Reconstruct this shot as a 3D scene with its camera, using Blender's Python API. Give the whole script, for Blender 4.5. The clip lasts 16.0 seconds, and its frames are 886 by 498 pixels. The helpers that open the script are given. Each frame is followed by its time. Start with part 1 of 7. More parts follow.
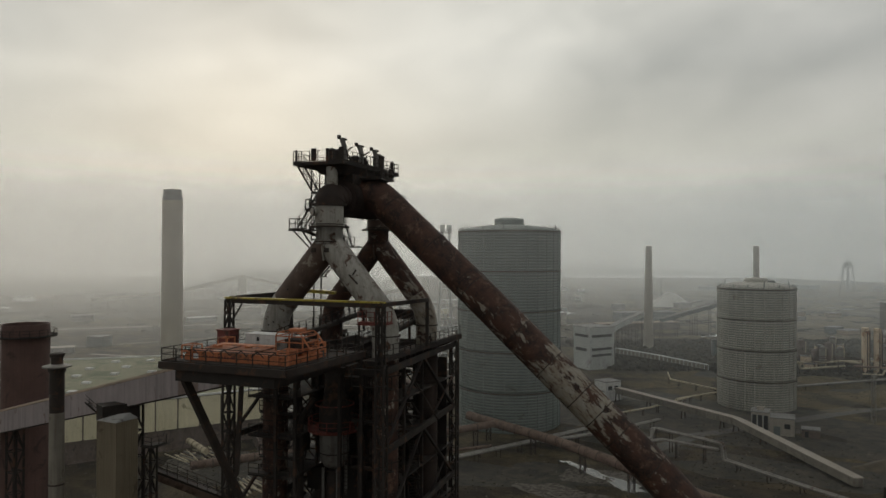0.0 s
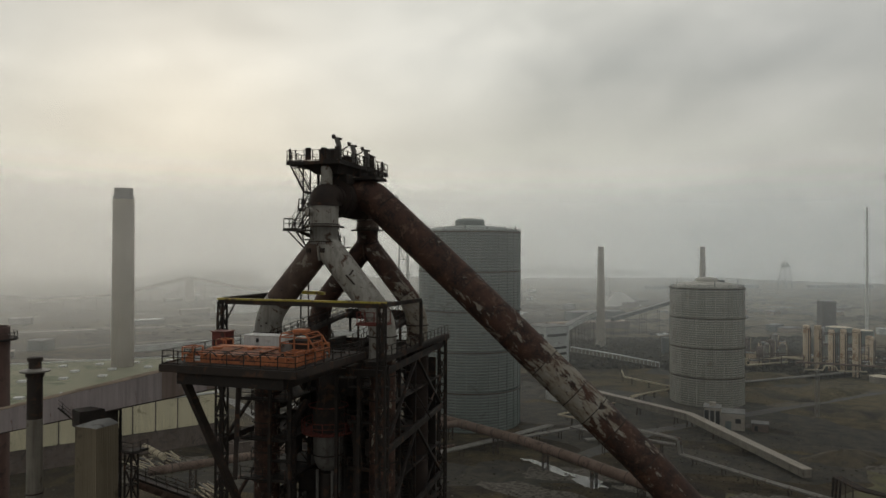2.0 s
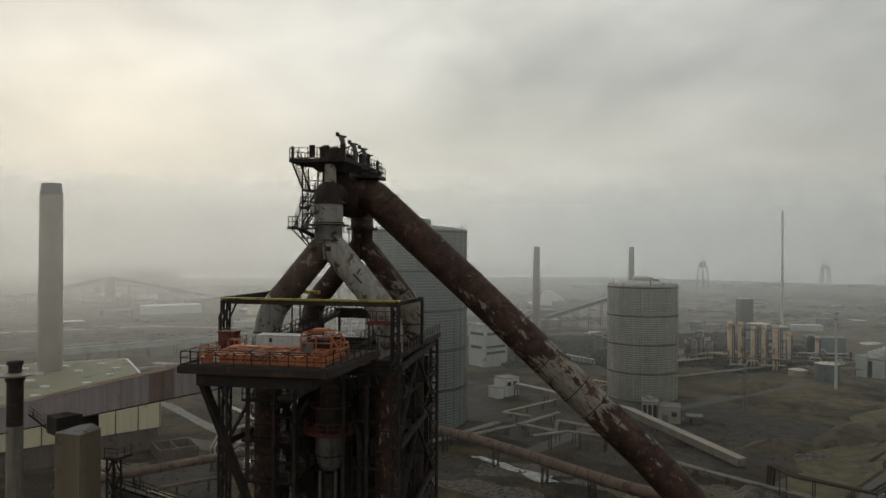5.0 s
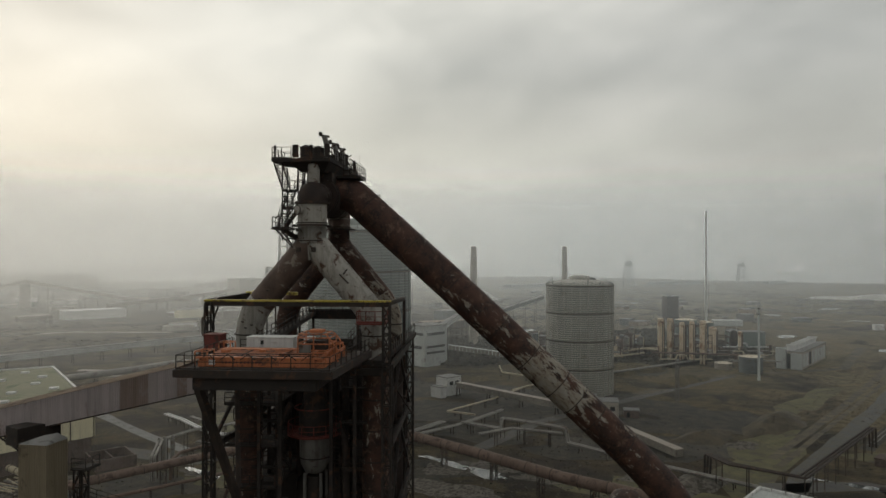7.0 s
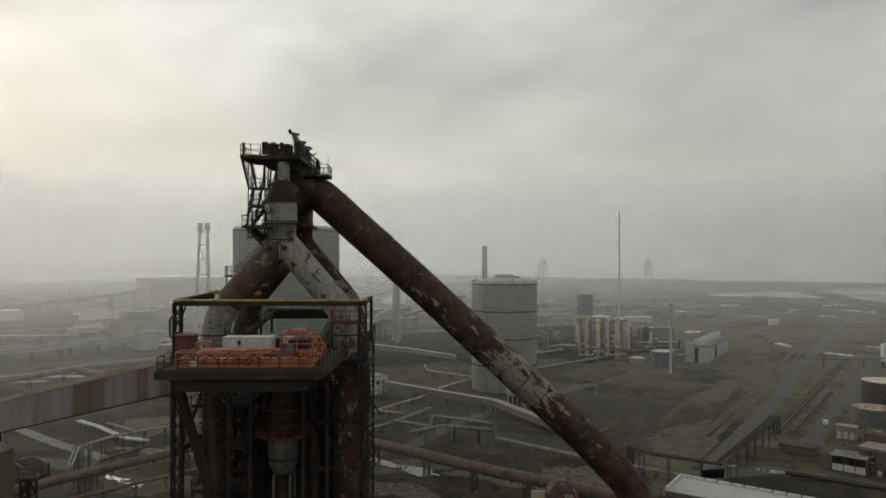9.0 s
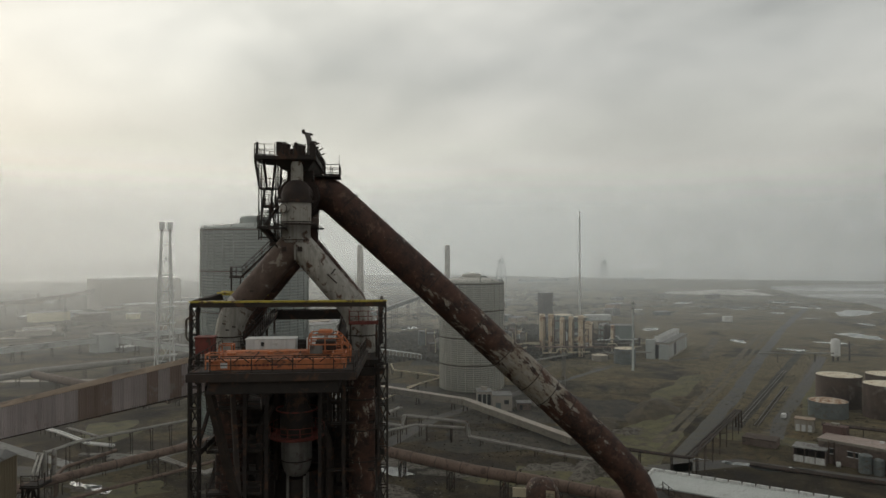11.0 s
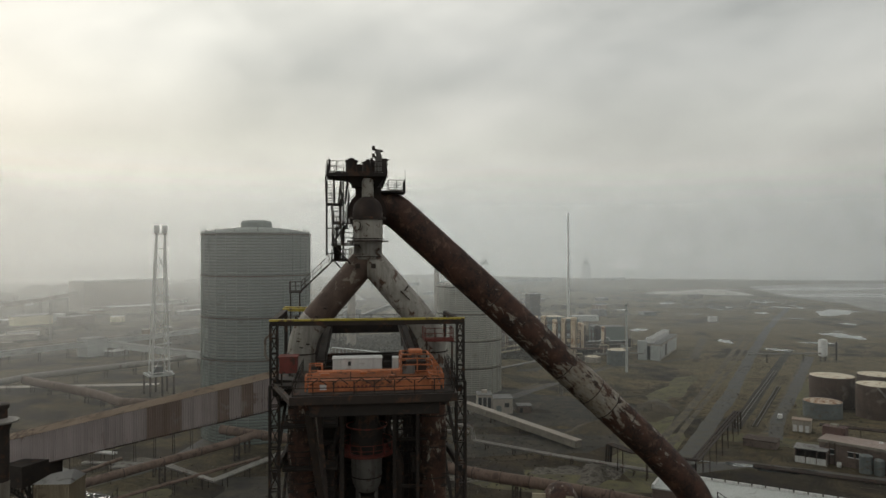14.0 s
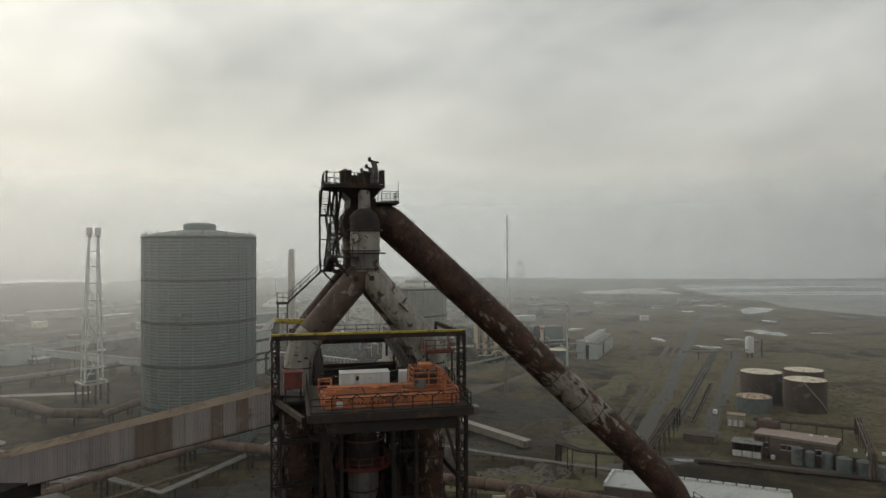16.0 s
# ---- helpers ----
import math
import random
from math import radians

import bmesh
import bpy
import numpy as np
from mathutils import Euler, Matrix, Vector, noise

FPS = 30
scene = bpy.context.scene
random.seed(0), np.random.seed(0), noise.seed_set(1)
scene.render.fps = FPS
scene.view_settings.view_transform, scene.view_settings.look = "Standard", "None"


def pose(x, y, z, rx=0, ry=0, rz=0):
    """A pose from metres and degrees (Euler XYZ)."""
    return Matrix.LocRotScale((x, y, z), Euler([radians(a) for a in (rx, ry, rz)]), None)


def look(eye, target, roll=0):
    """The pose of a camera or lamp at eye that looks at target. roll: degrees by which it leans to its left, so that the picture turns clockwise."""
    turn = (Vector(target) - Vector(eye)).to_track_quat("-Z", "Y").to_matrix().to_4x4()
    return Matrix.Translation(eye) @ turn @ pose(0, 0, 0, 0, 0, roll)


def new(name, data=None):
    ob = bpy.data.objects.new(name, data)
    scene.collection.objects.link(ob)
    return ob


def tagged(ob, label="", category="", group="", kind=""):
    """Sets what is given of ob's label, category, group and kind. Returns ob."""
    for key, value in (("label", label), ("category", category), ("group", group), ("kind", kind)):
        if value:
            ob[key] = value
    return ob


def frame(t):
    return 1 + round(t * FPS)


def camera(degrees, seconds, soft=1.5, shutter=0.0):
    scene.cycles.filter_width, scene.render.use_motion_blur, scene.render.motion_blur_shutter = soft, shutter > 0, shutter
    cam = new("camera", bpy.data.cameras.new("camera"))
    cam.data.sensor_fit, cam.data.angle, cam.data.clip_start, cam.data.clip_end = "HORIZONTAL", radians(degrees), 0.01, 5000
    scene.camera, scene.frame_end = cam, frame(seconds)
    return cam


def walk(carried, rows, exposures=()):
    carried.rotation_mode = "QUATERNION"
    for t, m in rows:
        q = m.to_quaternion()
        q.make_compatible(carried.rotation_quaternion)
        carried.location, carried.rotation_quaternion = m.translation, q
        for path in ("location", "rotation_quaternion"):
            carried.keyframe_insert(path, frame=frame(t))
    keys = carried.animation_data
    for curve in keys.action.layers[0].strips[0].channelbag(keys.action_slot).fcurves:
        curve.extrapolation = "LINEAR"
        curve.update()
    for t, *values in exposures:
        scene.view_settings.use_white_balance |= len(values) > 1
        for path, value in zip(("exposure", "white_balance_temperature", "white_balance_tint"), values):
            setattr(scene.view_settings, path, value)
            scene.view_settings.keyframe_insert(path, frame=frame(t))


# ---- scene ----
cam = camera(64.7, 16.0)
PATH = [
    (0, (-1.443, 0.884, 68.429), (-1.401, 2.883, 68.439), 0.2),
    (0.5, (-2.637, 0.881, 68.438), (-2.558, 2.879, 68.449), 0.2),
    (1, (-3.745, 0.846, 68.395), (-3.630, 2.842, 68.406), 0.2),
    (1.5, (-4.968, 0.806, 68.378), (-4.816, 2.800, 68.390), 0.2),
    (2, (-6.184, 0.847, 68.381), (-5.997, 2.839, 68.393), 0.2),
    (2.5, (-7.482, 0.901, 68.346), (-7.261, 2.889, 68.359), 0.2),
    (3, (-8.738, 0.927, 68.319), (-8.484, 2.910, 68.332), 0.2),
    (3.5, (-10.091, 0.990, 68.278), (-9.802, 2.969, 68.292), 0.1),
    (4, (-11.348, 1.115, 68.282), (-11.027, 3.089, 68.295), 0.2),
    (6.5, (-18.172, 1.948, 68.205), (-17.643, 3.877, 68.219), 0.1),
    (7, (-19.496, 2.136, 68.188), (-18.911, 4.049, 68.202), 0.0),
    (7.5, (-20.920, 2.312, 68.212), (-20.276, 4.205, 68.224), 0.1),
    (8, (-22.263, 2.542, 68.197), (-21.564, 4.415, 68.209), 0.1),
    (8.5, (-23.672, 2.825, 68.190), (-22.915, 4.677, 68.202), 0.1),
    (9, (-25.033, 3.175, 68.213), (-24.222, 5.003, 68.224), 0.1),
    (11.5, (-31.784, 5.715, 68.370), (-30.854, 7.486, 68.380), -0.0),
    (12, (-33.079, 6.306, 68.502), (-32.148, 8.076, 68.513), -0.0),
    (12.5, (-34.433, 7.048, 68.778), (-33.500, 8.818, 68.789), -0.1),
    (13, (-35.729, 7.772, 69.156), (-34.795, 9.540, 69.166), -0.1),
    (13.5, (-37.196, 8.461, 69.565), (-36.256, 10.226, 69.575), -0.1),
    (14, (-38.573, 9.121, 69.932), (-37.598, 10.867, 69.941), -0.1),
    (14.5, (-39.999, 9.902, 70.257), (-38.982, 11.624, 70.266), -0.1),
    (15, (-41.335, 10.641, 70.548), (-40.279, 12.340, 70.557), -0.1),
    (15.5, (-42.739, 11.445, 70.846), (-41.644, 13.118, 70.854), -0.1),
    (16, (-44.109, 12.113, 71.092), (-42.972, 13.758, 71.101), -0.2),
]
walk(cam, [(t, look(eye, target, roll)) for t, eye, target, roll in PATH],
     [(0, -0.03), (4, 0.07), (8, 0.18), (12, 0.3), (16, 0.36)])
scene.cycles.transparent_max_bounces = 32

# ---- light: a thick bright overcast, the sun hidden behind cloud ahead and to the left ----
SUN_AZ, SUN_EL = radians(15.0), radians(13.0)      # left of +y, above the horizon
SUN_DIR = Vector((-math.sin(SUN_AZ) * math.cos(SUN_EL), math.cos(SUN_AZ) * math.cos(SUN_EL), math.sin(SUN_EL)))


def node(tree, kind, x=0, y=0, **values):
    n = tree.nodes.new(kind)
    for key, value in values.items():
        n.inputs[key.replace("_", " ")].default_value = value
    return n


def math_node(tree, op, a, b=None, c=None):
    n = tree.nodes.new("ShaderNodeMath")
    n.operation = op
    for k, v in enumerate((a, b, c)):
        if v is None:
            continue
        if isinstance(v, (int, float)):
            n.inputs[k].default_value = v
        else:
            tree.links.new(v, n.inputs[k])
    return n.outputs[0]


def ramp(tree, fac, stops):
    n = tree.nodes.new("ShaderNodeValToRGB")
    el = n.color_ramp.elements
    while len(el) < len(stops):
        el.new(0.5)
    for e, (p, c) in zip(el, stops):
        e.position = p
        e.color = (*c, 1) if len(c) == 3 else c
    tree.links.new(fac, n.inputs[0])
    return n.outputs[0]


def mix_rgb(tree, fac, a, b, kind="MIX"):
    n = tree.nodes.new("ShaderNodeMix")
    n.data_type, n.blend_type = "RGBA", kind
    for sock, v in ((n.inputs[0], fac), (n.inputs[6], a), (n.inputs[7], b)):
        if isinstance(v, (int, float)):
            sock.default_value = v
        elif isinstance(v, tuple):
            sock.default_value = (*v, 1)
        else:
            tree.links.new(v, sock)
    return n.outputs[2]


def noise_tex(tree, vec, scale, detail=4.0, rough=0.55, distort=0.0):
    n = node(tree, "ShaderNodeTexNoise", Scale=scale, Detail=detail, Roughness=rough, Distortion=distort)
    if vec is not None:
        tree.links.new(vec, n.inputs["Vector"])
    return n.outputs[0]


def mapped(tree, vec, scale=(1, 1, 1), loc=(0, 0, 0), rot=(0, 0, 0)):
    n = tree.nodes.new("ShaderNodeMapping")
    n.inputs["Scale"].default_value, n.inputs["Location"].default_value, n.inputs["Rotation"].default_value = scale, loc, rot
    tree.links.new(vec, n.inputs["Vector"])
    return n.outputs[0]


def make_world():
    w = bpy.data.worlds.new("overcast_sky")
    scene.world = w
    w.use_nodes = True
    t = w.node_tree
    t.nodes.clear()
    out, bg = t.nodes.new("ShaderNodeOutputWorld"), t.nodes.new("ShaderNodeBackground")
    sky = t.nodes.new("ShaderNodeTexSky")
    sky.sky_type, sky.sun_disc, sky.sun_elevation, sky.sun_rotation = "NISHITA", False, SUN_EL, -SUN_AZ
    sky.dust_density = 4.0
    vec = t.nodes.new("ShaderNodeTexCoord").outputs["Generated"]
    sep = t.nodes.new("ShaderNodeSeparateXYZ")
    t.links.new(vec, sep.inputs[0])
    up = math_node(t, "MAXIMUM", sep.outputs[2], 0.0)
    # cloud layer seen in perspective
    den = math_node(t, "ADD", up, 0.22)
    flat = t.nodes.new("ShaderNodeCombineXYZ")
    t.links.new(math_node(t, "DIVIDE", sep.outputs[0], den), flat.inputs[0])
    t.links.new(math_node(t, "DIVIDE", sep.outputs[1], den), flat.inputs[1])
    big = noise_tex(t, mapped(t, flat.outputs[0], (0.95, 0.8, 1), (3.1, 0.4, 0)), 1.1, 5, 0.5, 0.5)
    small = noise_tex(t, mapped(t, flat.outputs[0], (1.0, 0.9, 1), (7.7, 2.2, 0)), 2.3, 5, 0.55, 0.4)
    cloud = math_node(t, "ADD", math_node(t, "MULTIPLY", big, 0.66), math_node(t, "MULTIPLY", small, 0.34))
    shade = ramp(t, cloud, [(0.36, (0.70, 0.715, 0.72)), (0.5, (0.95, 0.955, 0.95)), (0.62, (1.18, 1.175, 1.16))])
    # wide glow of the hidden sun
    dot = t.nodes.new("ShaderNodeVectorMath")
    dot.operation = "DOT_PRODUCT"
    t.links.new(vec, dot.inputs[0])
    dot.inputs[1].default_value = SUN_DIR
    glow = ramp(t, math_node(t, "MULTIPLY_ADD", dot.outputs["Value"], 0.5, 0.5),
                [(0.0, (0.36, 0.365, 0.36)), (0.5, (0.415, 0.418, 0.402)), (0.7, (0.445, 0.45, 0.43)), (0.86, (0.53, 0.53, 0.50)), (0.95, (0.64, 0.636, 0.588)), (1.0, (0.665, 0.658, 0.61))])
    grey = mix_rgb(t, 1.0, glow, shade, "MULTIPLY")
    # lower sky: hazy band, the clouds melt away
    low = ramp(t, up, [(0.0, (1, 1, 1)), (0.06, (0.8, 0.8, 0.8)), (0.26, (0, 0, 0))])
    hazy = mix_rgb(t, 1.0, glow, (0.955, 0.925, 0.86), "MULTIPLY")
    grey = mix_rgb(t, low, grey, hazy)
    grey = mix_rgb(t, 1.0, grey, ramp(t, up, [(0.34, (1, 1, 1)), (0.62, (0.82, 0.82, 0.82)), (1.0, (0.7, 0.7, 0.7))]), "MULTIPLY")
    dim = mix_rgb(t, 1.0, sky.outputs[0], (0.08, 0.08, 0.08), "MULTIPLY")
    t.links.new(mix_rgb(t, 0.97, dim, grey), bg.inputs[0])
    bg.inputs[1].default_value = 1.0
    t.links.new(bg.outputs[0], out.inputs[0])


make_world()
sun = new("sun", bpy.data.lights.new("sun", "SUN"))
sun.data.energy, sun.data.angle, sun.data.color = 0.7, radians(50), (1.0, 0.95, 0.86)
sun.matrix_world = look((0, 0, 200), Vector((0, 0, 200)) - SUN_DIR)


# ---- materials: all in world metres ----
def base_mat(name):
    m = bpy.data.materials.new(name)
    m.use_nodes = True
    t = m.node_tree
    bsdf = t.nodes["Principled BSDF"]
    pos = t.nodes.new("ShaderNodeNewGeometry").outputs["Position"]
    return m, t, bsdf, pos


def surface(name, c1, c2, wear=None, amount=0.0, scale=0.6, rough=0.7, metal=0.0, bump=0.3, streak=0.0, random_tone=0.0, fine=9.0, soft=0.04):
    """Two tones mixed by coarse and fine noise, patches of wear, streaks that run down, fine relief."""
    m, t, bsdf, pos = base_mat(name)
    coarse, grain = noise_tex(t, pos, scale, 5, 0.6), noise_tex(t, pos, fine, 3, 0.6)
    both = math_node(t, "ADD", math_node(t, "MULTIPLY", coarse, 0.7), math_node(t, "MULTIPLY", grain, 0.3))
    col = mix_rgb(t, ramp(t, both, [(0.36, (0, 0, 0)), (0.64, (1, 1, 1))]), c1, c2)
    if wear:
        patch = noise_tex(t, mapped(t, pos, (1, 1, 1), (11, 5, 3)), scale * 1.4, 7, 0.66, 0.6)
        col = mix_rgb(t, ramp(t, patch, [(0.62 - amount - soft, (0, 0, 0)), (0.62 - amount + soft, (1, 1, 1))]) if amount < 0.6 else 1.0, col, wear)
    if streak:
        run = noise_tex(t, mapped(t, pos, (2.2, 2.2, 0.09)), 1.0, 4, 0.6)
        col = mix_rgb(t, ramp(t, run, [(0.45, (0, 0, 0)), (0.75, (streak, streak, streak))]), col, (0.045, 0.03, 0.02))
    if random_tone:
        info = t.nodes.new("ShaderNodeObjectInfo").outputs["Random"]
        hsv = t.nodes.new("ShaderNodeHueSaturation")
        t.links.new(math_node(t, "MULTIPLY_ADD", info, random_tone, 1 - random_tone / 2), hsv.inputs["Value"])
        t.links.new(col, hsv.inputs["Color"])
        col = hsv.outputs[0]
    t.links.new(col, bsdf.inputs["Base Color"])
    bsdf.inputs["Metallic"].default_value = metal
    t.links.new(math_node(t, "MULTIPLY_ADD", grain, 0.25, rough - 0.12), bsdf.inputs["Roughness"])
    if bump:
        b = node(t, "ShaderNodeBump", Strength=bump, Distance=0.03)
        t.links.new(both, b.inputs["Height"])
        t.links.new(b.outputs[0], bsdf.inputs["Normal"])
    return m


M = {}
M["dark"] = surface("dark_steel", (0.024, 0.0185, 0.015), (0.048, 0.034, 0.027), (0.085, 0.042, 0.024), 0.03, 0.7, 0.8, random_tone=0.3, streak=0.2)
M["sooty"] = surface("sooty_steel", (0.020, 0.0165, 0.014), (0.040, 0.031, 0.026), (0.075, 0.04, 0.025), 0.03, 0.5, 0.85, random_tone=0.3)
M["rust"] = surface("rusty_pipe", (0.019, 0.013, 0.011), (0.045, 0.027, 0.020), (0.15, 0.115, 0.09), -0.09, 0.55, 0.8, streak=0.3, soft=0.03, fine=5.0)
M["rust_paint"] = surface("half_painted_pipe", (0.07, 0.046, 0.036), (0.13, 0.088, 0.068), (0.25, 0.215, 0.175), 0.01, 0.7, 0.75, streak=0.35, soft=0.03, fine=5.0)
M["pale"] = surface("pale_painted_steel", (0.30, 0.285, 0.25), (0.40, 0.38, 0.34), (0.10, 0.055, 0.036), 0.03, 0.75, 0.7, streak=0.6, soft=0.03, fine=5.0)
M["orange"] = surface("orange_paint", (0.45, 0.145, 0.055), (0.55, 0.19, 0.08), (0.16, 0.07, 0.04), 0.03, 0.9, 0.6, streak=0.45)
M["red"] = surface("faded_red_paint", (0.14, 0.032, 0.024), (0.19, 0.046, 0.034), (0.07, 0.035, 0.025), 0.03, 0.8, 0.7)
M["yellow"] = surface("yellow_paint", (0.42, 0.33, 0.035), (0.50, 0.40, 0.06), (0.12, 0.07, 0.03), 0.06, 1.2, 0.6, streak=0.5)
M["white"] = surface("white_paint", (0.58, 0.58, 0.56), (0.68, 0.68, 0.66), (0.3, 0.27, 0.23), -0.02, 0.5, 0.6, streak=0.3)
M["cladding"] = surface("grey_white_cladding", (0.40, 0.42, 0.40), (0.50, 0.52, 0.50), (0.28, 0.27, 0.25), 0.0, 0.12, 0.7, streak=0.35, random_tone=0.12)
M["holder"] = surface("green_grey_sheet", (0.158, 0.192, 0.178), (0.208, 0.235, 0.217), (0.115, 0.12, 0.104), -0.03, 0.10, 0.6, streak=0.22, random_tone=0.08)
M["holder_pale"] = surface("pale_grey_sheet", (0.36, 0.345, 0.295), (0.45, 0.43, 0.37), (0.25, 0.21, 0.16), -0.03, 0.13, 0.6, streak=0.45, random_tone=0.1)
M["holder_edge"] = surface("holder_stiffener", (0.095, 0.11, 0.108), (0.145, 0.16, 0.155), (0.1, 0.08, 0.06), 0.02, 0.5, 0.7)
M["concrete"] = surface("concrete", (0.31, 0.275, 0.23), (0.38, 0.345, 0.295), (0.19, 0.175, 0.155), -0.04, 0.12, 0.85, streak=0.25)
M["corrugated"] = surface("lilac_grey_sheeting", (0.46, 0.41, 0.405), (0.56, 0.50, 0.495), (0.28, 0.2, 0.165), -0.03, 0.3, 0.7, streak=0.35, random_tone=0.12)
M["brown_sheet"] = surface("brown_primer_sheet", (0.29, 0.225, 0.195), (0.35, 0.275, 0.24), (0.40, 0.35, 0.32), 0.03, 0.4, 0.75, streak=0.4)
M["grimy"] = surface("grimy_grey_paint", (0.13, 0.125, 0.115), (0.19, 0.18, 0.165), (0.07, 0.045, 0.034), 0.02, 0.8, 0.75, streak=0.6)
M["ochre_roof"] = surface("ochre_roof_sheet", (0.25, 0.19, 0.14), (0.32, 0.25, 0.185), (0.14, 0.1, 0.075), 0.04, 0.4, 0.8, random_tone=0.15)
M["stack_red"] = surface("brown_red_stack", (0.095, 0.055, 0.047), (0.135, 0.077, 0.064), (0.065, 0.04, 0.035), 0.0, 0.25, 0.8, streak=0.3)
M["beige"] = surface("beige_cladding", (0.27, 0.222, 0.155), (0.33, 0.275, 0.195), (0.17, 0.13, 0.09), 0.0, 0.2, 0.75, streak=0.3)
M["cream"] = surface("cream_cladding", (0.62, 0.56, 0.37), (0.70, 0.64, 0.44), (0.36, 0.32, 0.2), 0.0, 0.15, 0.75, streak=0.25, random_tone=0.08)
M["green_roof"] = surface("mossy_felt_roof", (0.19, 0.19, 0.12), (0.27, 0.26, 0.17), (0.12, 0.135, 0.07), 0.05, 0.06, 0.95)
M["column"] = surface("buff_vessel_paint", (0.62, 0.48, 0.32), (0.70, 0.58, 0.43), (0.32, 0.17, 0.09), 0.03, 0.2, 0.65, streak=0.4)
M["tank"] = surface("rusted_tank_wall", (0.06, 0.042, 0.033), (0.105, 0.072, 0.055), (0.15, 0.125, 0.10), 0.02, 0.14, 0.85, streak=0.5)
M["lid"] = surface("cream_tank_roof", (0.62, 0.55, 0.42), (0.72, 0.66, 0.53), (0.34, 0.22, 0.13), 0.05, 0.3, 0.8)
M["lid_rusty"] = surface("rusted_tank_roof", (0.40, 0.33, 0.25), (0.55, 0.46, 0.36), (0.24, 0.13, 0.075), 0.12, 0.35, 0.85)
M["pipe_brown"] = surface("brown_gas_main", (0.115, 0.075, 0.056), (0.18, 0.122, 0.092), (0.075, 0.045, 0.034), 0.04, 0.3, 0.8, streak=0.4)
M["pipe_grey"] = surface("grey_lagged_pipe", (0.17, 0.16, 0.142), (0.26, 0.245, 0.22), (0.11, 0.08, 0.06), 0.02, 0.3, 0.6, streak=0.2)
M["pipe_yellow"] = surface("faded_yellow_pipe", (0.42, 0.36, 0.245), (0.52, 0.455, 0.33), (0.27, 0.22, 0.16), 0.02, 0.3, 0.7)
M["brick"] = surface("grimy_brickwork", (0.115, 0.085, 0.07), (0.17, 0.13, 0.11), (0.08, 0.065, 0.058), 0.03, 0.4, 0.9, streak=0.3)
M["felt"] = surface("grey_felt_roof", (0.17, 0.165, 0.16), (0.25, 0.245, 0.235), (0.12, 0.11, 0.10), 0.03, 0.25, 0.9)
# near black: shade inside openings painted on solid blocks; also glass and tyres
M["slot"] = surface("near_black", (0.012, 0.012, 0.013), (0.02, 0.02, 0.02), None, 0, 0.5, 0.6, bump=0)
M["rubble"] = surface("rubble_and_scrap", (0.085, 0.074, 0.058), (0.16, 0.142, 0.118), (0.05, 0.042, 0.032), 0.10, 0.5, 0.95)
M["sand"] = surface("wet_sand", (0.19, 0.182, 0.165), (0.27, 0.258, 0.232), (0.14, 0.135, 0.125), 0.05, 0.006, 0.6, fine=0.05)
M["salt"] = surface("pale_stockpile", (0.46, 0.44, 0.40), (0.56, 0.54, 0.5), (0.36, 0.33, 0.3), 0.0, 0.05, 0.95)
M["asphalt"] = surface("worn_asphalt", (0.068, 0.066, 0.063), (0.10, 0.096, 0.09), (0.09, 0.08, 0.06), 0.1, 0.16, 0.85, fine=2.5, soft=0.09)
M["track"] = surface("dirt_track", (0.098, 0.080, 0.05), (0.15, 0.118, 0.07), (0.065, 0.058, 0.044), 0.12, 0.14, 0.95, fine=2.0, soft=0.1)

M["coal"] = surface("coal_black_yard", (0.022, 0.020, 0.017), (0.040, 0.036, 0.029), (0.066, 0.055, 0.038), 0.1, 0.14, 0.95, fine=2.2, soft=0.1)


def water_mat():
    m, t, bsdf, pos = base_mat("standing_water")
    bsdf.inputs["Base Color"].default_value = (0.06, 0.065, 0.065, 1)
    bsdf.inputs["Roughness"].default_value = 0.06
    b = node(t, "ShaderNodeBump", Strength=0.08, Distance=0.05)
    t.links.new(noise_tex(t, pos, 0.8, 3), b.inputs["Height"])
    t.links.new(b.outputs[0], bsdf.inputs["Normal"])
    return m


M["water"] = water_mat()
M["bank"] = surface("dry_grass_bank", (0.056, 0.046, 0.031), (0.10, 0.08, 0.05), (0.055, 0.046, 0.032), 0.06, 0.15, 0.95, fine=1.2)
M["grass"] = surface("thin_winter_grass", (0.078, 0.074, 0.034), (0.14, 0.122, 0.058), (0.065, 0.056, 0.04), 0.06, 0.16, 0.95, fine=2.2, soft=0.1)


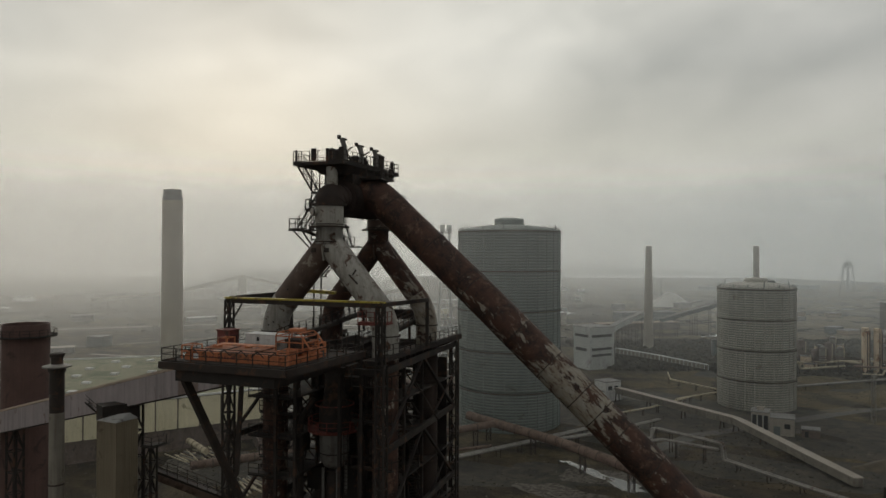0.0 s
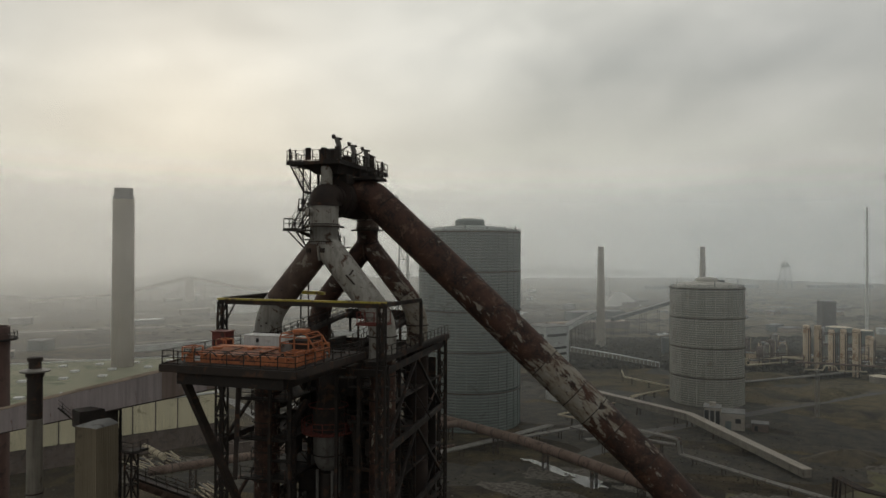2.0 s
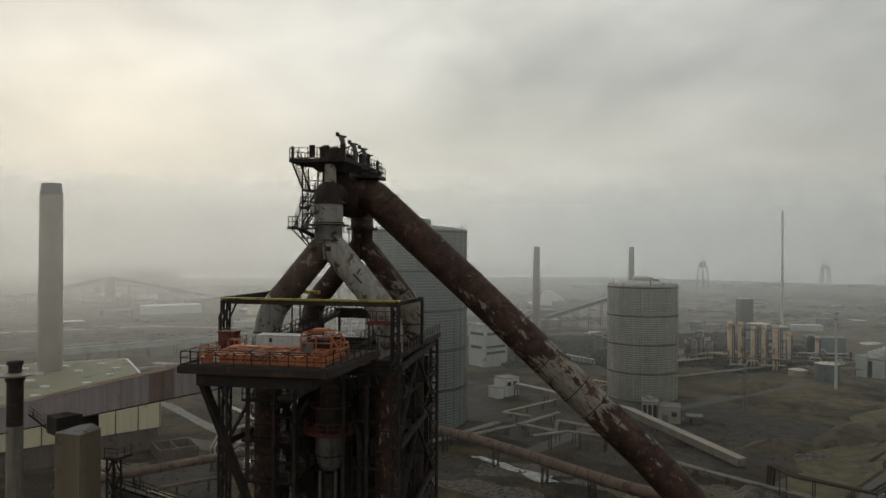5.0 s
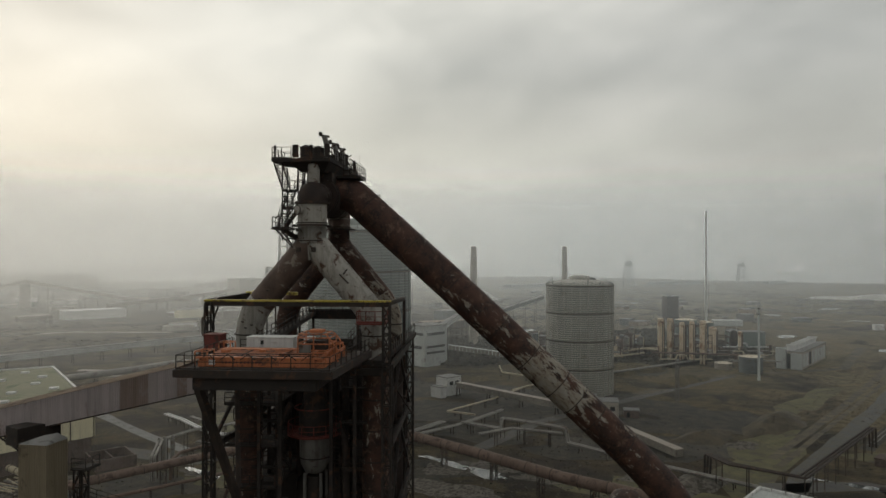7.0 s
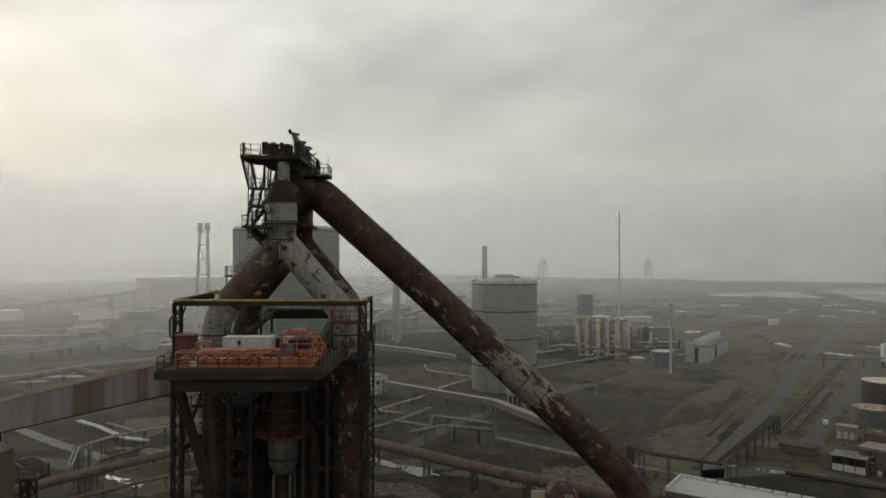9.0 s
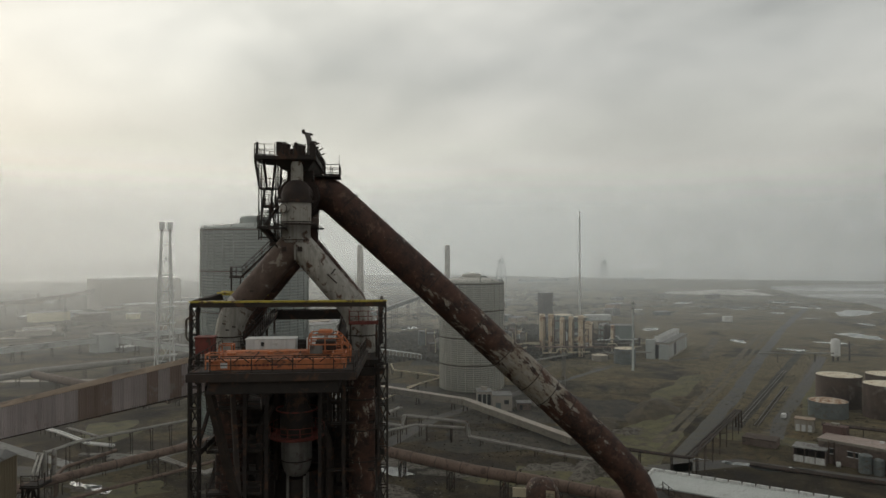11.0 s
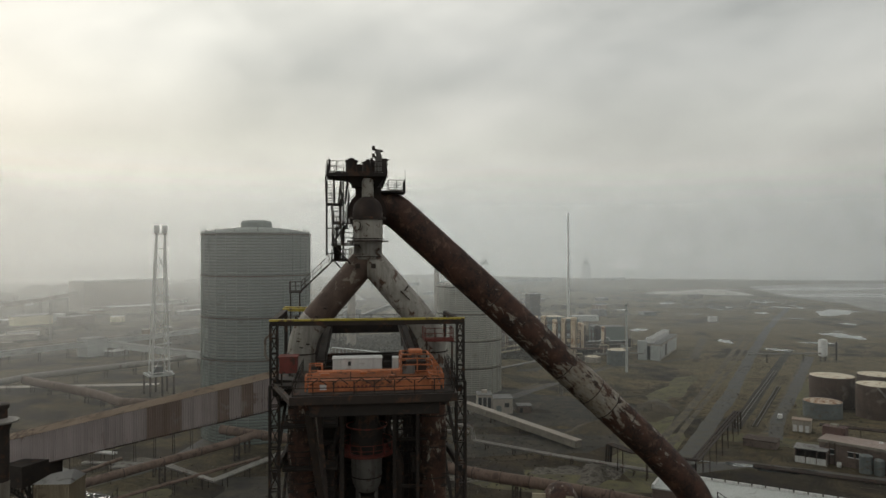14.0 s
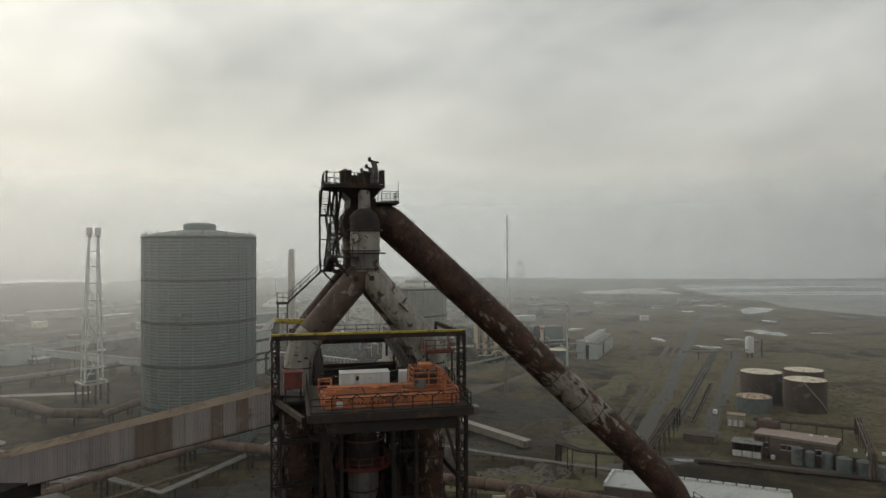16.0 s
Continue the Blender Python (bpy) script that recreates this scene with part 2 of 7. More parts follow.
def flaking(name, share, axis, along=()):
    """Rust with paint left in long ragged flakes that run with the pipe."""
    m, t, bsdf, pos = base_mat(name)
    a = Vector(axis).normalized()
    b = a.cross(Vector((0, 0, 1))).normalized()
    c = a.cross(b)
    flat = t.nodes.new("ShaderNodeCombineXYZ")
    for k, (v, f) in enumerate(((a, 0.42), (b, 1.0), (c, 1.0))):
        d = t.nodes.new("ShaderNodeVectorMath")
        d.operation = "DOT_PRODUCT"
        t.links.new(pos, d.inputs[0])
        d.inputs[1].default_value = v * f
        t.links.new(d.outputs["Value"], flat.inputs[k])
    coarse, grain = noise_tex(t, pos, 0.5, 6, 0.65), noise_tex(t, pos, 4.5, 4, 0.65)
    col = mix_rgb(t, ramp(t, coarse, [(0.41, (0, 0, 0)), (0.58, (1, 1, 1))]), (0.017, 0.010, 0.008), (0.066, 0.029, 0.019))
    col = mix_rgb(t, ramp(t, grain, [(0.42, (0, 0, 0)), (0.68, (0.5, 0.5, 0.5))]), col, (0.115, 0.054, 0.034))
    # bare metal gone orange in blotches, and tiny chips of the old paint
    col = mix_rgb(t, ramp(t, noise_tex(t, mapped(t, pos, (1, 1, 1), (5, 8, 2)), 0.9, 8, 0.72), [(0.55, (0, 0, 0)), (0.63, (0.7, 0.7, 0.7))]), col, (0.155, 0.09, 0.06))
    col = mix_rgb(t, ramp(t, noise_tex(t, flat.outputs[0], 3.6, 8, 0.75), [(0.64, (0, 0, 0)), (0.67, (0.7, 0.7, 0.7))]), col, (0.27, 0.23, 0.18))
    big = noise_tex(t, flat.outputs[0], 0.95, 12, 0.74, 0.35)
    if along:
        # how much paint is left changes along the pipe: pairs of (distance along the axis, share)
        d = t.nodes.new("ShaderNodeVectorMath")
        d.operation = "DOT_PRODUCT"
        t.links.new(pos, d.inputs[0])
        d.inputs[1].default_value = a
        s0, s1 = along[0][0], along[-1][0]
        rate = ramp(t, math_node(t, "MULTIPLY_ADD", d.outputs["Value"], 1 / (s1 - s0), -s0 / (s1 - s0)), [((s - s0) / (s1 - s0), (v + 0.2,) * 3) for s, v in along])
        big = math_node(t, "ADD", big, math_node(t, "ADD", rate, -0.2))
    edge = ramp(t, big, [(0.59 - share - 0.012, (0, 0, 0)), (0.59 - share + 0.012, (1, 1, 1))])
    paint = ramp(t, noise_tex(t, flat.outputs[0], 2.2, 6, 0.75), [(0.36, (0.09, 0.05, 0.034)), (0.45, (0.26, 0.22, 0.17)), (0.62, (0.33, 0.31, 0.265))])
    col = mix_rgb(t, edge, col, paint)
    t.links.new(col, bsdf.inputs["Base Color"])
    t.links.new(math_node(t, "MULTIPLY_ADD", grain, 0.3, 0.6), bsdf.inputs["Roughness"])
    h = node(t, "ShaderNodeBump", Strength=0.5, Distance=0.04)
    t.links.new(math_node(t, "ADD", coarse, math_node(t, "MULTIPLY", edge, 0.4)), h.inputs["Height"])
    t.links.new(h.outputs[0], bsdf.inputs["Normal"])
    return m


PIPE_AXIS = (0.68, -0.275, -0.68)
M["flake_none"] = flaking("bare_rusted_pipe", -0.03, PIPE_AXIS)
M["flake_some"] = flaking("flaking_pipe", 0.03, PIPE_AXIS)
M["flake_most"] = flaking("flaking_painted_pipe", 0.13, PIPE_AXIS)
M["flake_up"] = flaking("flaking_riser", 0.0, (0.02, 0.01, 1.0))
M["weathered"] = surface("weathered_render", (0.20, 0.18, 0.148), (0.26, 0.235, 0.195), (0.14, 0.115, 0.09), 0.0, 0.5, 0.85, streak=0.5)


def ground_mat():
    """Cinders, mud and thin winter grass in patches, with specks of debris."""
    m, t, bsdf, pos = base_mat("rough_works_ground")
    wide, mid = noise_tex(t, pos, 0.009, 6, 0.62, 0.8), noise_tex(t, mapped(t, pos, (1, 1, 1), (40, 9, 0)), 0.045, 7, 0.68, 0.6)
    near, grit = noise_tex(t, pos, 0.22, 6, 0.7), noise_tex(t, pos, 1.1, 5, 0.75)
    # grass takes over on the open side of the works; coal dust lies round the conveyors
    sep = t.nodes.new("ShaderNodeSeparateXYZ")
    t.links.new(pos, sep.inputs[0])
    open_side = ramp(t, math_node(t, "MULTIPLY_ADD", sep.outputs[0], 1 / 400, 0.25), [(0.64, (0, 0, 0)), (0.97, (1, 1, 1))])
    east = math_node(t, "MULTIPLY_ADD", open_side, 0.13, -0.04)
    fine = noise_tex(t, mapped(t, pos, (1, 1, 1), (3, 70, 0)), 3.2, 4, 0.8)
    soil = ramp(t, mid, [(0.32, (0.032, 0.030, 0.027)), (0.46, (0.063, 0.055, 0.044)), (0.56, (0.098, 0.08, 0.059)), (0.68, (0.165, 0.14, 0.11))])
    grass = ramp(t, math_node(t, "ADD", math_node(t, "MULTIPLY", near, 0.6), math_node(t, "MULTIPLY", grit, 0.4)), [(0.34, (0.066, 0.062, 0.046)), (0.47, (0.122, 0.109, 0.074)), (0.57, (0.17, 0.145, 0.093)), (0.68, (0.235, 0.2, 0.135))])
    ochre = ramp(t, noise_tex(t, mapped(t, pos, (1, 1, 1), (61, 12, 0)), 0.03, 8, 0.7, 0.9), [(0.56, (0, 0, 0)), (0.64, (0.55, 0.55, 0.55))])
    grass = mix_rgb(t, ochre, grass, (0.19, 0.14, 0.078))
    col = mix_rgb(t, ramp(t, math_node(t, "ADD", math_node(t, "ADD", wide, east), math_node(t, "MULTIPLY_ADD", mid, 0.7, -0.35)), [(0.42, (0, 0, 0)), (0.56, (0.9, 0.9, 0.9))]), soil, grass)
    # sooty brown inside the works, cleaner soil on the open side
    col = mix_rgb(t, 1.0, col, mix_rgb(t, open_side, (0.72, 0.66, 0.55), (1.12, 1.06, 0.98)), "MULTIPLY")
    black = ramp(t, noise_tex(t, mapped(t, pos, (1, 1, 1), (90, 30, 0)), 0.02, 7, 0.65, 0.7), [(0.53, (0, 0, 0)), (0.62, (0.7, 0.7, 0.7))])
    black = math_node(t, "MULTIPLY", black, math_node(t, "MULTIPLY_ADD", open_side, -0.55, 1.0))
    col = mix_rgb(t, black, col, (0.024, 0.023, 0.022))
    col = mix_rgb(t, ramp(t, math_node(t, "MULTIPLY_ADD", fine, 0.5, math_node(t, "MULTIPLY", grit, 0.5)), [(0.40, (0.7, 0.7, 0.7)), (0.52, (0, 0, 0))]), col, mix_rgb(t, 1.0, col, (0.4, 0.4, 0.4), "MULTIPLY"))
    col = mix_rgb(t, ramp(t, near, [(0.34, (0.5, 0.5, 0.5)), (0.48, (0, 0, 0))]), col, mix_rgb(t, 1.0, col, (0.6, 0.6, 0.6), "MULTIPLY"))
    speck = ramp(t, noise_tex(t, mapped(t, pos, (1, 1, 1), (17, 3, 0)), 0.75, 4, 0.7), [(0.655, (0, 0, 0)), (0.69, (0.8, 0.8, 0.8))])
    col = mix_rgb(t, speck, col, (0.24, 0.22, 0.19))
    t.links.new(col, bsdf.inputs["Base Color"])
    bsdf.inputs["Roughness"].default_value = 0.95
    bsdf.inputs["Specular IOR Level"].default_value = 0.2
    b = node(t, "ShaderNodeBump", Strength=0.9, Distance=0.5)
    t.links.new(math_node(t, "ADD", near, math_node(t, "MULTIPLY", grit, 0.4)), b.inputs["Height"])
    t.links.new(b.outputs[0], bsdf.inputs["Normal"])
    return m


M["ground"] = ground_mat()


def haze_mat(name, density, top, reach):
    """Painted haze: mostly clear, the rest scatters daylight both ways; gone at the top."""
    m = bpy.data.materials.new(name)
    m.use_nodes = True
    t = m.node_tree
    t.nodes.clear()
    out = t.nodes.new("ShaderNodeOutputMaterial")
    pos = t.nodes.new("ShaderNodeNewGeometry").outputs["Position"]
    sep = t.nodes.new("ShaderNodeSeparateXYZ")
    t.links.new(pos, sep.inputs[0])
    # haze painted by height: near sheets stay clear low down, leaving walls darker below
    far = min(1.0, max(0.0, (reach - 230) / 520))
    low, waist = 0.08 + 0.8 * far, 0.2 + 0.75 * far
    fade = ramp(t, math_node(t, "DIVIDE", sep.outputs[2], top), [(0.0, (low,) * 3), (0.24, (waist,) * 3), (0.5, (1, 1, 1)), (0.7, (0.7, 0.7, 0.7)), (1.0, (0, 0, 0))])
    # density painted by x: heavier on the sunward side, lighter to the right
    thin = ramp(t, math_node(t, "MULTIPLY_ADD", sep.outputs[0], 0.5 / reach, 0.5), [(0.28, (1.25, 1.25, 1.25)), (0.5, (1.0, 1.0, 1.0)), (0.68, (0.8, 0.8, 0.8)), (0.9, (0.68, 0.68, 0.68))])
    patch = noise_tex(t, mapped(t, pos, (1, 1, 3)), 0.006, 3, 0.5)
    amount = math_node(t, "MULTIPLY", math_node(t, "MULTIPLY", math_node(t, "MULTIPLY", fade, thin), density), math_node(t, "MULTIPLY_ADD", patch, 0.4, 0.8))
    front, back = t.nodes.new("ShaderNodeBsdfDiffuse"), t.nodes.new("ShaderNodeBsdfTranslucent")
    # sun glow painted into the tone: whiter sunward, darker and bluer away from it
    tone = ramp(t, math_node(t, "MULTIPLY_ADD", sep.outputs[0], 0.5 / reach, 0.5), [(0.3, (0.80, 0.79, 0.755)), (0.5, (0.745, 0.755, 0.74)), (0.72, (0.60, 0.64, 0.655))])
    for n in (front, back):
        t.links.new(tone, n.inputs[0])
    body, both, clear = t.nodes.new("ShaderNodeAddShader"), t.nodes.new("ShaderNodeMixShader"), t.nodes.new("ShaderNodeBsdfTransparent")
    # shading normals overridden to gather sky light: one half from each side of the sheet
    up, down = t.nodes.new("ShaderNodeCombineXYZ"), t.nodes.new("ShaderNodeCombineXYZ")
    lean = (SUN_DIR + Vector((0, 0, 0.7))).normalized()      # tilted to the sun and up, to brighten the haze
    for k in range(3):
        up.inputs[k].default_value, down.inputs[k].default_value = lean[k], -lean[k]
    t.links.new(up.outputs[0], front.inputs["Normal"])
    t.links.new(down.outputs[0], back.inputs["Normal"])
    t.links.new(front.outputs[0], body.inputs[0])
    t.links.new(back.outputs[0], body.inputs[1])
    t.links.new(amount, both.inputs[0])
    t.links.new(clear.outputs[0], both.inputs[1])
    t.links.new(body.outputs[0], both.inputs[2])
    t.links.new(both.outputs[0], out.inputs[0])
    return m


# ---- mesh helpers ----
def link_mesh(name, bm, mat, parent=None, label="", smooth=False):
    me = bpy.data.meshes.new(name)
    bm.to_mesh(me)
    bm.free()
    if smooth:
        for p in me.polygons:
            p.use_smooth = True
        me.set_sharp_from_angle(angle=radians(35))
    me.materials.append(M[mat] if isinstance(mat, str) else mat)
    ob = new(name, me)
    ob.parent = parent
    if label:
        ob["label"] = label
    return ob


def part(name, bm, mat, parent, label="", smooth=False):
    return link_mesh(name, bm, mat, parent, label, smooth)


def thing(name, label, category, at=None, group="", kind=""):
    ob = new(name)
    ob.matrix_basis = at or Matrix()
    return tagged(ob, label, category, group, kind)


def add_box(bm, m, bevel=0.0):
    """A unit cube carried by the matrix m."""
    r = bmesh.ops.create_cube(bm, size=1.0, matrix=m)
    if bevel:
        edges = {e for v in r["verts"] for e in v.link_edges}
        bmesh.ops.bevel(bm, geom=list(edges), offset=bevel, segments=1, affect="EDGES")


def bar_matrix(p, q, w, h):
    p, q = Vector(p), Vector(q)
    d = q - p
    z = d.normalized()
    side = Vector((0, 0, 1)).cross(z)
    side = side.normalized() if side.length > 1e-4 else Vector((1, 0, 0))
    top = z.cross(side)
    rot = Matrix((side, top, z)).transposed().to_4x4()
    return Matrix.Translation((p + q) / 2) @ rot @ Matrix.Diagonal((w, h, d.length, 1))


UNIT = {}


def unit(kind, mat):
    """A shared mesh: a bevelled unit box, or an upright cylinder of radius 1 and height 1 about its middle."""
    if (kind, mat) not in UNIT:
        bm = bmesh.new()
        if kind == "box":
            add_box(bm, Matrix(), 0.035)
        else:
            bmesh.ops.create_cone(bm, segments=14, radius1=1, radius2=1, depth=1, cap_ends=True)
        me = bpy.data.meshes.new(kind)
        bm.to_mesh(me)
        bm.free()
        if kind == "tube":
            for p in me.polygons:
                p.use_smooth = len(p.vertices) == 4
        me.materials.append(M[mat])
        UNIT[kind, mat] = me
    return UNIT[kind, mat]


def bar(name, parent, p, q, w, h, mat, label=""):
    ob = new(name, unit("box", mat))
    ob.parent = parent
    ob.matrix_basis = bar_matrix(p, q, w, h)
    if label:
        ob["label"] = label
    return ob


def rod(name, parent, p, q, r, mat, label=""):
    ob = new(name, unit("tube", mat))
    ob.parent = parent
    ob.matrix_basis = bar_matrix(p, q, r, r)
    if label:
        ob["label"] = label
    return ob


def block(name, parent, x0, y0, z0, x1, y1, z1, mat, label="", bevel=0.03):
    bm = bmesh.new()
    add_box(bm, Matrix.Translation(((x0 + x1) / 2, (y0 + y1) / 2, (z0 + z1) / 2)) @ Matrix.Diagonal((abs(x1 - x0), abs(y1 - y0), abs(z1 - z0), 1)), bevel)
    return part(name, bm, mat, parent, label)


def bars(name, parent, rows, mat, label=""):
    """Many plain bars (p, q, w, h) joined into one part."""
    bm = bmesh.new()
    for p, q, w, h in rows:
        add_box(bm, bar_matrix(p, q, w, h))
    return part(name, bm, mat, parent, label)


def lathe(profile, segments=48, cap=True):
    """A turned shape from (radius, z) pairs."""
    bm = bmesh.new()
    rings = []
    for r, z in profile:
        rings.append([bm.verts.new((r * math.cos(2 * math.pi * k / segments), r * math.sin(2 * math.pi * k / segments), z)) for k in range(segments)])
    for a, b in zip(rings, rings[1:]):
        for k in range(segments):
            bm.faces.new((a[k], a[(k + 1) % segments], b[(k + 1) % segments], b[k]))
    if cap:
        bm.faces.new(rings[0][::-1])
        bm.faces.new(rings[-1])
    return bm


def bend(points, radius, steps=6):
    """A polyline with its inner corners rounded."""
    pts = [Vector(p) for p in points]
    out = [pts[0]]
    for a, b, c in zip(pts, pts[1:], pts[2:]):
        d1, d2 = (a - b).normalized(), (c - b).normalized()
        cut = min(radius, (a - b).length * 0.48, (c - b).length * 0.48)
        p, q = b + d1 * cut, b + d2 * cut
        for k in range(steps + 1):
            s = k / steps
            out.append(p * (1 - s) ** 2 + b * 2 * s * (1 - s) + q * s * s)
    return out + [pts[-1]]


def sweep(points, r, segments=20, cap=True):
    """A round pipe along a polyline."""
    bm = bmesh.new()
    pts = [Vector(p) for p in points]
    rings, side = [], None
    for k, p in enumerate(pts):
        d = (pts[min(k + 1, len(pts) - 1)] - pts[max(k - 1, 0)]).normalized()
        if side is None:
            side = d.cross(Vector((0, 0, 1)) if abs(d.z) < 0.9 else Vector((1, 0, 0))).normalized()
        side = (side - d * side.dot(d)).normalized()
        top = d.cross(side)
        rings.append([bm.verts.new(p + (side * math.cos(a) + top * math.sin(a)) * r) for a in (2 * math.pi * i / segments for i in range(segments))])
    for a, b in zip(rings, rings[1:]):
        for i in range(segments):
            bm.faces.new((a[i], a[(i + 1) % segments], b[(i + 1) % segments], b[i]))
    if cap:
        bm.faces.new(rings[0][::-1])
        bm.faces.new(rings[-1])
    bmesh.ops.recalc_face_normals(bm, faces=bm.faces)
    return bm


def pipe(name, parent, points, r, mat, label="", curve=0.0, segments=20):
    return part(name, sweep(bend(points, curve) if curve else points, r, segments), mat, parent, label, True)


def collar(name, parent, p, d, r, width, mat, label=""):
    """A flat ring round a pipe at p, along d."""
    d = Vector(d).normalized()
    bm = lathe([(r - 0.05, -width / 2), (r, -width / 2), (r, width / 2), (r - 0.05, width / 2)], 80 if r > 8 else 28, False)
    bm.transform(Matrix.Translation(p) @ d.to_track_quat("Z", "Y").to_matrix().to_4x4())
    return part(name, bm, mat, parent, label)


def prism(points, z0, z1):
    """A flat outline raised from z0 to z1."""
    bm = bmesh.new()
    low, high = [bm.verts.new((x, y, z0)) for x, y in points], [bm.verts.new((x, y, z1)) for x, y in points]
    bm.faces.new(low[::-1])
    bm.faces.new(high)
    for k in range(len(points)):
        n = (k + 1) % len(points)
        bm.faces.new((low[k], low[n], high[n], high[k]))
    bmesh.ops.recalc_face_normals(bm, faces=bm.faces)
    return bm


def run(name, parent, points, thick, mat, lift=0.0):
    """One unbroken square-ish rail along a polyline."""
    return part(name, sweep([Vector(q) + Vector((0, 0, lift)) for q in points], thick / 2, 5), mat, parent)


def railing(parent, points, mat="sooty", height=1.1, step=1.4, thick=0.075):
    """The top rail is the part; middle rail, toe board and every post are pieces under it."""
    rail = run("railing", parent, points, thick, mat, height)
    run("middle_rail", rail, points, thick * 0.9, mat, height * 0.55)
    run("toe_board", rail, points, thick * 1.6, mat, 0.08)
    for k, (p, q) in enumerate(zip(points, points[1:])):
        p, q = Vector(p), Vector(q)
        n = max(1, round((q - p).length / step))
        for i in range(n + (k == len(points) - 2)):
            b = p.lerp(q, i / n)
            bar("post", rail, b, b + Vector((0, 0, height + 0.03)), thick, thick, mat)
    return rail


def stair(parent, p, q, width, across, mat="sooty"):
    """A steel flight from p to q: a stringer is the part; the rest are pieces under it."""
    p, q, a = Vector(p), Vector(q), Vector(across).normalized() * width / 2
    flight = part("stair_flight", sweep([p + a, q + a], 0.1, 4), mat, parent)
    run("stringer", flight, [p - a, q - a], 0.2, mat)
    for s in (a, -a):
        for dz in (1.0, 0.55):
            run("handrail", flight, [p + s, q + s], 0.055, mat, dz)
        for k in range(4):
            b = p.lerp(q, (k + 0.5) / 4) + s
            bar("baluster", flight, b, b + Vector((0, 0, 1.0)), 0.05, 0.05, mat)
    n = max(2, round(abs(q.z - p.z) / 0.24))
    for k in range(1, n):
        b = p.lerp(q, k / n)
        bar("tread", flight, b - a, b + a, 0.24, 0.04, mat)
    return flight


def cage(name, parent, rows, mat, label=""):
    """Welded bars: the first carries the others."""
    first = rows[0]
    ob = part(name, sweep([first[0], first[1]], first[2] / 2, 5), mat, parent, label)
    for p, q, w, h in rows[1:]:
        bar("cage_bar", ob, p, q, w, h, mat)
    return ob


def lattice(name, parent, p, q, w, bay, mat, leg=0.16, label=""):
    """A braced post or girder of four chords: the bracing is the part, its chords are under it."""
    p, q = Vector(p), Vector(q)
    d = (q - p).normalized()
    side = d.cross(Vector((0, 0, 1)) if abs(d.z) < 0.9 else Vector((0, 1, 0))).normalized()
    top = side.cross(d)
    corner = [side * w / 2 * i + top * w / 2 * j for i, j in ((1, 1), (-1, 1), (-1, -1), (1, -1))]
    n = max(1, round((q - p).length / bay))
    rows = []
    for k in range(n):
        a, b = p.lerp(q, k / n), p.lerp(q, (k + 1) / n)
        for i in range(4):
            c, e = corner[i], corner[(i + 1) % 4]
            rows.append((a + c, b + e, leg * 0.6, leg * 0.6) if (k + i) % 2 else (a + e, b + c, leg * 0.6, leg * 0.6))
            rows.append((b + c, b + e, leg * 0.6, leg * 0.6))
    post = bars(name, parent, rows, mat, label)
    for c in corner:
        bar("chord", post, p + c, q + c, leg, leg, mat)
    return post

# ---- ground, water, shore ----
def ground_sheet():
    bm = bmesh.new()
    xs = [-4600, -2500, -1200, -600] + [-300 + 20 * k for k in range(41)] + [700, 1000, 1600, 2800, 4600]
    ys = [-4600, -2000, -800, -200] + [0 + 20 * k for k in range(36)] + [900, 1300, 2000, 3200, 4800]
    rows = [[bm.verts.new((x, y, 0.0)) for x in xs] for y in ys]
    for a, b in zip(rows, rows[1:]):
        for k in range(len(xs) - 1):
            bm.faces.new((a[k], a[k + 1], b[k + 1], b[k]))
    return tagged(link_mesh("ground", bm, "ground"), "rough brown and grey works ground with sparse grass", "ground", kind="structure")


ground_sheet()


# ---- the furnace: u to its right, v away, about its own middle ----
FURNACE = pose(-11, 74, 12, 0, 0, -22)
RISE = 6.15          # uptakes stand this far to each side
FRONT, REAR, MID = -1.5, 9.8, 4.0


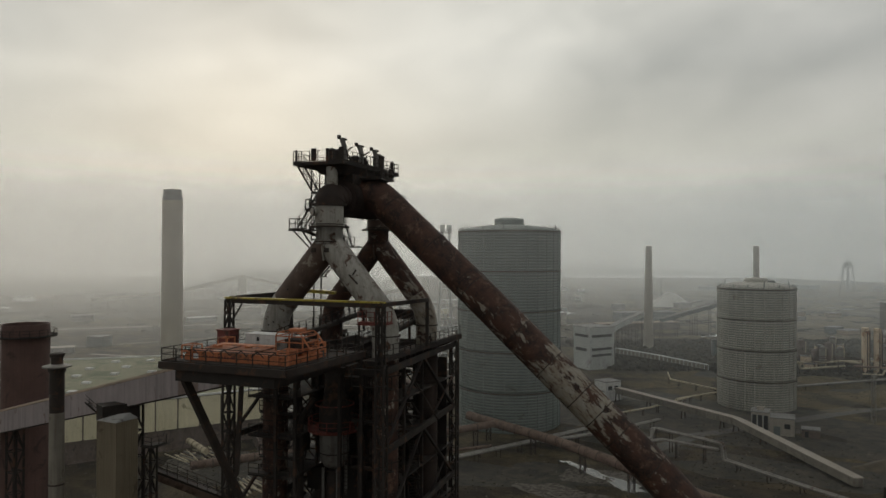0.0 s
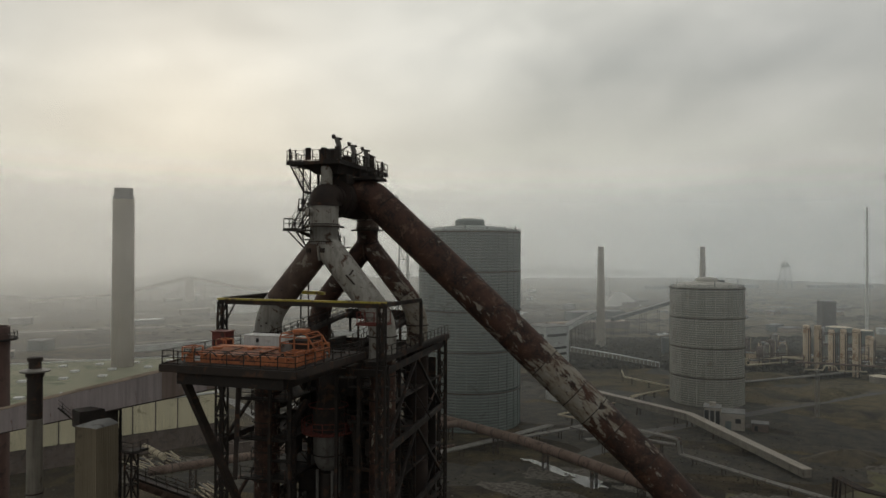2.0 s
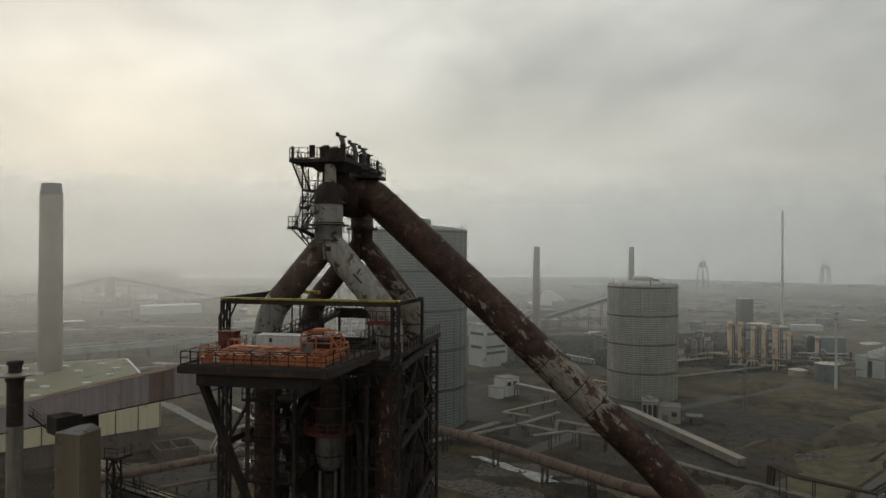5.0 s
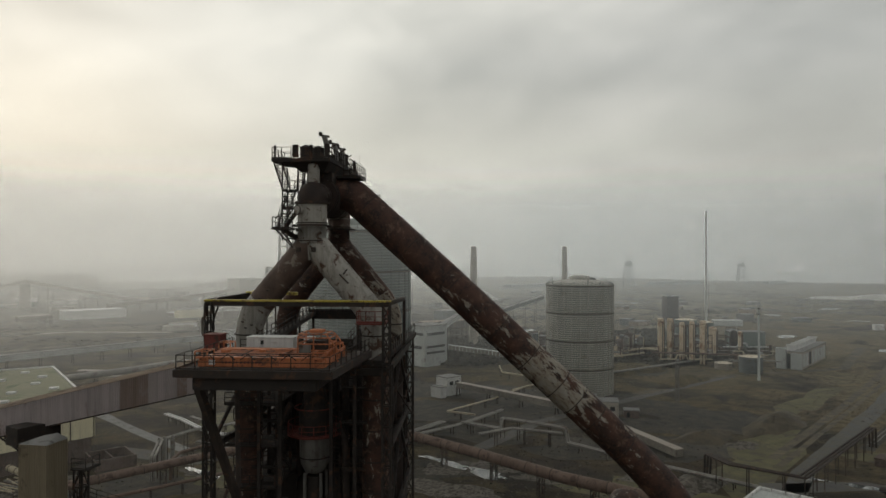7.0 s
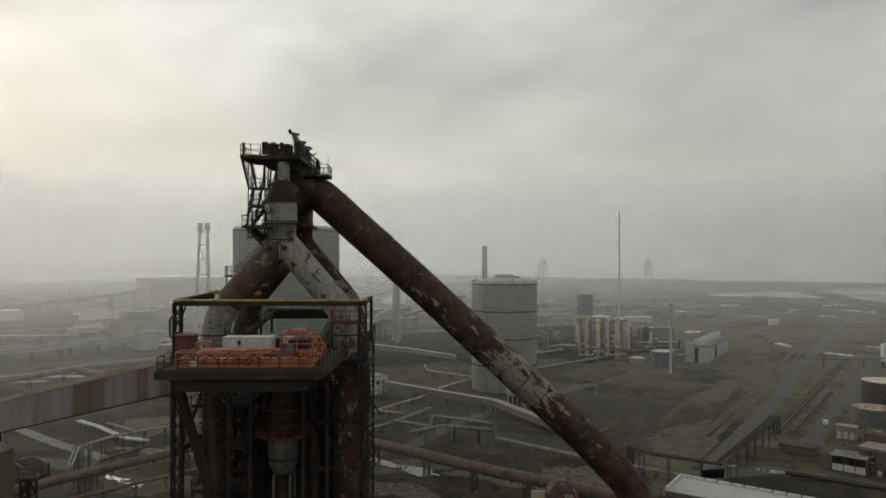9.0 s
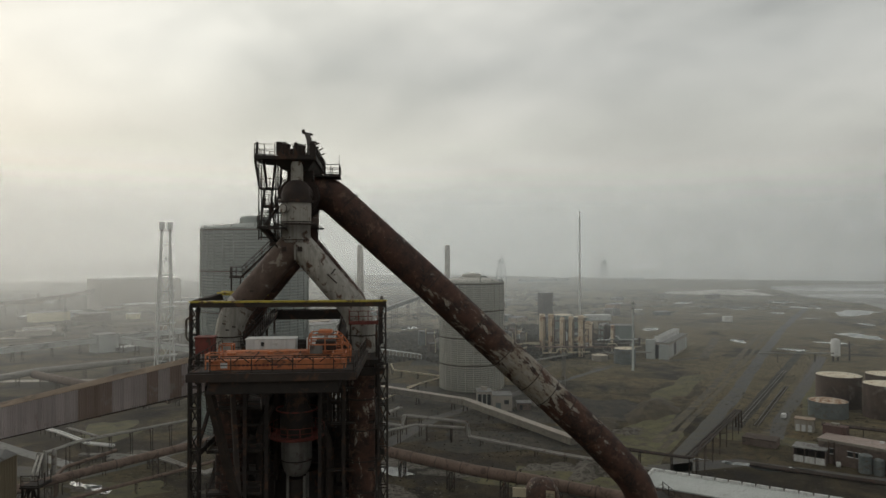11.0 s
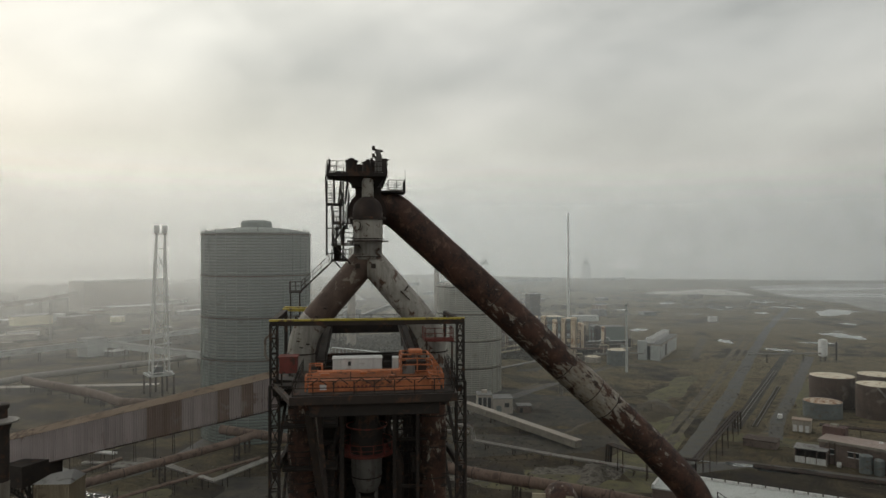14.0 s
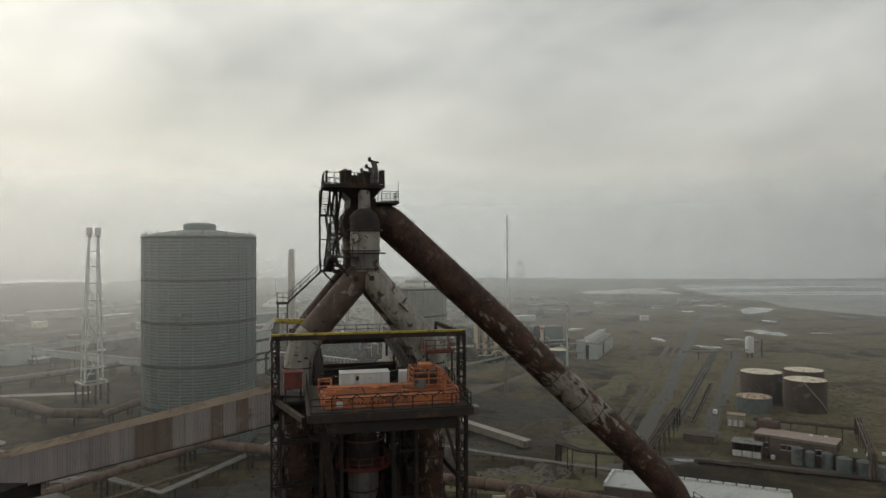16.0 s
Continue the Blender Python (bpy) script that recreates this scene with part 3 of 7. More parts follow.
def furnace_tower():
    t = thing("furnace_tower", "dark rusted steel support tower of a disused blast furnace", "tower", FURNACE)
    feet = {(-1, -1): (-8.4, -6.6), (1, -1): (8.4, -6.6), (-1, 1): (-7.6, 15.4), (1, 1): (7.5, 15.4)}
    for u, v in feet.values():
        lattice("column", t, (u, v, -12), (u, v, 46.1), 0.8, 1.9, "sooty", 0.18)
    for s in (-1, 1):
        (u0, v0), (u1, v1) = feet[s, -1], feet[s, 1]
        um, vm = (u0 + u1) / 2, (v0 + v1) / 2
        for z in (-2, 6, 14, 22, 30, 38, 45.4):
            bar("beam", t, (u0, v0, z), (u1, v1, z), 0.35, 0.6, "sooty")
        for z0, z1 in ((-12, -2), (-2, 6), (6, 14), (14, 22), (22, 30), (30, 38), (38, 45.4)):
            bar("brace", t, (u0, v0 + 0.4, z0), (um, vm, z1), 0.28, 0.28, "sooty")
            bar("brace", t, (u1, v1 - 0.4, z0), (um, vm, z1), 0.28, 0.28, "sooty")
            bar("brace", t, (u1, v1 - 0.4, (z0 + z1) / 2), (um, vm + 2, z0), 0.16, 0.16, "sooty")
    for z in (-2, 6, 14, 22, 30, 38, 45.4):
        bar("beam", t, (-7.6, 15.4, z), (7.5, 15.4, z), 0.35, 0.6, "sooty")
        if z > 40 or z < 16:
            bar("beam", t, (-8.4, -6.6, z), (8.4, -6.6, z), 0.35, 0.6, "sooty")
    for z0, z1 in ((14, 22), (22, 30), (30, 38), (38, 45.4)):
        bar("brace", t, (-7.5, 15.4, z0), (0, 15.4, z1), 0.28, 0.28, "sooty")
        bar("brace", t, (7.4, 15.4, z0), (0, 15.4, z1), 0.28, 0.28, "sooty")
    # charging deck
    part("deck", prism([(6.95, -7.0), (8.05, -7.0), (8.1, 16.2), (7.3, 16.2)], 46.1, 46.5), "sooty", t)
    part("deck", prism([(-7.5, 16.2), (-8.3, 16.2), (-8.6, -6.0), (-6.0, -7.2), (-6.0, -5.4), (-7.4, -4.6)], 46.1, 46.5), "sooty", t)
    part("rear_deck", prism([(-7.5, 14.8), (7.3, 14.8), (7.3, 16.2), (-7.5, 16.2)], 44.9, 45.2), "sooty", t)
    part("front_deck", prism([(-5.9, -18.7), (6.2, -18.7), (6.95, -7.1), (-5.9, -7.3)], 46.85, 47.4), "sooty", t)
    block("deck_step", t, -5.8, -7.6, 46.4, 6.8, -7.05, 46.85, "sooty")
    for p, q, z in (((-5.95, -18.75), (6.25, -18.75), 47.12), ((6.25, -18.7), (7.0, -7.1), 47.12), ((-5.95, -18.7), (-5.95, -7.3), 47.12), ((7.0, -7.0), (8.1, 16.2), 46.25)):
        bar("edge_channel", t, (*p, z), (*q, z), 0.16, 0.6, "dark")
    block("girder_box", t, -4.6, -18.4, 45.85, 5.0, -8.0, 46.85, "sooty")
    for u in (-5.2, 5.4):
        bar("deck_girder", t, (u, -7.6, 45.6), (u, 15.0, 45.6), 0.4, 0.9, "sooty")
    for v in (-4.0, 2.0, 8.0, 13.0):
        bar("deck_girder", t, (-8.0, v, 44.6), (7.6, v, 45.7), 0.3, 0.8, "sooty")
    bar("prop", t, (-4.7, -17.2, 45.9), (-2.6, -7.0, 25.6), 0.55, 0.6, "dark")
    bar("prop", t, (-4.6, -9.5, 45.9), (-3.6, -11.6, 36.2), 0.4, 0.4, "dark")
    railing(t, [(-5.8, -7.4, 47.4), (-5.8, -18.6, 47.4), (6.1, -18.6, 47.4), (6.85, -7.2, 47.4)])
    railing(t, [(7.95, -5.8, 46.5), (8.0, 16.1, 46.5)])
    railing(t, [(-4.6, -8.6, 47.4), (5.6, -8.6, 47.4)])
    # upper walkway: a U open to the front
    for s in (-1, 1):
        bar("walkway_beam", t, (s * 4.4, 15.0, 48.9), (s * 4.5, -3.4, 47.2), 0.9, 0.4, "sooty")
        railing(t, [(s * 3.95, 14.4, 49.1), (s * 4.05, -3.4, 47.4)], "sooty")
        railing(t, [(s * 4.85, 14.4, 49.1), (s * 4.95, -3.4, 47.4)], "sooty")
        for v in (-2.6, 3.0, 9.0, 14.8):
            bar("post", t, (s * 4.4, v, 46.5), (s * 4.4, v, 47.5 + (v + 3) * 0.08), 0.25, 0.25, "sooty")
    bar("walkway_beam", t, (-4.9, 15.0, 48.75), (4.9, 15.0, 48.75), 1.0, 1.1, "sooty")
    railing(t, [(-4.9, 14.5, 49.3), (4.9, 14.5, 49.3)], "sooty")
    # floors round the shaft, added at many levels so less light gets inside
    for z in (12.0, 20.0, 28.0, 33.5, 37.5, 41.5):
        part("floor_plate", prism([(-8.0, -4.0), (-2.9, -4.0), (-2.9, 15.0), (-8.0, 15.0)], z, z + 0.15), "sooty", t)
        part("floor_plate", prism([(4.9, -1.0), (7.6, -1.0), (7.4, 15.0), (4.9, 15.0)], z, z + 0.15), "sooty", t)
        part("floor_plate", prism([(-2.9, 3.2), (2.3, 3.2), (2.3, 15.0), (-2.9, 15.0)], z, z + 0.15), "sooty", t)
        railing(t, [(-8.0, -3.9, z + 0.15), (-3.0, -3.9, z + 0.15)], "sooty")
        railing(t, [(4.9, -0.9, z + 0.15), (7.6, -0.9, z + 0.15)], "sooty")
    # added sheets that shut out light and view behind the shaft
    part("back_sheeting", prism([(-6.2, 11.6), (2.3, 11.6), (2.3, 11.9), (-6.2, 11.9)], -12, 44.6), "sooty", t)
    part("back_sheeting", prism([(4.4, 13.6), (7.2, 13.6), (7.2, 13.8), (4.4, 13.8)], -12, 44.0), "sooty", t)
    part("back_sheeting", prism([(2.3, 11.6), (4.4, 13.6), (4.4, 13.8), (2.3, 11.9)], -12, 31.0), "sooty", t)
    part("back_sheeting", prism([(-7.4, 13.6), (-6.2, 11.6), (-6.2, 11.9), (-7.4, 13.8)], -12, 40.0), "sooty", t)
    block("machine_room", t, -5.2, 3.6, 37.7, -2.6, 10.5, 44.5, "sooty")
    block("switch_room", t, 2.6, 8.5, 28.2, 5.6, 12.5, 36.5, "sooty")
    for k, (u, v) in enumerate(((-2.5, -3.8), (2.45, -3.6), (-4.4, -4.4), (4.7, -3.4), (3.9, 2.0))):
        bar("post", t, (u, v, -12), (u, v, 46.1), 0.32, 0.32, "sooty")
    for z in (38.0, 40.8, 44.2):
        bar("cross_beam", t, (2.3, 2.0, z), (7.6, 2.0, z), 0.3, 0.35, "sooty")
    for z in (20.15, 28.15, 33.65):
        stair(t, (-7.6, -1.0, z), (-4.4, -1.0, z + 3.6), 0.9, (0, 1, 0))
        stair(t, (7.3, 4.0, z), (5.2, 7.4, z + 3.6), 0.9, (0.7, 0.7, 0))
    rng = random.Random(4)
    for k in range(26):
        u, v, z = rng.uniform(-7.6, 7.2), rng.uniform(4, 14.5), rng.uniform(14, 44)
        q = (u + rng.uniform(-3, 3), v + rng.uniform(-2, 2), z + rng.choice((0, 0, rng.uniform(-5, 5))))
        rod("service_pipe", t, (u, v, z), q, rng.choice((0.09, 0.14, 0.22)), rng.choice(("sooty", "dark", "rust")))
    # dense secondary steel round the charging gear: braced frames, ducts, ladders and hangers
    for u0, u1, v in ((-7.6, -3.2, 1.6), (-7.6, -2.6, 5.4), (3.0, 7.2, 1.2), (3.2, 7.2, 6.0), (-2.8, 3.0, 4.2), (-5.0, 5.0, 9.0)):
        rows = []
        levels = (27.0, 29.6, 31.8, 34.0, 36.2, 38.6, 41.0, 43.4, 45.6)
        for z0, z1 in zip(levels, levels[1:]):
            um = (u0 + u1) / 2
            rows += [((u0, v, z0), (um, v, z1), 0.13, 0.13), ((u1, v, z0), (um, v, z1), 0.13, 0.13), ((u0, v, z1), (u1, v, z1), 0.22, 0.16), ((um, v, z0), (um, v, z1), 0.12, 0.12)]
        bars("braced_frame", t, rows, "sooty")
        for u in (u0, u1):
            bar("post", t, (u, v, 10), (u, v, 46.0), 0.26, 0.26, "sooty")
    for s in (-1, 1):
        for v in (2.6, 7.0, 12.4):
            lattice("hanger", t, (s * 6.9, v, 28.0), (s * 3.4, v, 45.0), 0.5, 1.3, "sooty", 0.12)
        for z in (35.2, 39.8, 43.2):
            railing(t, [(s * 3.2, -2.6, z), (s * 7.6, -2.6, z)], "sooty")
            bar("walkway", t, (s * 3.2, -2.2, z - 0.1), (s * 7.6, -2.2, z - 0.1), 0.9, 0.12, "sooty")
    for k, (u, v, z0, z1, r) in enumerate(((-3.6, -1.0, 27, 41, 0.35), (-5.1, 0.6, 30, 45, 0.22), (3.2, -0.4, 26, 39, 0.4), (4.4, 1.4, 29, 45, 0.25), (-2.4, 2.2, 33, 45.5, 0.3), (2.2, 3.0, 33, 45.5, 0.3))):
        pipe("down_pipe", t, [(u, v, z0), (u, v, z1 - 2), (u * 0.7, v + 0.9, z1)], r, ("sooty", "rust", "dark")[k % 3], curve=0.8, segments=14)
    for u, v, z, w, h in ((-4.2, -0.6, 35.4, 1.3, 1.9), (4.9, -0.8, 36.0, 1.2, 1.6), (-6.2, 0.2, 39.9, 1.0, 1.5), (5.6, 0.4, 40.0, 1.3, 1.3), (-3.3, 1.2, 31.0, 1.8, 2.4), (3.6, 0.6, 30.4, 1.6, 2.2), (0.4, 2.6, 41.2, 2.2, 1.8)):
        block("equipment_box", t, u - w / 2, v, z, u + w / 2, v + 1.4, z + h, "sooty")
    for u in (-2.75, 2.7):
        run("ladder_stile", t, [(u, -3.2, 28), (u, -3.2, 45.8)], 0.07, "sooty")
        run("ladder_stile", t, [(u + 0.45, -3.2, 28), (u + 0.45, -3.2, 45.8)], 0.07, "sooty")
        for k in range(44):
            bar("rung", t, (u, -3.2, 28.3 + 0.4 * k), (u + 0.45, -3.2, 28.3 + 0.4 * k), 0.04, 0.04, "sooty")
    part("top_floor", prism([(-7.8, -5.2), (7.4, -5.2), (7.4, 14.6), (-7.8, 14.6)], 27.4, 27.6), "sooty", t)
    pipe("hot_blast_pipe", t, [(-12 + 19, -9.5, 14), (3.5, -2.0, 20), (2.0, 1.0, 21)], 1.0, "rust", curve=2.0)
    return t


def furnace_shaft():
    t = thing("blast_furnace", "soot-dark blast furnace shaft inside its support tower", "furnace", FURNACE)
    part("shaft", lathe([(7.0, -12), (7.0, 12), (6.4, 18), (5.6, 26), (5.2, 29.5), (3.6, 32.4), (2.4, 33.6)], 40), "sooty", t, smooth=True).location = (0, 4.6, 0)
    return t


def charging_vessel():
    t = thing("charging_vessel", "grimy pale grey charging hopper ringed by red railings", "hopper", FURNACE @ pose(-0.1, -0.1, 0))
    part("hopper", lathe([(0.7, 34.1), (1.05, 34.3), (1.38, 34.95), (1.52, 35.8), (1.54, 38.0), (1.45, 38.2)], 36), "grimy", t, smooth=True)
    part("upper_body", lathe([(1.6, 38.0), (1.6, 40.4), (1.1, 41.2), (0.9, 45.0), (0.6, 45.2)], 28), "sooty", t, smooth=True)
    part("outlet", lathe([(0.8, 28.0), (0.8, 33.8)], 20), "sooty", t, smooth=True)
    part("ring_platform", lathe([(1.5, 38.02), (2.75, 38.02), (2.75, 38.1), (1.5, 38.1)], 32, False), "red", t, "red ring platform")
    ring = [(2.7 * math.cos(a), 2.7 * math.sin(a), 38.1) for a in (2 * math.pi * k / 14 for k in range(15))]
    railing(t, ring, "red", 1.15, 1.3)
    collar("hoop", t, (0, 0, 40.7), (0, 0, 1), 2.05, 0.14, "red", "red hoop")
    collar("hoop", t, (0, 0, 35.75), (0, 0, 1), 1.6, 0.1, "sooty")
    for a in (0.6, 2.5, 4.0, 5.5):
        rod("leg", t, (1.2 * math.cos(a), 1.2 * math.sin(a), 29), (1.2 * math.cos(a), 1.2 * math.sin(a), 34.2), 0.16, "grimy")
    for k in range(8):
        a = k * 0.8
        rod("hydraulic_ram", t, (1.3 * math.cos(a), 1.3 * math.sin(a), 40.2), (0.8 * math.cos(a + 0.3), 0.8 * math.sin(a + 0.3), 43.4), 0.13, "sooty")
    return t


def gas_uptakes():
    t = thing("gas_uptake", "rusted pale-painted gas uptake pipes joining above the furnace", "pipework", FURNACE)
    for v, r, rise, legs, bends, neck in ((FRONT, 1.4, 6.4, ("rust_paint", "pale"), ("pale", "pale"), "pale"), (REAR, 1.25, RISE, ("flake_none", "flake_some"), ("flake_none", "flake_most"), "rust_paint")):
        for s, mat, low in zip((-1, 1), legs, bends):
            path = bend([(s * rise, v, 45.9), (s * rise, v, 49.9), (s * 0.95, v, 56.3), (s * 0.2, v, 57.15), (s * 0.16, v, 57.65)], 3.2, 8)
            pipe("uptake_bend", t, path[:10], r - 0.05, low, segments=32)
            pipe("uptake", t, path[9:], r - 0.06, mat, segments=32)
            pipe("riser", t, [(s * rise, v, -12), (s * rise, v, 46.0)], 1.3, "flake_up" if v == FRONT else "rust", segments=24)
            for z in (20, 27, 33, 36, 39, 42, 44.4, 48.2):
                collar("flange", t, (s * rise, v, z), (0, 0, 1), r + (0.1 if z > 45 else 0.14), 0.12, "dark")
        # neck and flanges
                part("neck", lathe([(r + 0.1, 57.25), (r + 0.08, 57.6), (r - 0.03, 57.8), (r - 0.03, 59.0)], 40), neck if v == FRONT else "flake_some", t, smooth=True).location = (0, v, 0)
        part("upper_neck", lathe([(r + 0.04, 59.0), (r + 0.04, 61.3)], 40), "pale" if v == FRONT else "rust_paint", t, smooth=True).location = (0, v, 0)
        collar("flange", t, (0, v, 59.0), (0, 0, 1), r + 0.62, 0.16, "dark")
        collar("flange", t, (0, v, 59.25), (0, 0, 1), r + 0.22, 0.1, "rust")
        collar("seam_band", t, (0, v, 57.5), (0, 0, 1), r + 0.14, 0.09, "dark")
        collar("seam_band", t, (0, v, 60.2), (0, 0, 1), r + 0.08, 0.06, "pale")
        bar("crease_plate", t, (0, v - r - 0.02, 57.3), (0, v - r + 0.35, 55.6), 0.16, 0.3, neck)
        collar("flange", t, (0, v, 61.25), (0, 0, 1), r + 0.34, 0.24, "dark")
        for k in range(3):
            a = radians(25 + 28 * k)
            s = 1 if v == FRONT else -1
            collar("elbow_rib", t, (0, v + s * (1.7 - 1.7 * math.cos(a)), 61.35 + 1.5 * math.sin(a) * 0.45), (0, s * math.sin(a), math.cos(a)), r + 0.16, 0.09, "rust")
    # elbows and header
    for v, w, r in ((FRONT, 0.9, 1.5), (REAR, 7.4, 1.36)):
        pipe("elbow", t, [(0, v, 61.1), (0, v, 62.0), (0, w, 62.0)], r - 0.04, "rust", curve=1.7, segments=36)
        collar("flange", t, (0, w, 62.1), (0, 1, 0), 2.14, 0.2, "dark")
    pipe("header", t, [(0, 0.7, 62.1), (0, 7.6, 62.1)], 1.95, "rust", segments=40)
    for v in (2.3, 5.9):
        collar("seam_band", t, (0, v, 62.1), (0, 1, 0), 2.0, 0.12, "dark")
    for v in (FRONT + 0.5, REAR - 0.5):
        rod("stub_pipe", t, (0, v, 63.2), (0, v, 65.2), 0.6, "pale")
    block("header_saddle", t, -1.2, 0.8, 63.6, 1.4, 8.6, 64.6, "sooty")
    rod("manway", t, (-0.8, FRONT - 1.1, 60.5), (-1.15, FRONT - 1.55, 60.5), 0.4, "pale")
    collar("manway_ring", t, (-1.08, FRONT - 1.48, 60.5), (-0.6, -0.8, 0), 0.47, 0.08, "dark")
    for u in (-1.0, 0.5):
        block("inspection_hatch", t, u - 0.22, FRONT - 1.58, 56.4, u + 0.22, FRONT - 1.1, 56.85, "dark")
    for x, w in ((3.1, 1.3), (3.5, 0.5)):
        bar("weld_patch", t, (x, FRONT - 1.5, 54.2), (x + w * 0.7, FRONT - 1.46, 54.2 - (0.9 if w > 1 else -0.5)), 0.16, 0.12, "dark")
    for u, z in ((-RISE - 0.6, 49.5), (-RISE + 0.3, 49.2), (-RISE - 0.3, 48.9), (-5.0, 51.8), (-4.2, 52.6)):
        bar("lug", t, (u, FRONT - 1.3, z), (u + 0.3, FRONT - 1.6, z), 0.12, 0.12, "dark")
    return t


SLOPE = Vector((1, 0, -0.928)).normalized()


def downcomer():
    t = thing("downcomer", "rust-brown downcomer gas pipe with flaking pale paint", "pipe", FURNACE)
    def on(u):
        return Vector((u, MID, 65.45 - 0.928 * u))
    axis = (FURNACE.to_3x3() @ SLOPE).normalized()
    M["downcomer"] = flaking("flaking_downcomer", 0.0, axis, [((FURNACE @ on(u)).dot(axis), v) for u, v in ((0, -0.11), (7, -0.08), (11, -0.035), (15, 0.0), (20, 0.035), (22, 0.12), (26.4, 0.125), (27.2, 0.015), (31, -0.01), (35, -0.06))])
    cuts = [13.6, 18.4, 23.4, 28.3, 31.4]
    pipe("upper_pipe", t, bend([(0, MID, 62.5), (2.6, MID, 62.75), on(13.6)], 2.2), 1.77, "downcomer", segments=40)
    for p, q in zip(cuts, cuts[1:]):
        pipe("pipe_length", t, [on(p), on(q)], 1.765, "downcomer", segments=40)
    pipe("foot_pipe", t, bend([on(31.4), (37.4, MID, 30.0), (37.4, MID, 10)], 3.2), 1.76, "downcomer", segments=40)
    for u in (4.6, 9.2, 13.6, 18.4, 21.6, 24.6, 26.4, 28.3, 31.4):
        collar("seam_band", t, on(u), SLOPE, 1.81, 0.09, "dark")
    part("dust_catcher", lathe([(2.2, 12), (6.0, 8), (6.0, -2), (2.0, -8), (2.0, -12)][::-1], 32), "dark", t, smooth=True).location = (37.4, MID, 0)
    part("foot_platform", prism([(38.2, 1.0), (40.4, 1.0), (40.4, 6.0), (38.2, 6.0)], 28.9, 29.05), "sooty", t)
    railing(t, [(39.3, 1.1, 29.05), (40.3, 1.1, 29.05), (40.3, 5.9, 29.05)])
    return t


def bleeder_platform():
    t = thing("bleeder_platform", "dark steel bleeder valve platform on top of the header", "platform", FURNACE)
    part("deck", prism([(-4.0, -2.1), (1.9, -2.1), (1.95, 11.3), (-1.6, 11.3), (-1.7, 4.2), (-4.0, 2.0)], 65.35, 65.7), "sooty", t)
    bm = prism([(-2.4, -1.6), (1.7, -1.6), (1.7, 10.8), (-1.3, 10.8), (-1.6, 4.4)], 64.5, 65.35)
    for v in bm.verts:
        if v.co.z < 65:
            v.co.x, v.co.y = v.co.x * 0.6, 4.4 + (v.co.y - 4.4) * 0.86
    part("support_frame", bm, "sooty", t)
    railing(t, [(-1.7, 4.3, 65.7), (-3.95, 2.0, 65.7), (-3.95, -2.05, 65.7), (1.85, -2.05, 65.7), (1.9, 11.2, 65.7), (-1.55, 11.2, 65.7), (-1.65, 4.3, 65.7)], step=1.0)
    for u, v, w, h in ((-1.6, -1.95, 0.6, 1.25), (0.0, -1.95, 0.35, 1.2), (1.6, -1.95, 0.5, 1.3), (-3.7, -1.9, 0.22, 1.2), (1.75, 9.9, 0.3, 1.2), (-0.8, 2.8, 1.2, 1.3), (0.2, 5.4, 0.8, 1.2)):
        block("panel", t, u - w / 2, v - 0.08, 65.8, u + w / 2, v + 0.08, 65.8 + h, "sooty")
    for u, v, r, h in ((-1.6, 1.8, 0.6, 1.75), (0.1, 0.2, 0.62, 1.35), (-0.4, 4.8, 0.7, 1.3), (0.6, 8.6, 0.66, 1.9), (-0.5, 7.0, 0.5, 1.2)):
        part("valve_drum", lathe([(r, 65.75), (r, 65.75 + h * 0.8), (r * 1.12, 65.75 + h * 0.82), (r * 1.12, 65.75 + h * 0.9), (r * 0.5, 65.75 + h), (r * 0.3, 65.85 + h)], 20), "sooty", t, smooth=True).location = (u, v, 0)
    for u, v, h in ((1.2, -0.6, 2.55), (1.3, 3.0, 2.3), (1.2, 6.8, 2.35)):
        arm = pipe("bleeder_valve", t, [(u, v, 65.7), (u, v, 65.7 + h * 0.62), (u - 0.25, v - 0.05, 65.7 + h * 0.95)], 0.27, "grimy", curve=0.3, segments=12)
        bar("lever", arm, (u - 0.75, v, 65.7 + h * 0.98), (u + 0.3, v, 65.7 + h * 0.9), 0.16, 0.2, "dark")
        bar("counterweight", arm, (u - 0.62, v, 65.72 + h * 0.96), (u - 0.62, v, 65.95 + h), 0.3, 0.3, "dark")
        bar("lever", arm, (u, v, 66.7), (u + 0.95, v, 67.2), 0.1, 0.12, "dark")
        bar("strut", arm, (u + 0.9, v, 65.8), (u + 0.15, v, 66.9), 0.08, 0.08, "dark")
    # side balcony above the downcomer
    part("balcony", prism([(1.2, 2.4), (4.0, 2.4), (4.0, 5.6), (1.2, 5.6)], 64.15, 64.35), "sooty", t)
    railing(t, [(2.2, 2.5, 64.35), (3.95, 2.5, 64.35), (3.95, 5.5, 64.35), (2.2, 5.5, 64.35)], step=0.9)
    bar("aerial", t, (3.95, 2.5, 64.4), (3.95, 2.5, 66.5), 0.04, 0.04, "sooty")
    return t


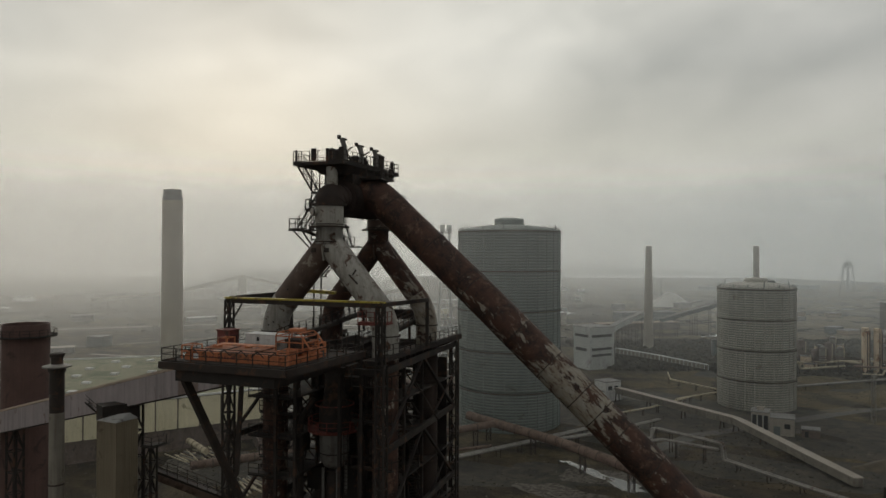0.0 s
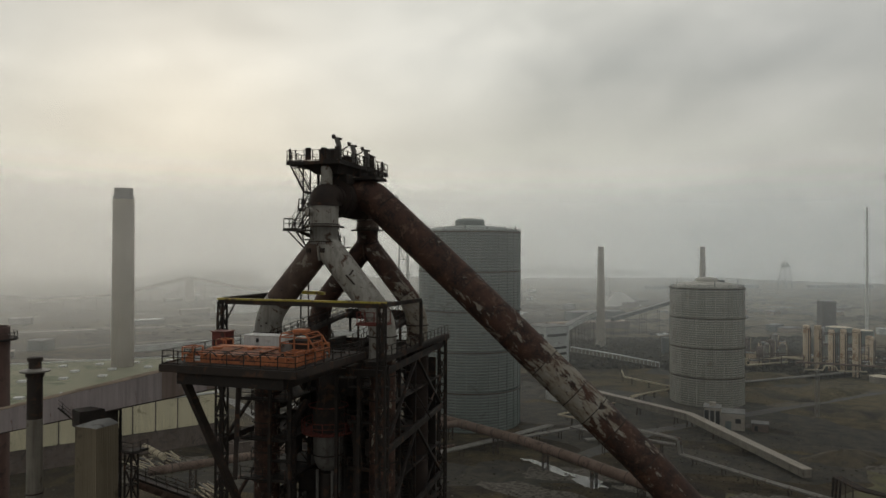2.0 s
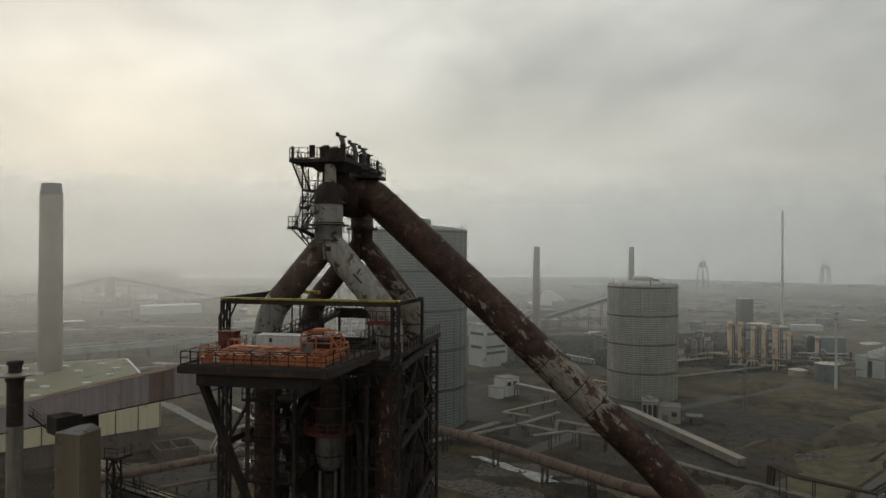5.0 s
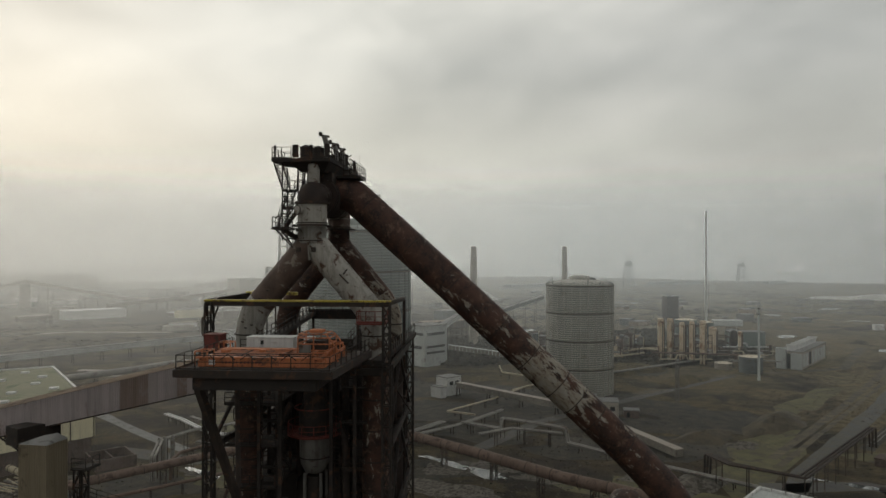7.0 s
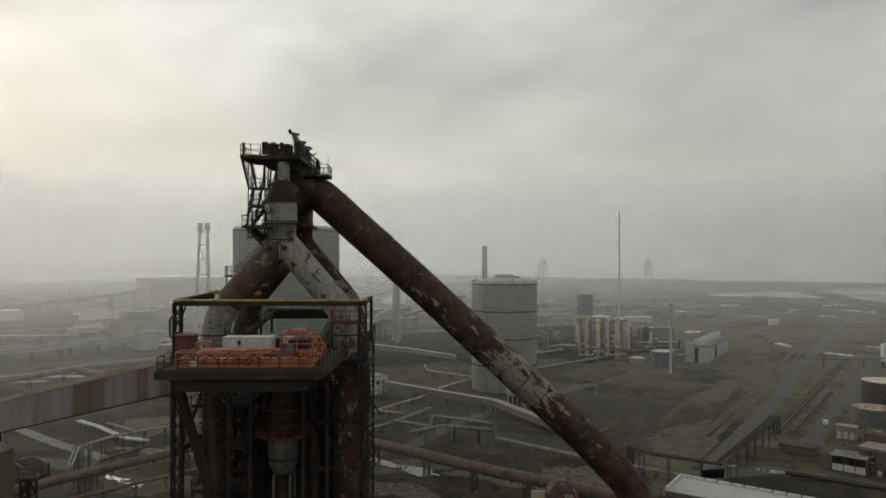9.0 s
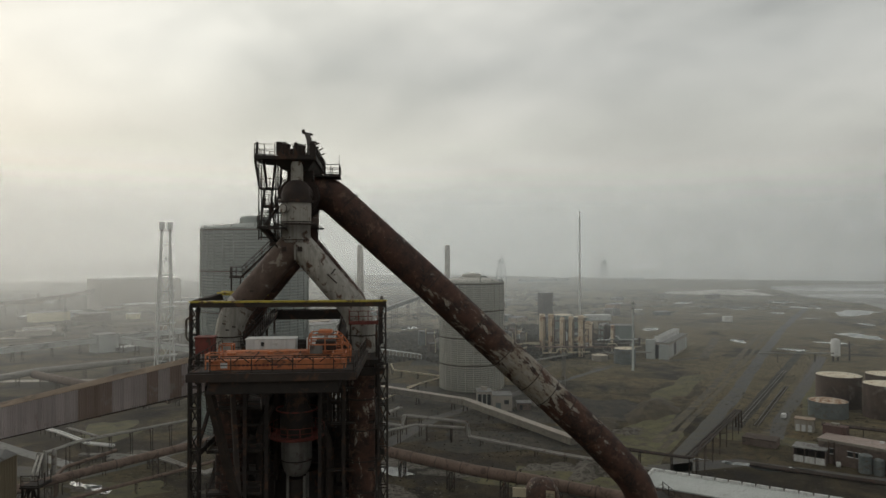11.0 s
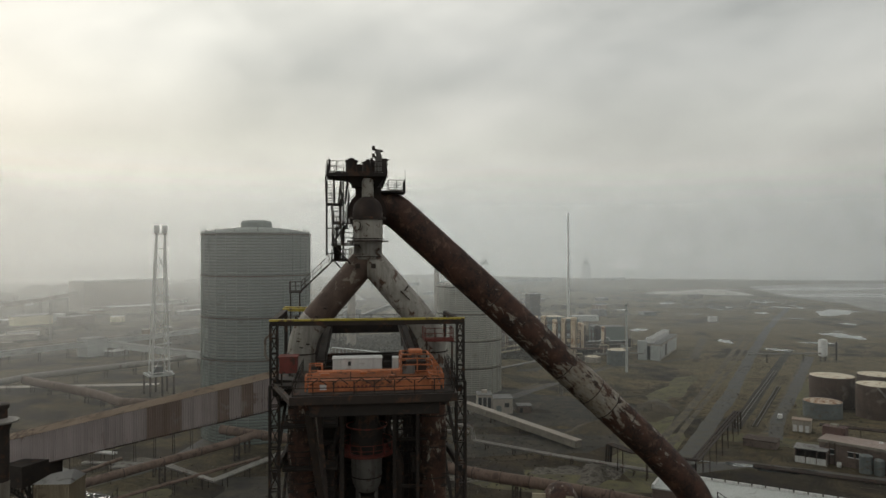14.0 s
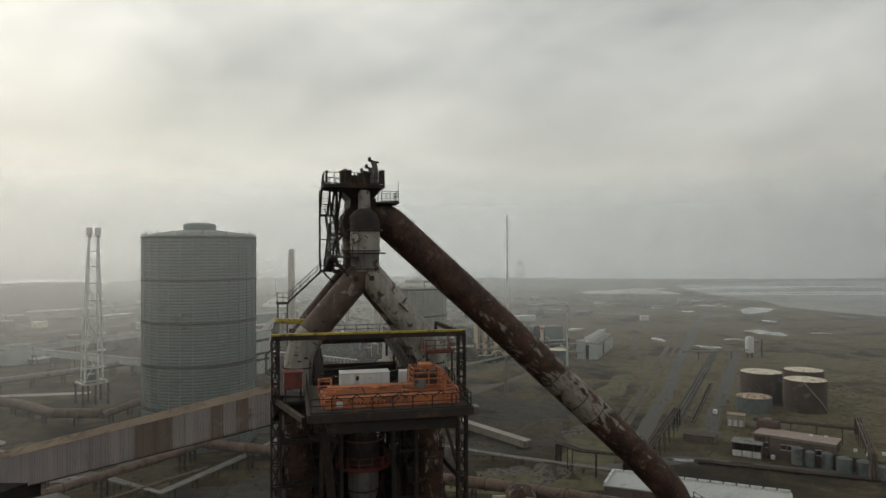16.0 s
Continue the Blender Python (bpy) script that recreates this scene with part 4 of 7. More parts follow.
def access_stairs():
    t = thing("access_stairs", "zigzag steel access stairs beside the gas uptakes", "stairs", FURNACE)
    stair(t, (-3.7, -1.0, 65.4), (-3.75, 2.0, 62.95), 0.8, (1, 0, 0))
    part("landing", prism([(-4.2, 1.8), (-2.4, 1.8), (-2.4, 3.6), (-4.2, 3.6)], 62.8, 62.95), "sooty", t)
    railing(t, [(-4.15, 1.9, 62.95), (-4.15, 3.5, 62.95), (-2.5, 3.5, 62.95)], step=0.8)
    stair(t, (-3.2, 2.2, 62.9), (-2.9, -2.4, 58.75), 0.8, (1, 0, 0))
    part("landing", prism([(-3.5, -3.7), (-0.8, -3.7), (-0.8, -2.6), (-1.9, -1.6), (-3.5, -1.2)], 58.55, 58.7), "sooty", t)
    railing(t, [(-1.4, -3.6, 58.7), (-3.4, -3.6, 58.7), (-3.4, -1.4, 58.7)], step=0.9)
    bar("strut", t, (-3.2, -3.2, 58.6), (-1.5, -2.4, 56.6), 0.14, 0.14, "sooty")
    bar("strut", t, (-3.2, -1.5, 58.6), (-1.6, -1.6, 56.6), 0.14, 0.14, "sooty")
    bar("walkway", t, (-3.0, -1.2, 58.6), (-3.1, 7.6, 57.1), 0.8, 0.12, "sooty")
    railing(t, [(-3.4, -1.2, 58.7), (-3.5, 7.4, 57.2)])
    part("landing", prism([(-3.9, 7.4), (-1.9, 7.4), (-1.9, 9.6), (-3.9, 9.6)], 56.95, 57.1), "sooty", t)
    railing(t, [(-1.9, 7.5, 57.1), (-3.8, 7.5, 57.1), (-3.8, 9.4, 57.1)], step=0.8)
    stair(t, (-3.0, 8.2, 57.1), (-2.8, 5.6, 60.5), 0.8, (1, 0, 0))
    part("landing", prism([(-3.3, 4.2), (-1.9, 4.2), (-1.9, 5.7), (-3.3, 5.7)], 60.4, 60.55), "sooty", t)
    railing(t, [(-3.2, 5.6, 60.55), (-3.2, 4.3, 60.55)], step=0.7)
    stair(t, (-2.5, 5.4, 60.55), (-2.3, 8.4, 64.6), 0.8, (1, 0, 0))
    # half landing and the lower flights
    part("landing", prism([(-3.4, -0.7), (-1.7, -0.7), (-1.7, 0.9), (-3.4, 0.9)], 60.75, 60.88), "sooty", t)
    railing(t, [(-3.35, 0.85, 60.88), (-3.35, -0.65, 60.88), (-2.2, -0.65, 60.88)], step=0.7)
    stair(t, (-2.3, 2.6, 65.3), (-2.6, 3.2, 62.95), 0.7, (1, 0.2, 0))
    stair(t, (-2.0, 0.6, 60.85), (-3.6, 0.7, 58.7), 0.7, (0, 1, 0))
    part("landing", prism([(-2.9, 1.0), (-1.5, 1.0), (-1.5, 2.8), (-2.9, 2.8)], 57.0, 57.14), "sooty", t)
    railing(t, [(-1.6, 1.1, 57.14), (-2.8, 1.1, 57.14), (-2.8, 2.7, 57.14)], step=0.7)
    for u, v in ((-4.15, 1.85), (-4.15, 3.5), (-2.45, 3.5), (-2.45, 1.85)):
        bar("post", t, (u, v, 57.6), (u, v, 65.4), 0.12, 0.12, "sooty")
    for z in (60.4, 57.8):
        bar("cross_beam", t, (-4.15, 1.85, z), (-2.0, 1.85, z), 0.12, 0.12, "sooty")
        bar("cross_beam", t, (-4.15, 1.85, z), (-4.15, 3.5, z), 0.12, 0.12, "sooty")
    bar("strut", t, (-3.6, 8.0, 57.0), (-1.7, 9.4, 55.0), 0.14, 0.14, "sooty")
    stair(t, (-3.7, 9.2, 57.0), (-7.3, 9.8, 53.6), 0.8, (0, 1, 0))
    part("landing", prism([(-8.6, 9.2), (-7.2, 9.2), (-7.2, 10.5), (-8.6, 10.5)], 53.4, 53.55), "sooty", t)
    railing(t, [(-7.2, 9.3, 53.55), (-8.5, 9.3, 53.55), (-8.5, 10.4, 53.55)], step=0.7)
    for u in (-8.4, -7.4):
        bar("post", t, (u, 9.4, 46.5), (u, 9.4, 53.5), 0.14, 0.14, "sooty")
    return t


def gantry():
    t = thing("gantry_frame", "portal gantry with a faded yellow top beam over the deck", "gantry", FURNACE)
    lattice("post", t, (-8.45, -6.5, 46.2), (-8.45, -6.5, 51.6), 0.6, 1.2, "sooty", 0.15)
    lattice("post", t, (8.35, -6.7, 46.2), (8.35, -6.7, 51.6), 0.6, 1.2, "sooty", 0.15)
    bar("top_beam", t, (-8.8, -6.5, 51.55), (8.7, -6.7, 51.55), 0.4, 0.42, "dark")
    bar("beam_flange", t, (-8.85, -6.5, 51.85), (8.75, -6.7, 51.85), 0.62, 0.16, "yellow", "chipped yellow flange")
    bar("runway_beam", t, (-8.45, -6.2, 51.6), (-8.45, 4.6, 51.6), 0.3, 0.5, "dark")
    bar("beam_flange", t, (-8.45, -6.2, 51.93), (-8.45, 4.6, 51.93), 0.55, 0.14, "dark")
    bar("cross_beam", t, (-8.7, 5.6, 52.0), (-3.9, 6.6, 51.75), 0.9, 0.35, "yellow", "yellow crane crab beam")
    bar("cross_beam", t, (-8.7, 3.6, 52.0), (-6.0, 3.9, 51.9), 0.5, 0.3, "yellow", "yellow crane crab beam")
    bar("post", t, (-8.45, 4.6, 46.5), (-8.45, 4.6, 51.4), 0.35, 0.35, "sooty")
    bar("brace", t, (-8.3, -6.2, 49.6), (-8.45, -4.2, 51.4), 0.14, 0.14, "sooty")
    lattice("inner_post", t, (-6.9, 1.2, 46.5), (-6.9, 1.2, 51.5), 0.5, 1.1, "sooty", 0.12)
    bar("runway_beam", t, (8.35, -6.4, 51.6), (8.35, 4.6, 51.4), 0.3, 0.4, "sooty")
    bar("post", t, (8.35, 4.6, 46.5), (8.35, 4.6, 51.3), 0.3, 0.3, "sooty")
    pipe("vent_pipe", t, [(-8.9, -6.2, 48.3), (-9.25, -6.2, 48.6), (-9.25, -6.2, 50.2), (-8.8, -6.2, 50.5), (-8.8, -6.2, 51.3)], 0.11, "weathered", curve=0.2, segments=10)
    bar("knee_brace", t, (-8.3, -6.6, 46.0), (-6.2, -14.5, 46.1), 0.35, 0.45, "dark")
    return t


def red_platform():
    t = thing("service_platform", "small red railed service platform beside the gantry post", "platform", FURNACE)
    part("floor", prism([(5.2, -5.4), (8.0, -5.4), (8.0, -3.2), (5.2, -3.2)], 49.55, 49.7), "red", t, "red floor plate")
    railing(t, [(5.2, -3.3, 49.7), (5.3, -5.3, 49.7), (7.9, -5.3, 49.7), (7.9, -3.3, 49.7)], "red", 1.1, 0.9)
    for u in (5.4, 7.8):
        bar("post", t, (u, -5.2, 46.5), (u, -5.2, 49.6), 0.16, 0.16, "sooty")
    return t


def red_box():
    t = thing("winch_house", "dull red sheet-metal winch house on the deck", "machine house", FURNACE)
    block("body", t, -7.7, -9.3, 47.55, -6.2, -7.9, 48.9, "red")
    for u in (-7.6, -6.3):
        bar("leg", t, (u, -8.2, 46.3), (u, -8.2, 47.6), 0.14, 0.14, "sooty")
    block("base", t, -7.8, -8.5, 46.1, -5.9, -6.9, 46.35, "sooty")
    block("roof", t, -7.8, -9.4, 48.9, -6.1, -7.8, 49.0, "red")
    return t


def orange_crane():
    t = thing("maintenance_crane", "orange travelling crane bridge resting on the furnace deck", "crane", FURNACE)
    block("rear_girder", t, -4.3, -13.5, 47.4, 5.1, -12.5, 48.32, "orange")
    block("front_girder", t, -4.7, -17.0, 47.4, 5.1, -16.3, 48.16, "orange")
    plate = bmesh.new()
    for a, b, z0, z1 in ((-16.3, -15.0, 48.1, 48.14), (-15.0, -13.5, 48.14, 48.25)):
        f = [plate.verts.new(p) for p in ((-4.5, a, z0), (5.0, a, z0), (5.0, b, z1), (-4.5, b, z1))]
        plate.faces.new(f)
    bmesh.ops.solidify(plate, geom=plate.faces[:], thickness=0.06)
    part("floor_plate", plate, "orange", t)
    for k in range(6):
        u = -4.0 + k * 1.62
        bar("truss_bar", t, (u - 0.6, -17.05, 47.95), (u, -17.05, 48.4), 0.07, 0.07, "dark")
        bar("truss_bar", t, (u, -17.05, 48.4), (u + 0.6, -17.05, 47.95), 0.07, 0.07, "dark")
        bar("stiffener", t, (u, -13.55, 47.5), (u, -13.55, 48.28), 0.1, 0.06, "orange")
        bar("rib", t, (u + 0.8, -17.03, 47.45), (u + 0.8, -17.03, 48.0), 0.09, 0.06, "orange")
    block("name_plate", t, -3.9, -17.05, 47.55, -3.4, -17.0, 47.95, "white", bevel=0.005)
    bar("top_rail", t, (-4.7, -17.05, 48.43), (5.1, -17.05, 48.43), 0.06, 0.06, "dark")
    for k in range(10):
        block("lettering_bar", t, -2.6 + k * 0.3, -17.03, 47.66, -2.44 + k * 0.3, -17.0, 47.84, "red", bevel=0.005)
    for u in (-4.45, 4.95):
        block("end_carriage", t, u - 0.3, -17.1, 47.4, u + 0.3, -11.6, 47.85, "orange")
        rows = []
        for v0, v1, z1 in ((-17.2, -15.9, 48.6), (-12.6, -11.5, 48.7)):
            for z in (48.1, z1):
                rows += [((u - 0.5, v0, z), (u + 0.5, v0, z), 0.09, 0.09), ((u - 0.5, v1, z), (u + 0.5, v1, z), 0.09, 0.09),
                         ((u - 0.5, v0, z), (u - 0.5, v1, z), 0.09, 0.09), ((u + 0.5, v0, z), (u + 0.5, v1, z), 0.09, 0.09)]
            for a in (-0.5, 0.5):
                for v in (v0, v1):
                    rows.append(((u + a, v, 47.5), (u + a, v, z1), 0.1, 0.1))
        cage("guard_cage", t, rows, "orange")
    for u, v, w in ((-3.6, -14.3, 0.35), (-0.6, -14.0, 0.25), (1.6, -15.6, 0.3)):
        block("machine_box", t, u - w, v - 0.25, 48.14, u + w, v + 0.25, 48.36, "orange")
    for u in (-1.6, 1.7):
        bar("seam", t, (u, -16.4, 48.17), (u, -13.5, 48.27), 0.08, 0.05, "dark")
    # rounded cage over the hoist
    rows = []
    u0, u1, v0, v1 = 2.4, 5.0, -14.4, -12.0
    for z in (48.4, 48.9, 49.4):
        rows += [((u0, v0, z), (u1, v0, z), 0.09, 0.09), ((u0, v1, z), (u1, v1, z), 0.09, 0.09), ((u0, v0, z), (u0, v1, z), 0.09, 0.09), ((u1, v0, z), (u1, v1, z), 0.09, 0.09)]
    for u in (u0, (u0 + u1) / 2, u1):
        for v in (v0, v1):
            w = u0 + 0.1 if u == u0 else u1 - 0.35 if u == u1 else u
            x = v + (0.1 if v == v0 else -0.1)
            rows += [((u, v, 47.5), (u, v, 49.4), 0.1, 0.1), ((u, v, 49.4), (w, x, 49.7), 0.09, 0.09)]
    for v in (v0 + 0.1, v1 - 0.1):
        rows.append(((u0 + 0.1, v, 49.7), (u1 - 0.35, v, 49.7), 0.09, 0.09))
    rows += [((u0 + 0.1, v0 + 0.1, 49.7), (u0 + 0.1, v1 - 0.1, 49.7), 0.09, 0.09), ((u1 - 0.35, v0 + 0.1, 49.7), (u1 - 0.35, v1 - 0.1, 49.7), 0.09, 0.09),
             ((u1 + 0.7, v0, 48.4), (u1, v0, 49.4), 0.1, 0.1), ((u1 + 0.7, v1, 48.4), (u1, v1, 49.4), 0.1, 0.1), ((u1 + 0.7, v0, 48.4), (u1 + 0.7, v1, 48.4), 0.1, 0.1),
             ((u1 + 0.7, v0, 47.5), (u1 + 0.7, v0, 48.4), 0.1, 0.1), ((u1 + 0.7, v1, 47.5), (u1 + 0.7, v1, 48.4), 0.1, 0.1), ((u1 + 0.7, v0, 48.0), (u1, v0, 48.0), 0.09, 0.09)]
    cage("hoist_cage", t, rows, "orange")
    block("hoist_roof", t, 3.1, -13.6, 49.7, 4.2, -12.5, 49.95, "orange")
    block("hoist_panel", t, 2.5, -14.45, 48.1, 3.5, -14.38, 48.85, "grimy")
    block("hoist_drum_case", t, 2.9, -13.9, 47.9, 4.5, -12.5, 49.1, "dark")
    return t


def white_cabin():
    t = thing("electrical_cabin", "long white electrical cabin beside the orange crane", "cabin", FURNACE)
    block("skid", t, -3.0, -11.0, 47.4, 1.0, -9.6, 47.6, "dark")
    block("body", t, -3.12, -11.1, 47.6, 1.0, -9.5, 48.95, "white")
    block("roof", t, -3.18, -11.18, 48.95, 1.06, -9.45, 49.03, "white")
    for u in (-2.5, -0.9, 0.4):
        block("door", t, u - 0.4, -11.14, 47.7, u + 0.4, -11.1, 48.85, "white", bevel=0.01)
    block("vent", t, -1.85, -11.16, 48.4, -1.6, -11.1, 48.75, "slot", bevel=0)
    block("annexe", t, 1.9, -11.0, 47.4, 2.7, -10.0, 49.0, "white")
    return t


furnace_tower(), furnace_shaft(), charging_vessel(), gas_uptakes(), downcomer(), bleeder_platform(), access_stairs(), gantry(), red_platform(), red_box(), orange_crane(), white_cabin()


# ---- conveyor gallery that climbs to the furnace ----
def furnace_gallery():
    t = thing("conveyor_gallery", "long inclined conveyor gallery clad in grey-brown corrugated sheet", "conveyor", FURNACE)
    a, b = Vector((-8.3, 0.2, 42.9)), Vector((-95.0, 19.4, 21.0))     # middle of the floor, upper and lower end
    d = (b - a).normalized()
    side = Vector((d.y, -d.x, 0)).normalized()     # towards the cast house side
    if side.y > 0:
        side = -side
    n = 74
    for s in (side, -side):
        for k in range(n):
            p, q = a.lerp(b, k / n), a.lerp(b, (k + 1) / n)
            bm = bmesh.new()
            ribs, prev = 5, None
            for i in range(ribs * 4 + 1):
                x = p.lerp(q, i / (ribs * 4))
                off = s * (1.75 + (0.22 if i % 4 in (1, 2) else 0.0))
                low, high = bm.verts.new(x + off), bm.verts.new(x + off + Vector((0, 0, 3.1)))
                if prev:
                    bm.faces.new((prev[0], low, high, prev[1]))
                prev = (low, high)
            part("wall_sheet", bm, "brown_sheet" if k in (2, 4, 8, 9, 10) else "corrugated", t)
    for s in (side, -side):
        for k in range(n // 2):
            p, q = a.lerp(b, 2 * k / n), a.lerp(b, (2 * k + 2) / n)
            bm, prev = bmesh.new(), None
            for i in range(41):
                x = p.lerp(q, i / 40)
                lift = Vector((0, 0, 0.09 if i % 4 in (1, 2) else 0.0))
                pair = bm.verts.new(x + s * 1.98 + Vector((0, 0, 3.05)) + lift), bm.verts.new(x + Vector((0, 0, 3.5)) + lift)
                if prev:
                    bm.faces.new((prev[0], pair[0], pair[1], prev[1]))
                prev = pair
            part("roof_sheet", bm, "ochre_roof", t)
    bar("floor_girder", t, a, b, 3.6, 0.3, "dark")
    for f in (0.28, 0.62, 0.9):
        p = a.lerp(b, f)
        lattice("trestle", t, (p.x, p.y, -12), p, 1.6, 3.2, "sooty", 0.25)
    return t


furnace_gallery()

# ---- gasholders ----
def gasholder(name, x, y, r, top, bands, mat, label, cap_r, cap_h=4.0, n=14, ring=0.16, ribs=24, walkway=0.5, rib_w=0.3):
    t = thing(name, label, "gasholder", pose(x, y, 0))
    h = top / bands
    for k in range(bands):
        step = h / n
        prof = []
        for i in range(n):
            prof += [(r - 0.12, k * h + i * step), (r + 0.2, k * h + (i + 0.35) * step), (r + 0.2, k * h + (i + 0.7) * step)]
        band = part("wall_band", lathe(prof, 80, False), mat, t)
        for i in range(1, n):
            collar("stiffener", band, (0, 0, k * h + i * step), (0, 0, 1), r + 0.16, ring, "holder_edge")
        collar("walkway_ring", t, (0, 0, (k + 1) * h - 0.5), (0, 0, 1), r + 0.85, walkway, "tank")
    for k in range(ribs):
        a = 2 * math.pi * k / ribs + 0.13
        bar("stanchion", t, ((r + 0.3) * math.cos(a), (r + 0.3) * math.sin(a), 0), ((r + 0.3) * math.cos(a), (r + 0.3) * math.sin(a), top + 0.4), rib_w, 0.4, mat)
    part("roof", lathe([(r + 0.2, top - 0.05), (r * 0.9, top + 0.9), (r * 0.6, top + 1.9), (r * 0.3, top + 2.5), (0.4, top + 2.7)], 72), mat, t, smooth=True)
    part("roof_lantern", lathe([(cap_r * 1.25, top + 1.4), (cap_r * 1.2, top + 2.4), (cap_r, top + 2.5), (cap_r, top + cap_h - 0.3), (cap_r * 0.9, top + cap_h + 0.4), (cap_r * 0.5, top + cap_h + 0.8), (0.3, top + cap_h + 0.9)], 40), mat, t, smooth=True)
    if bands < 5:
        block("vent_box", t, cap_r * 0.7, -cap_r * 0.8, top + 1.8, cap_r * 1.35, -cap_r * 0.2, top + cap_h - 0.4, "holder_edge")
    for k in range(14):
        a = 2 * math.pi * k / 14
        rod("vent_post", t, ((r - 1.2) * math.cos(a), (r - 1.2) * math.sin(a), top + 0.2), ((r - 1.2) * math.cos(a), (r - 1.2) * math.sin(a), top + (3.0 if k % 5 == 0 else 1.7)), 0.2, "holder_edge")
    ring = [((r + 0.1) * math.cos(a), (r + 0.1) * math.sin(a), top + 0.1) for a in (2 * math.pi * k / 24 for k in range(25))]
    railing(t, ring, "holder_edge", 1.1, 2.4, 0.09)
    return t


gasholder("gasholder", 31.4, 284.6, 20.3, 77.2, 5, "holder", "tall green-grey ribbed waterless gasholder with a domed roof", 6.0, 4.6, 14, 0.3, 30, 0.35, 0.3)
gasholder("gasholder", 147.1, 314.7, 16.0, 53.2, 4, "holder_pale", "pale grey ribbed gasholder streaked with dirt", 5.0, 3.6, 13, 0.24, 26, 0.45, 0.3)


# ---- chimneys, stacks and masts ----
def chimney(x, y, r0, r1, h, mat, label, cap=None, name="chimney", rim=None):
    t = thing(name, label, "chimney", pose(x, y, 0))
    part("shaft", lathe([(r0, 0), (r0 + (r1 - r0) * 0.5, h * 0.5), (r1, h - 0.5), (r1, h), (r1 * 0.8, h), (r1 * 0.8, h - 1)], 32, False), mat, t, smooth=True)
    if cap:
        part("cap", lathe([(r1 + 0.12, h - cap), (r1 + 0.12, h + 0.15), (r1 * 0.78, h + 0.15)], 32, False), "felt", t, "dark weathered rim")
    if rim:
        part("rim", lathe([(rim[0], h - 1), (rim[0], h + rim[1]), (rim[0] * 0.85, h + rim[1]), (rim[0] * 0.85, h)], 32, False), "felt", t, "narrower dark rim", True)
    for k in range(1, 6):
        z = h * k / 6
        collar("lift_joint", t, (0, 0, z), (0, 0, 1), r0 + (r1 - r0) * k / 6 + 0.04, 0.15, mat)
    return t


chimney(-118.0, 322.0, 4.8, 4.4, 92.9, "concrete", "tall grey concrete chimney with a weathered rim", 1.2, rim=(3.9, 3.7))
chimney(155.5, 496.0, 3.6, 2.1, 73.6, "concrete", "slim tapering grey concrete chimney")
chimney(267.0, 568.0, 3.0, 2.2, 74.6, "concrete", "slim grey concrete chimney behind the gasholder")
chimney(369.5, 507.0, 1.0, 0.8, 104.5, "white", "very tall thin steel flare stack", name="flare_stack")


def red_stack():
    t = thing("stove_stack", "broad brown-red steel stack with a railed ring platform", "chimney", pose(-71.3, 124.0, 0))
    part("shaft", lathe([(3.75, 0), (3.75, 54), (3.7, 55.8), (3.5, 55.8), (3.5, 54)], 40, False), "stack_red", t, smooth=True)
    part("ring_platform", lathe([(3.75, 53.6), (4.9, 53.6), (4.9, 53.8), (3.75, 53.8)], 40, False), "sooty", t)
    railing(t, [(4.8 * math.cos(a), 4.8 * math.sin(a), 53.8) for a in (2 * math.pi * k / 20 for k in range(21))], "sooty")
    for z in (14, 29, 48):
        collar("seam_band", t, (0, 0, z), (0, 0, 1), 3.83, 0.2, "stack_red")
    return t


red_stack()


def vent_stack():
    t = thing("vent_stack", "grey steel vent pipe with a flat rain cap", "vent", pose(-42.5, 79.3, 11.7))
    part("lower_pipe", lathe([(0.78, -11.7), (0.78, 38.9)], 24), "weathered", t, smooth=True)
    part("upper_pipe", lathe([(0.76, 38.8), (0.76, 43.4), (0.9, 43.4), (0.9, 43.9)], 24), "dark", t, smooth=True)
    part("cap_plate", lathe([(0.8, 43.9), (1.45, 43.9), (1.5, 44.05), (0.7, 44.25)], 28), "pipe_grey", t, smooth=True)
    part("cowl", lathe([(0.62, 44.2), (0.62, 45.0), (0.76, 45.05), (0.76, 45.4), (0.5, 45.5)], 24), "dark", t, smooth=True)
    collar("flange", t, (0, 0, 31), (0, 0, 1), 0.88, 0.15, "dark")
    return t


vent_stack()


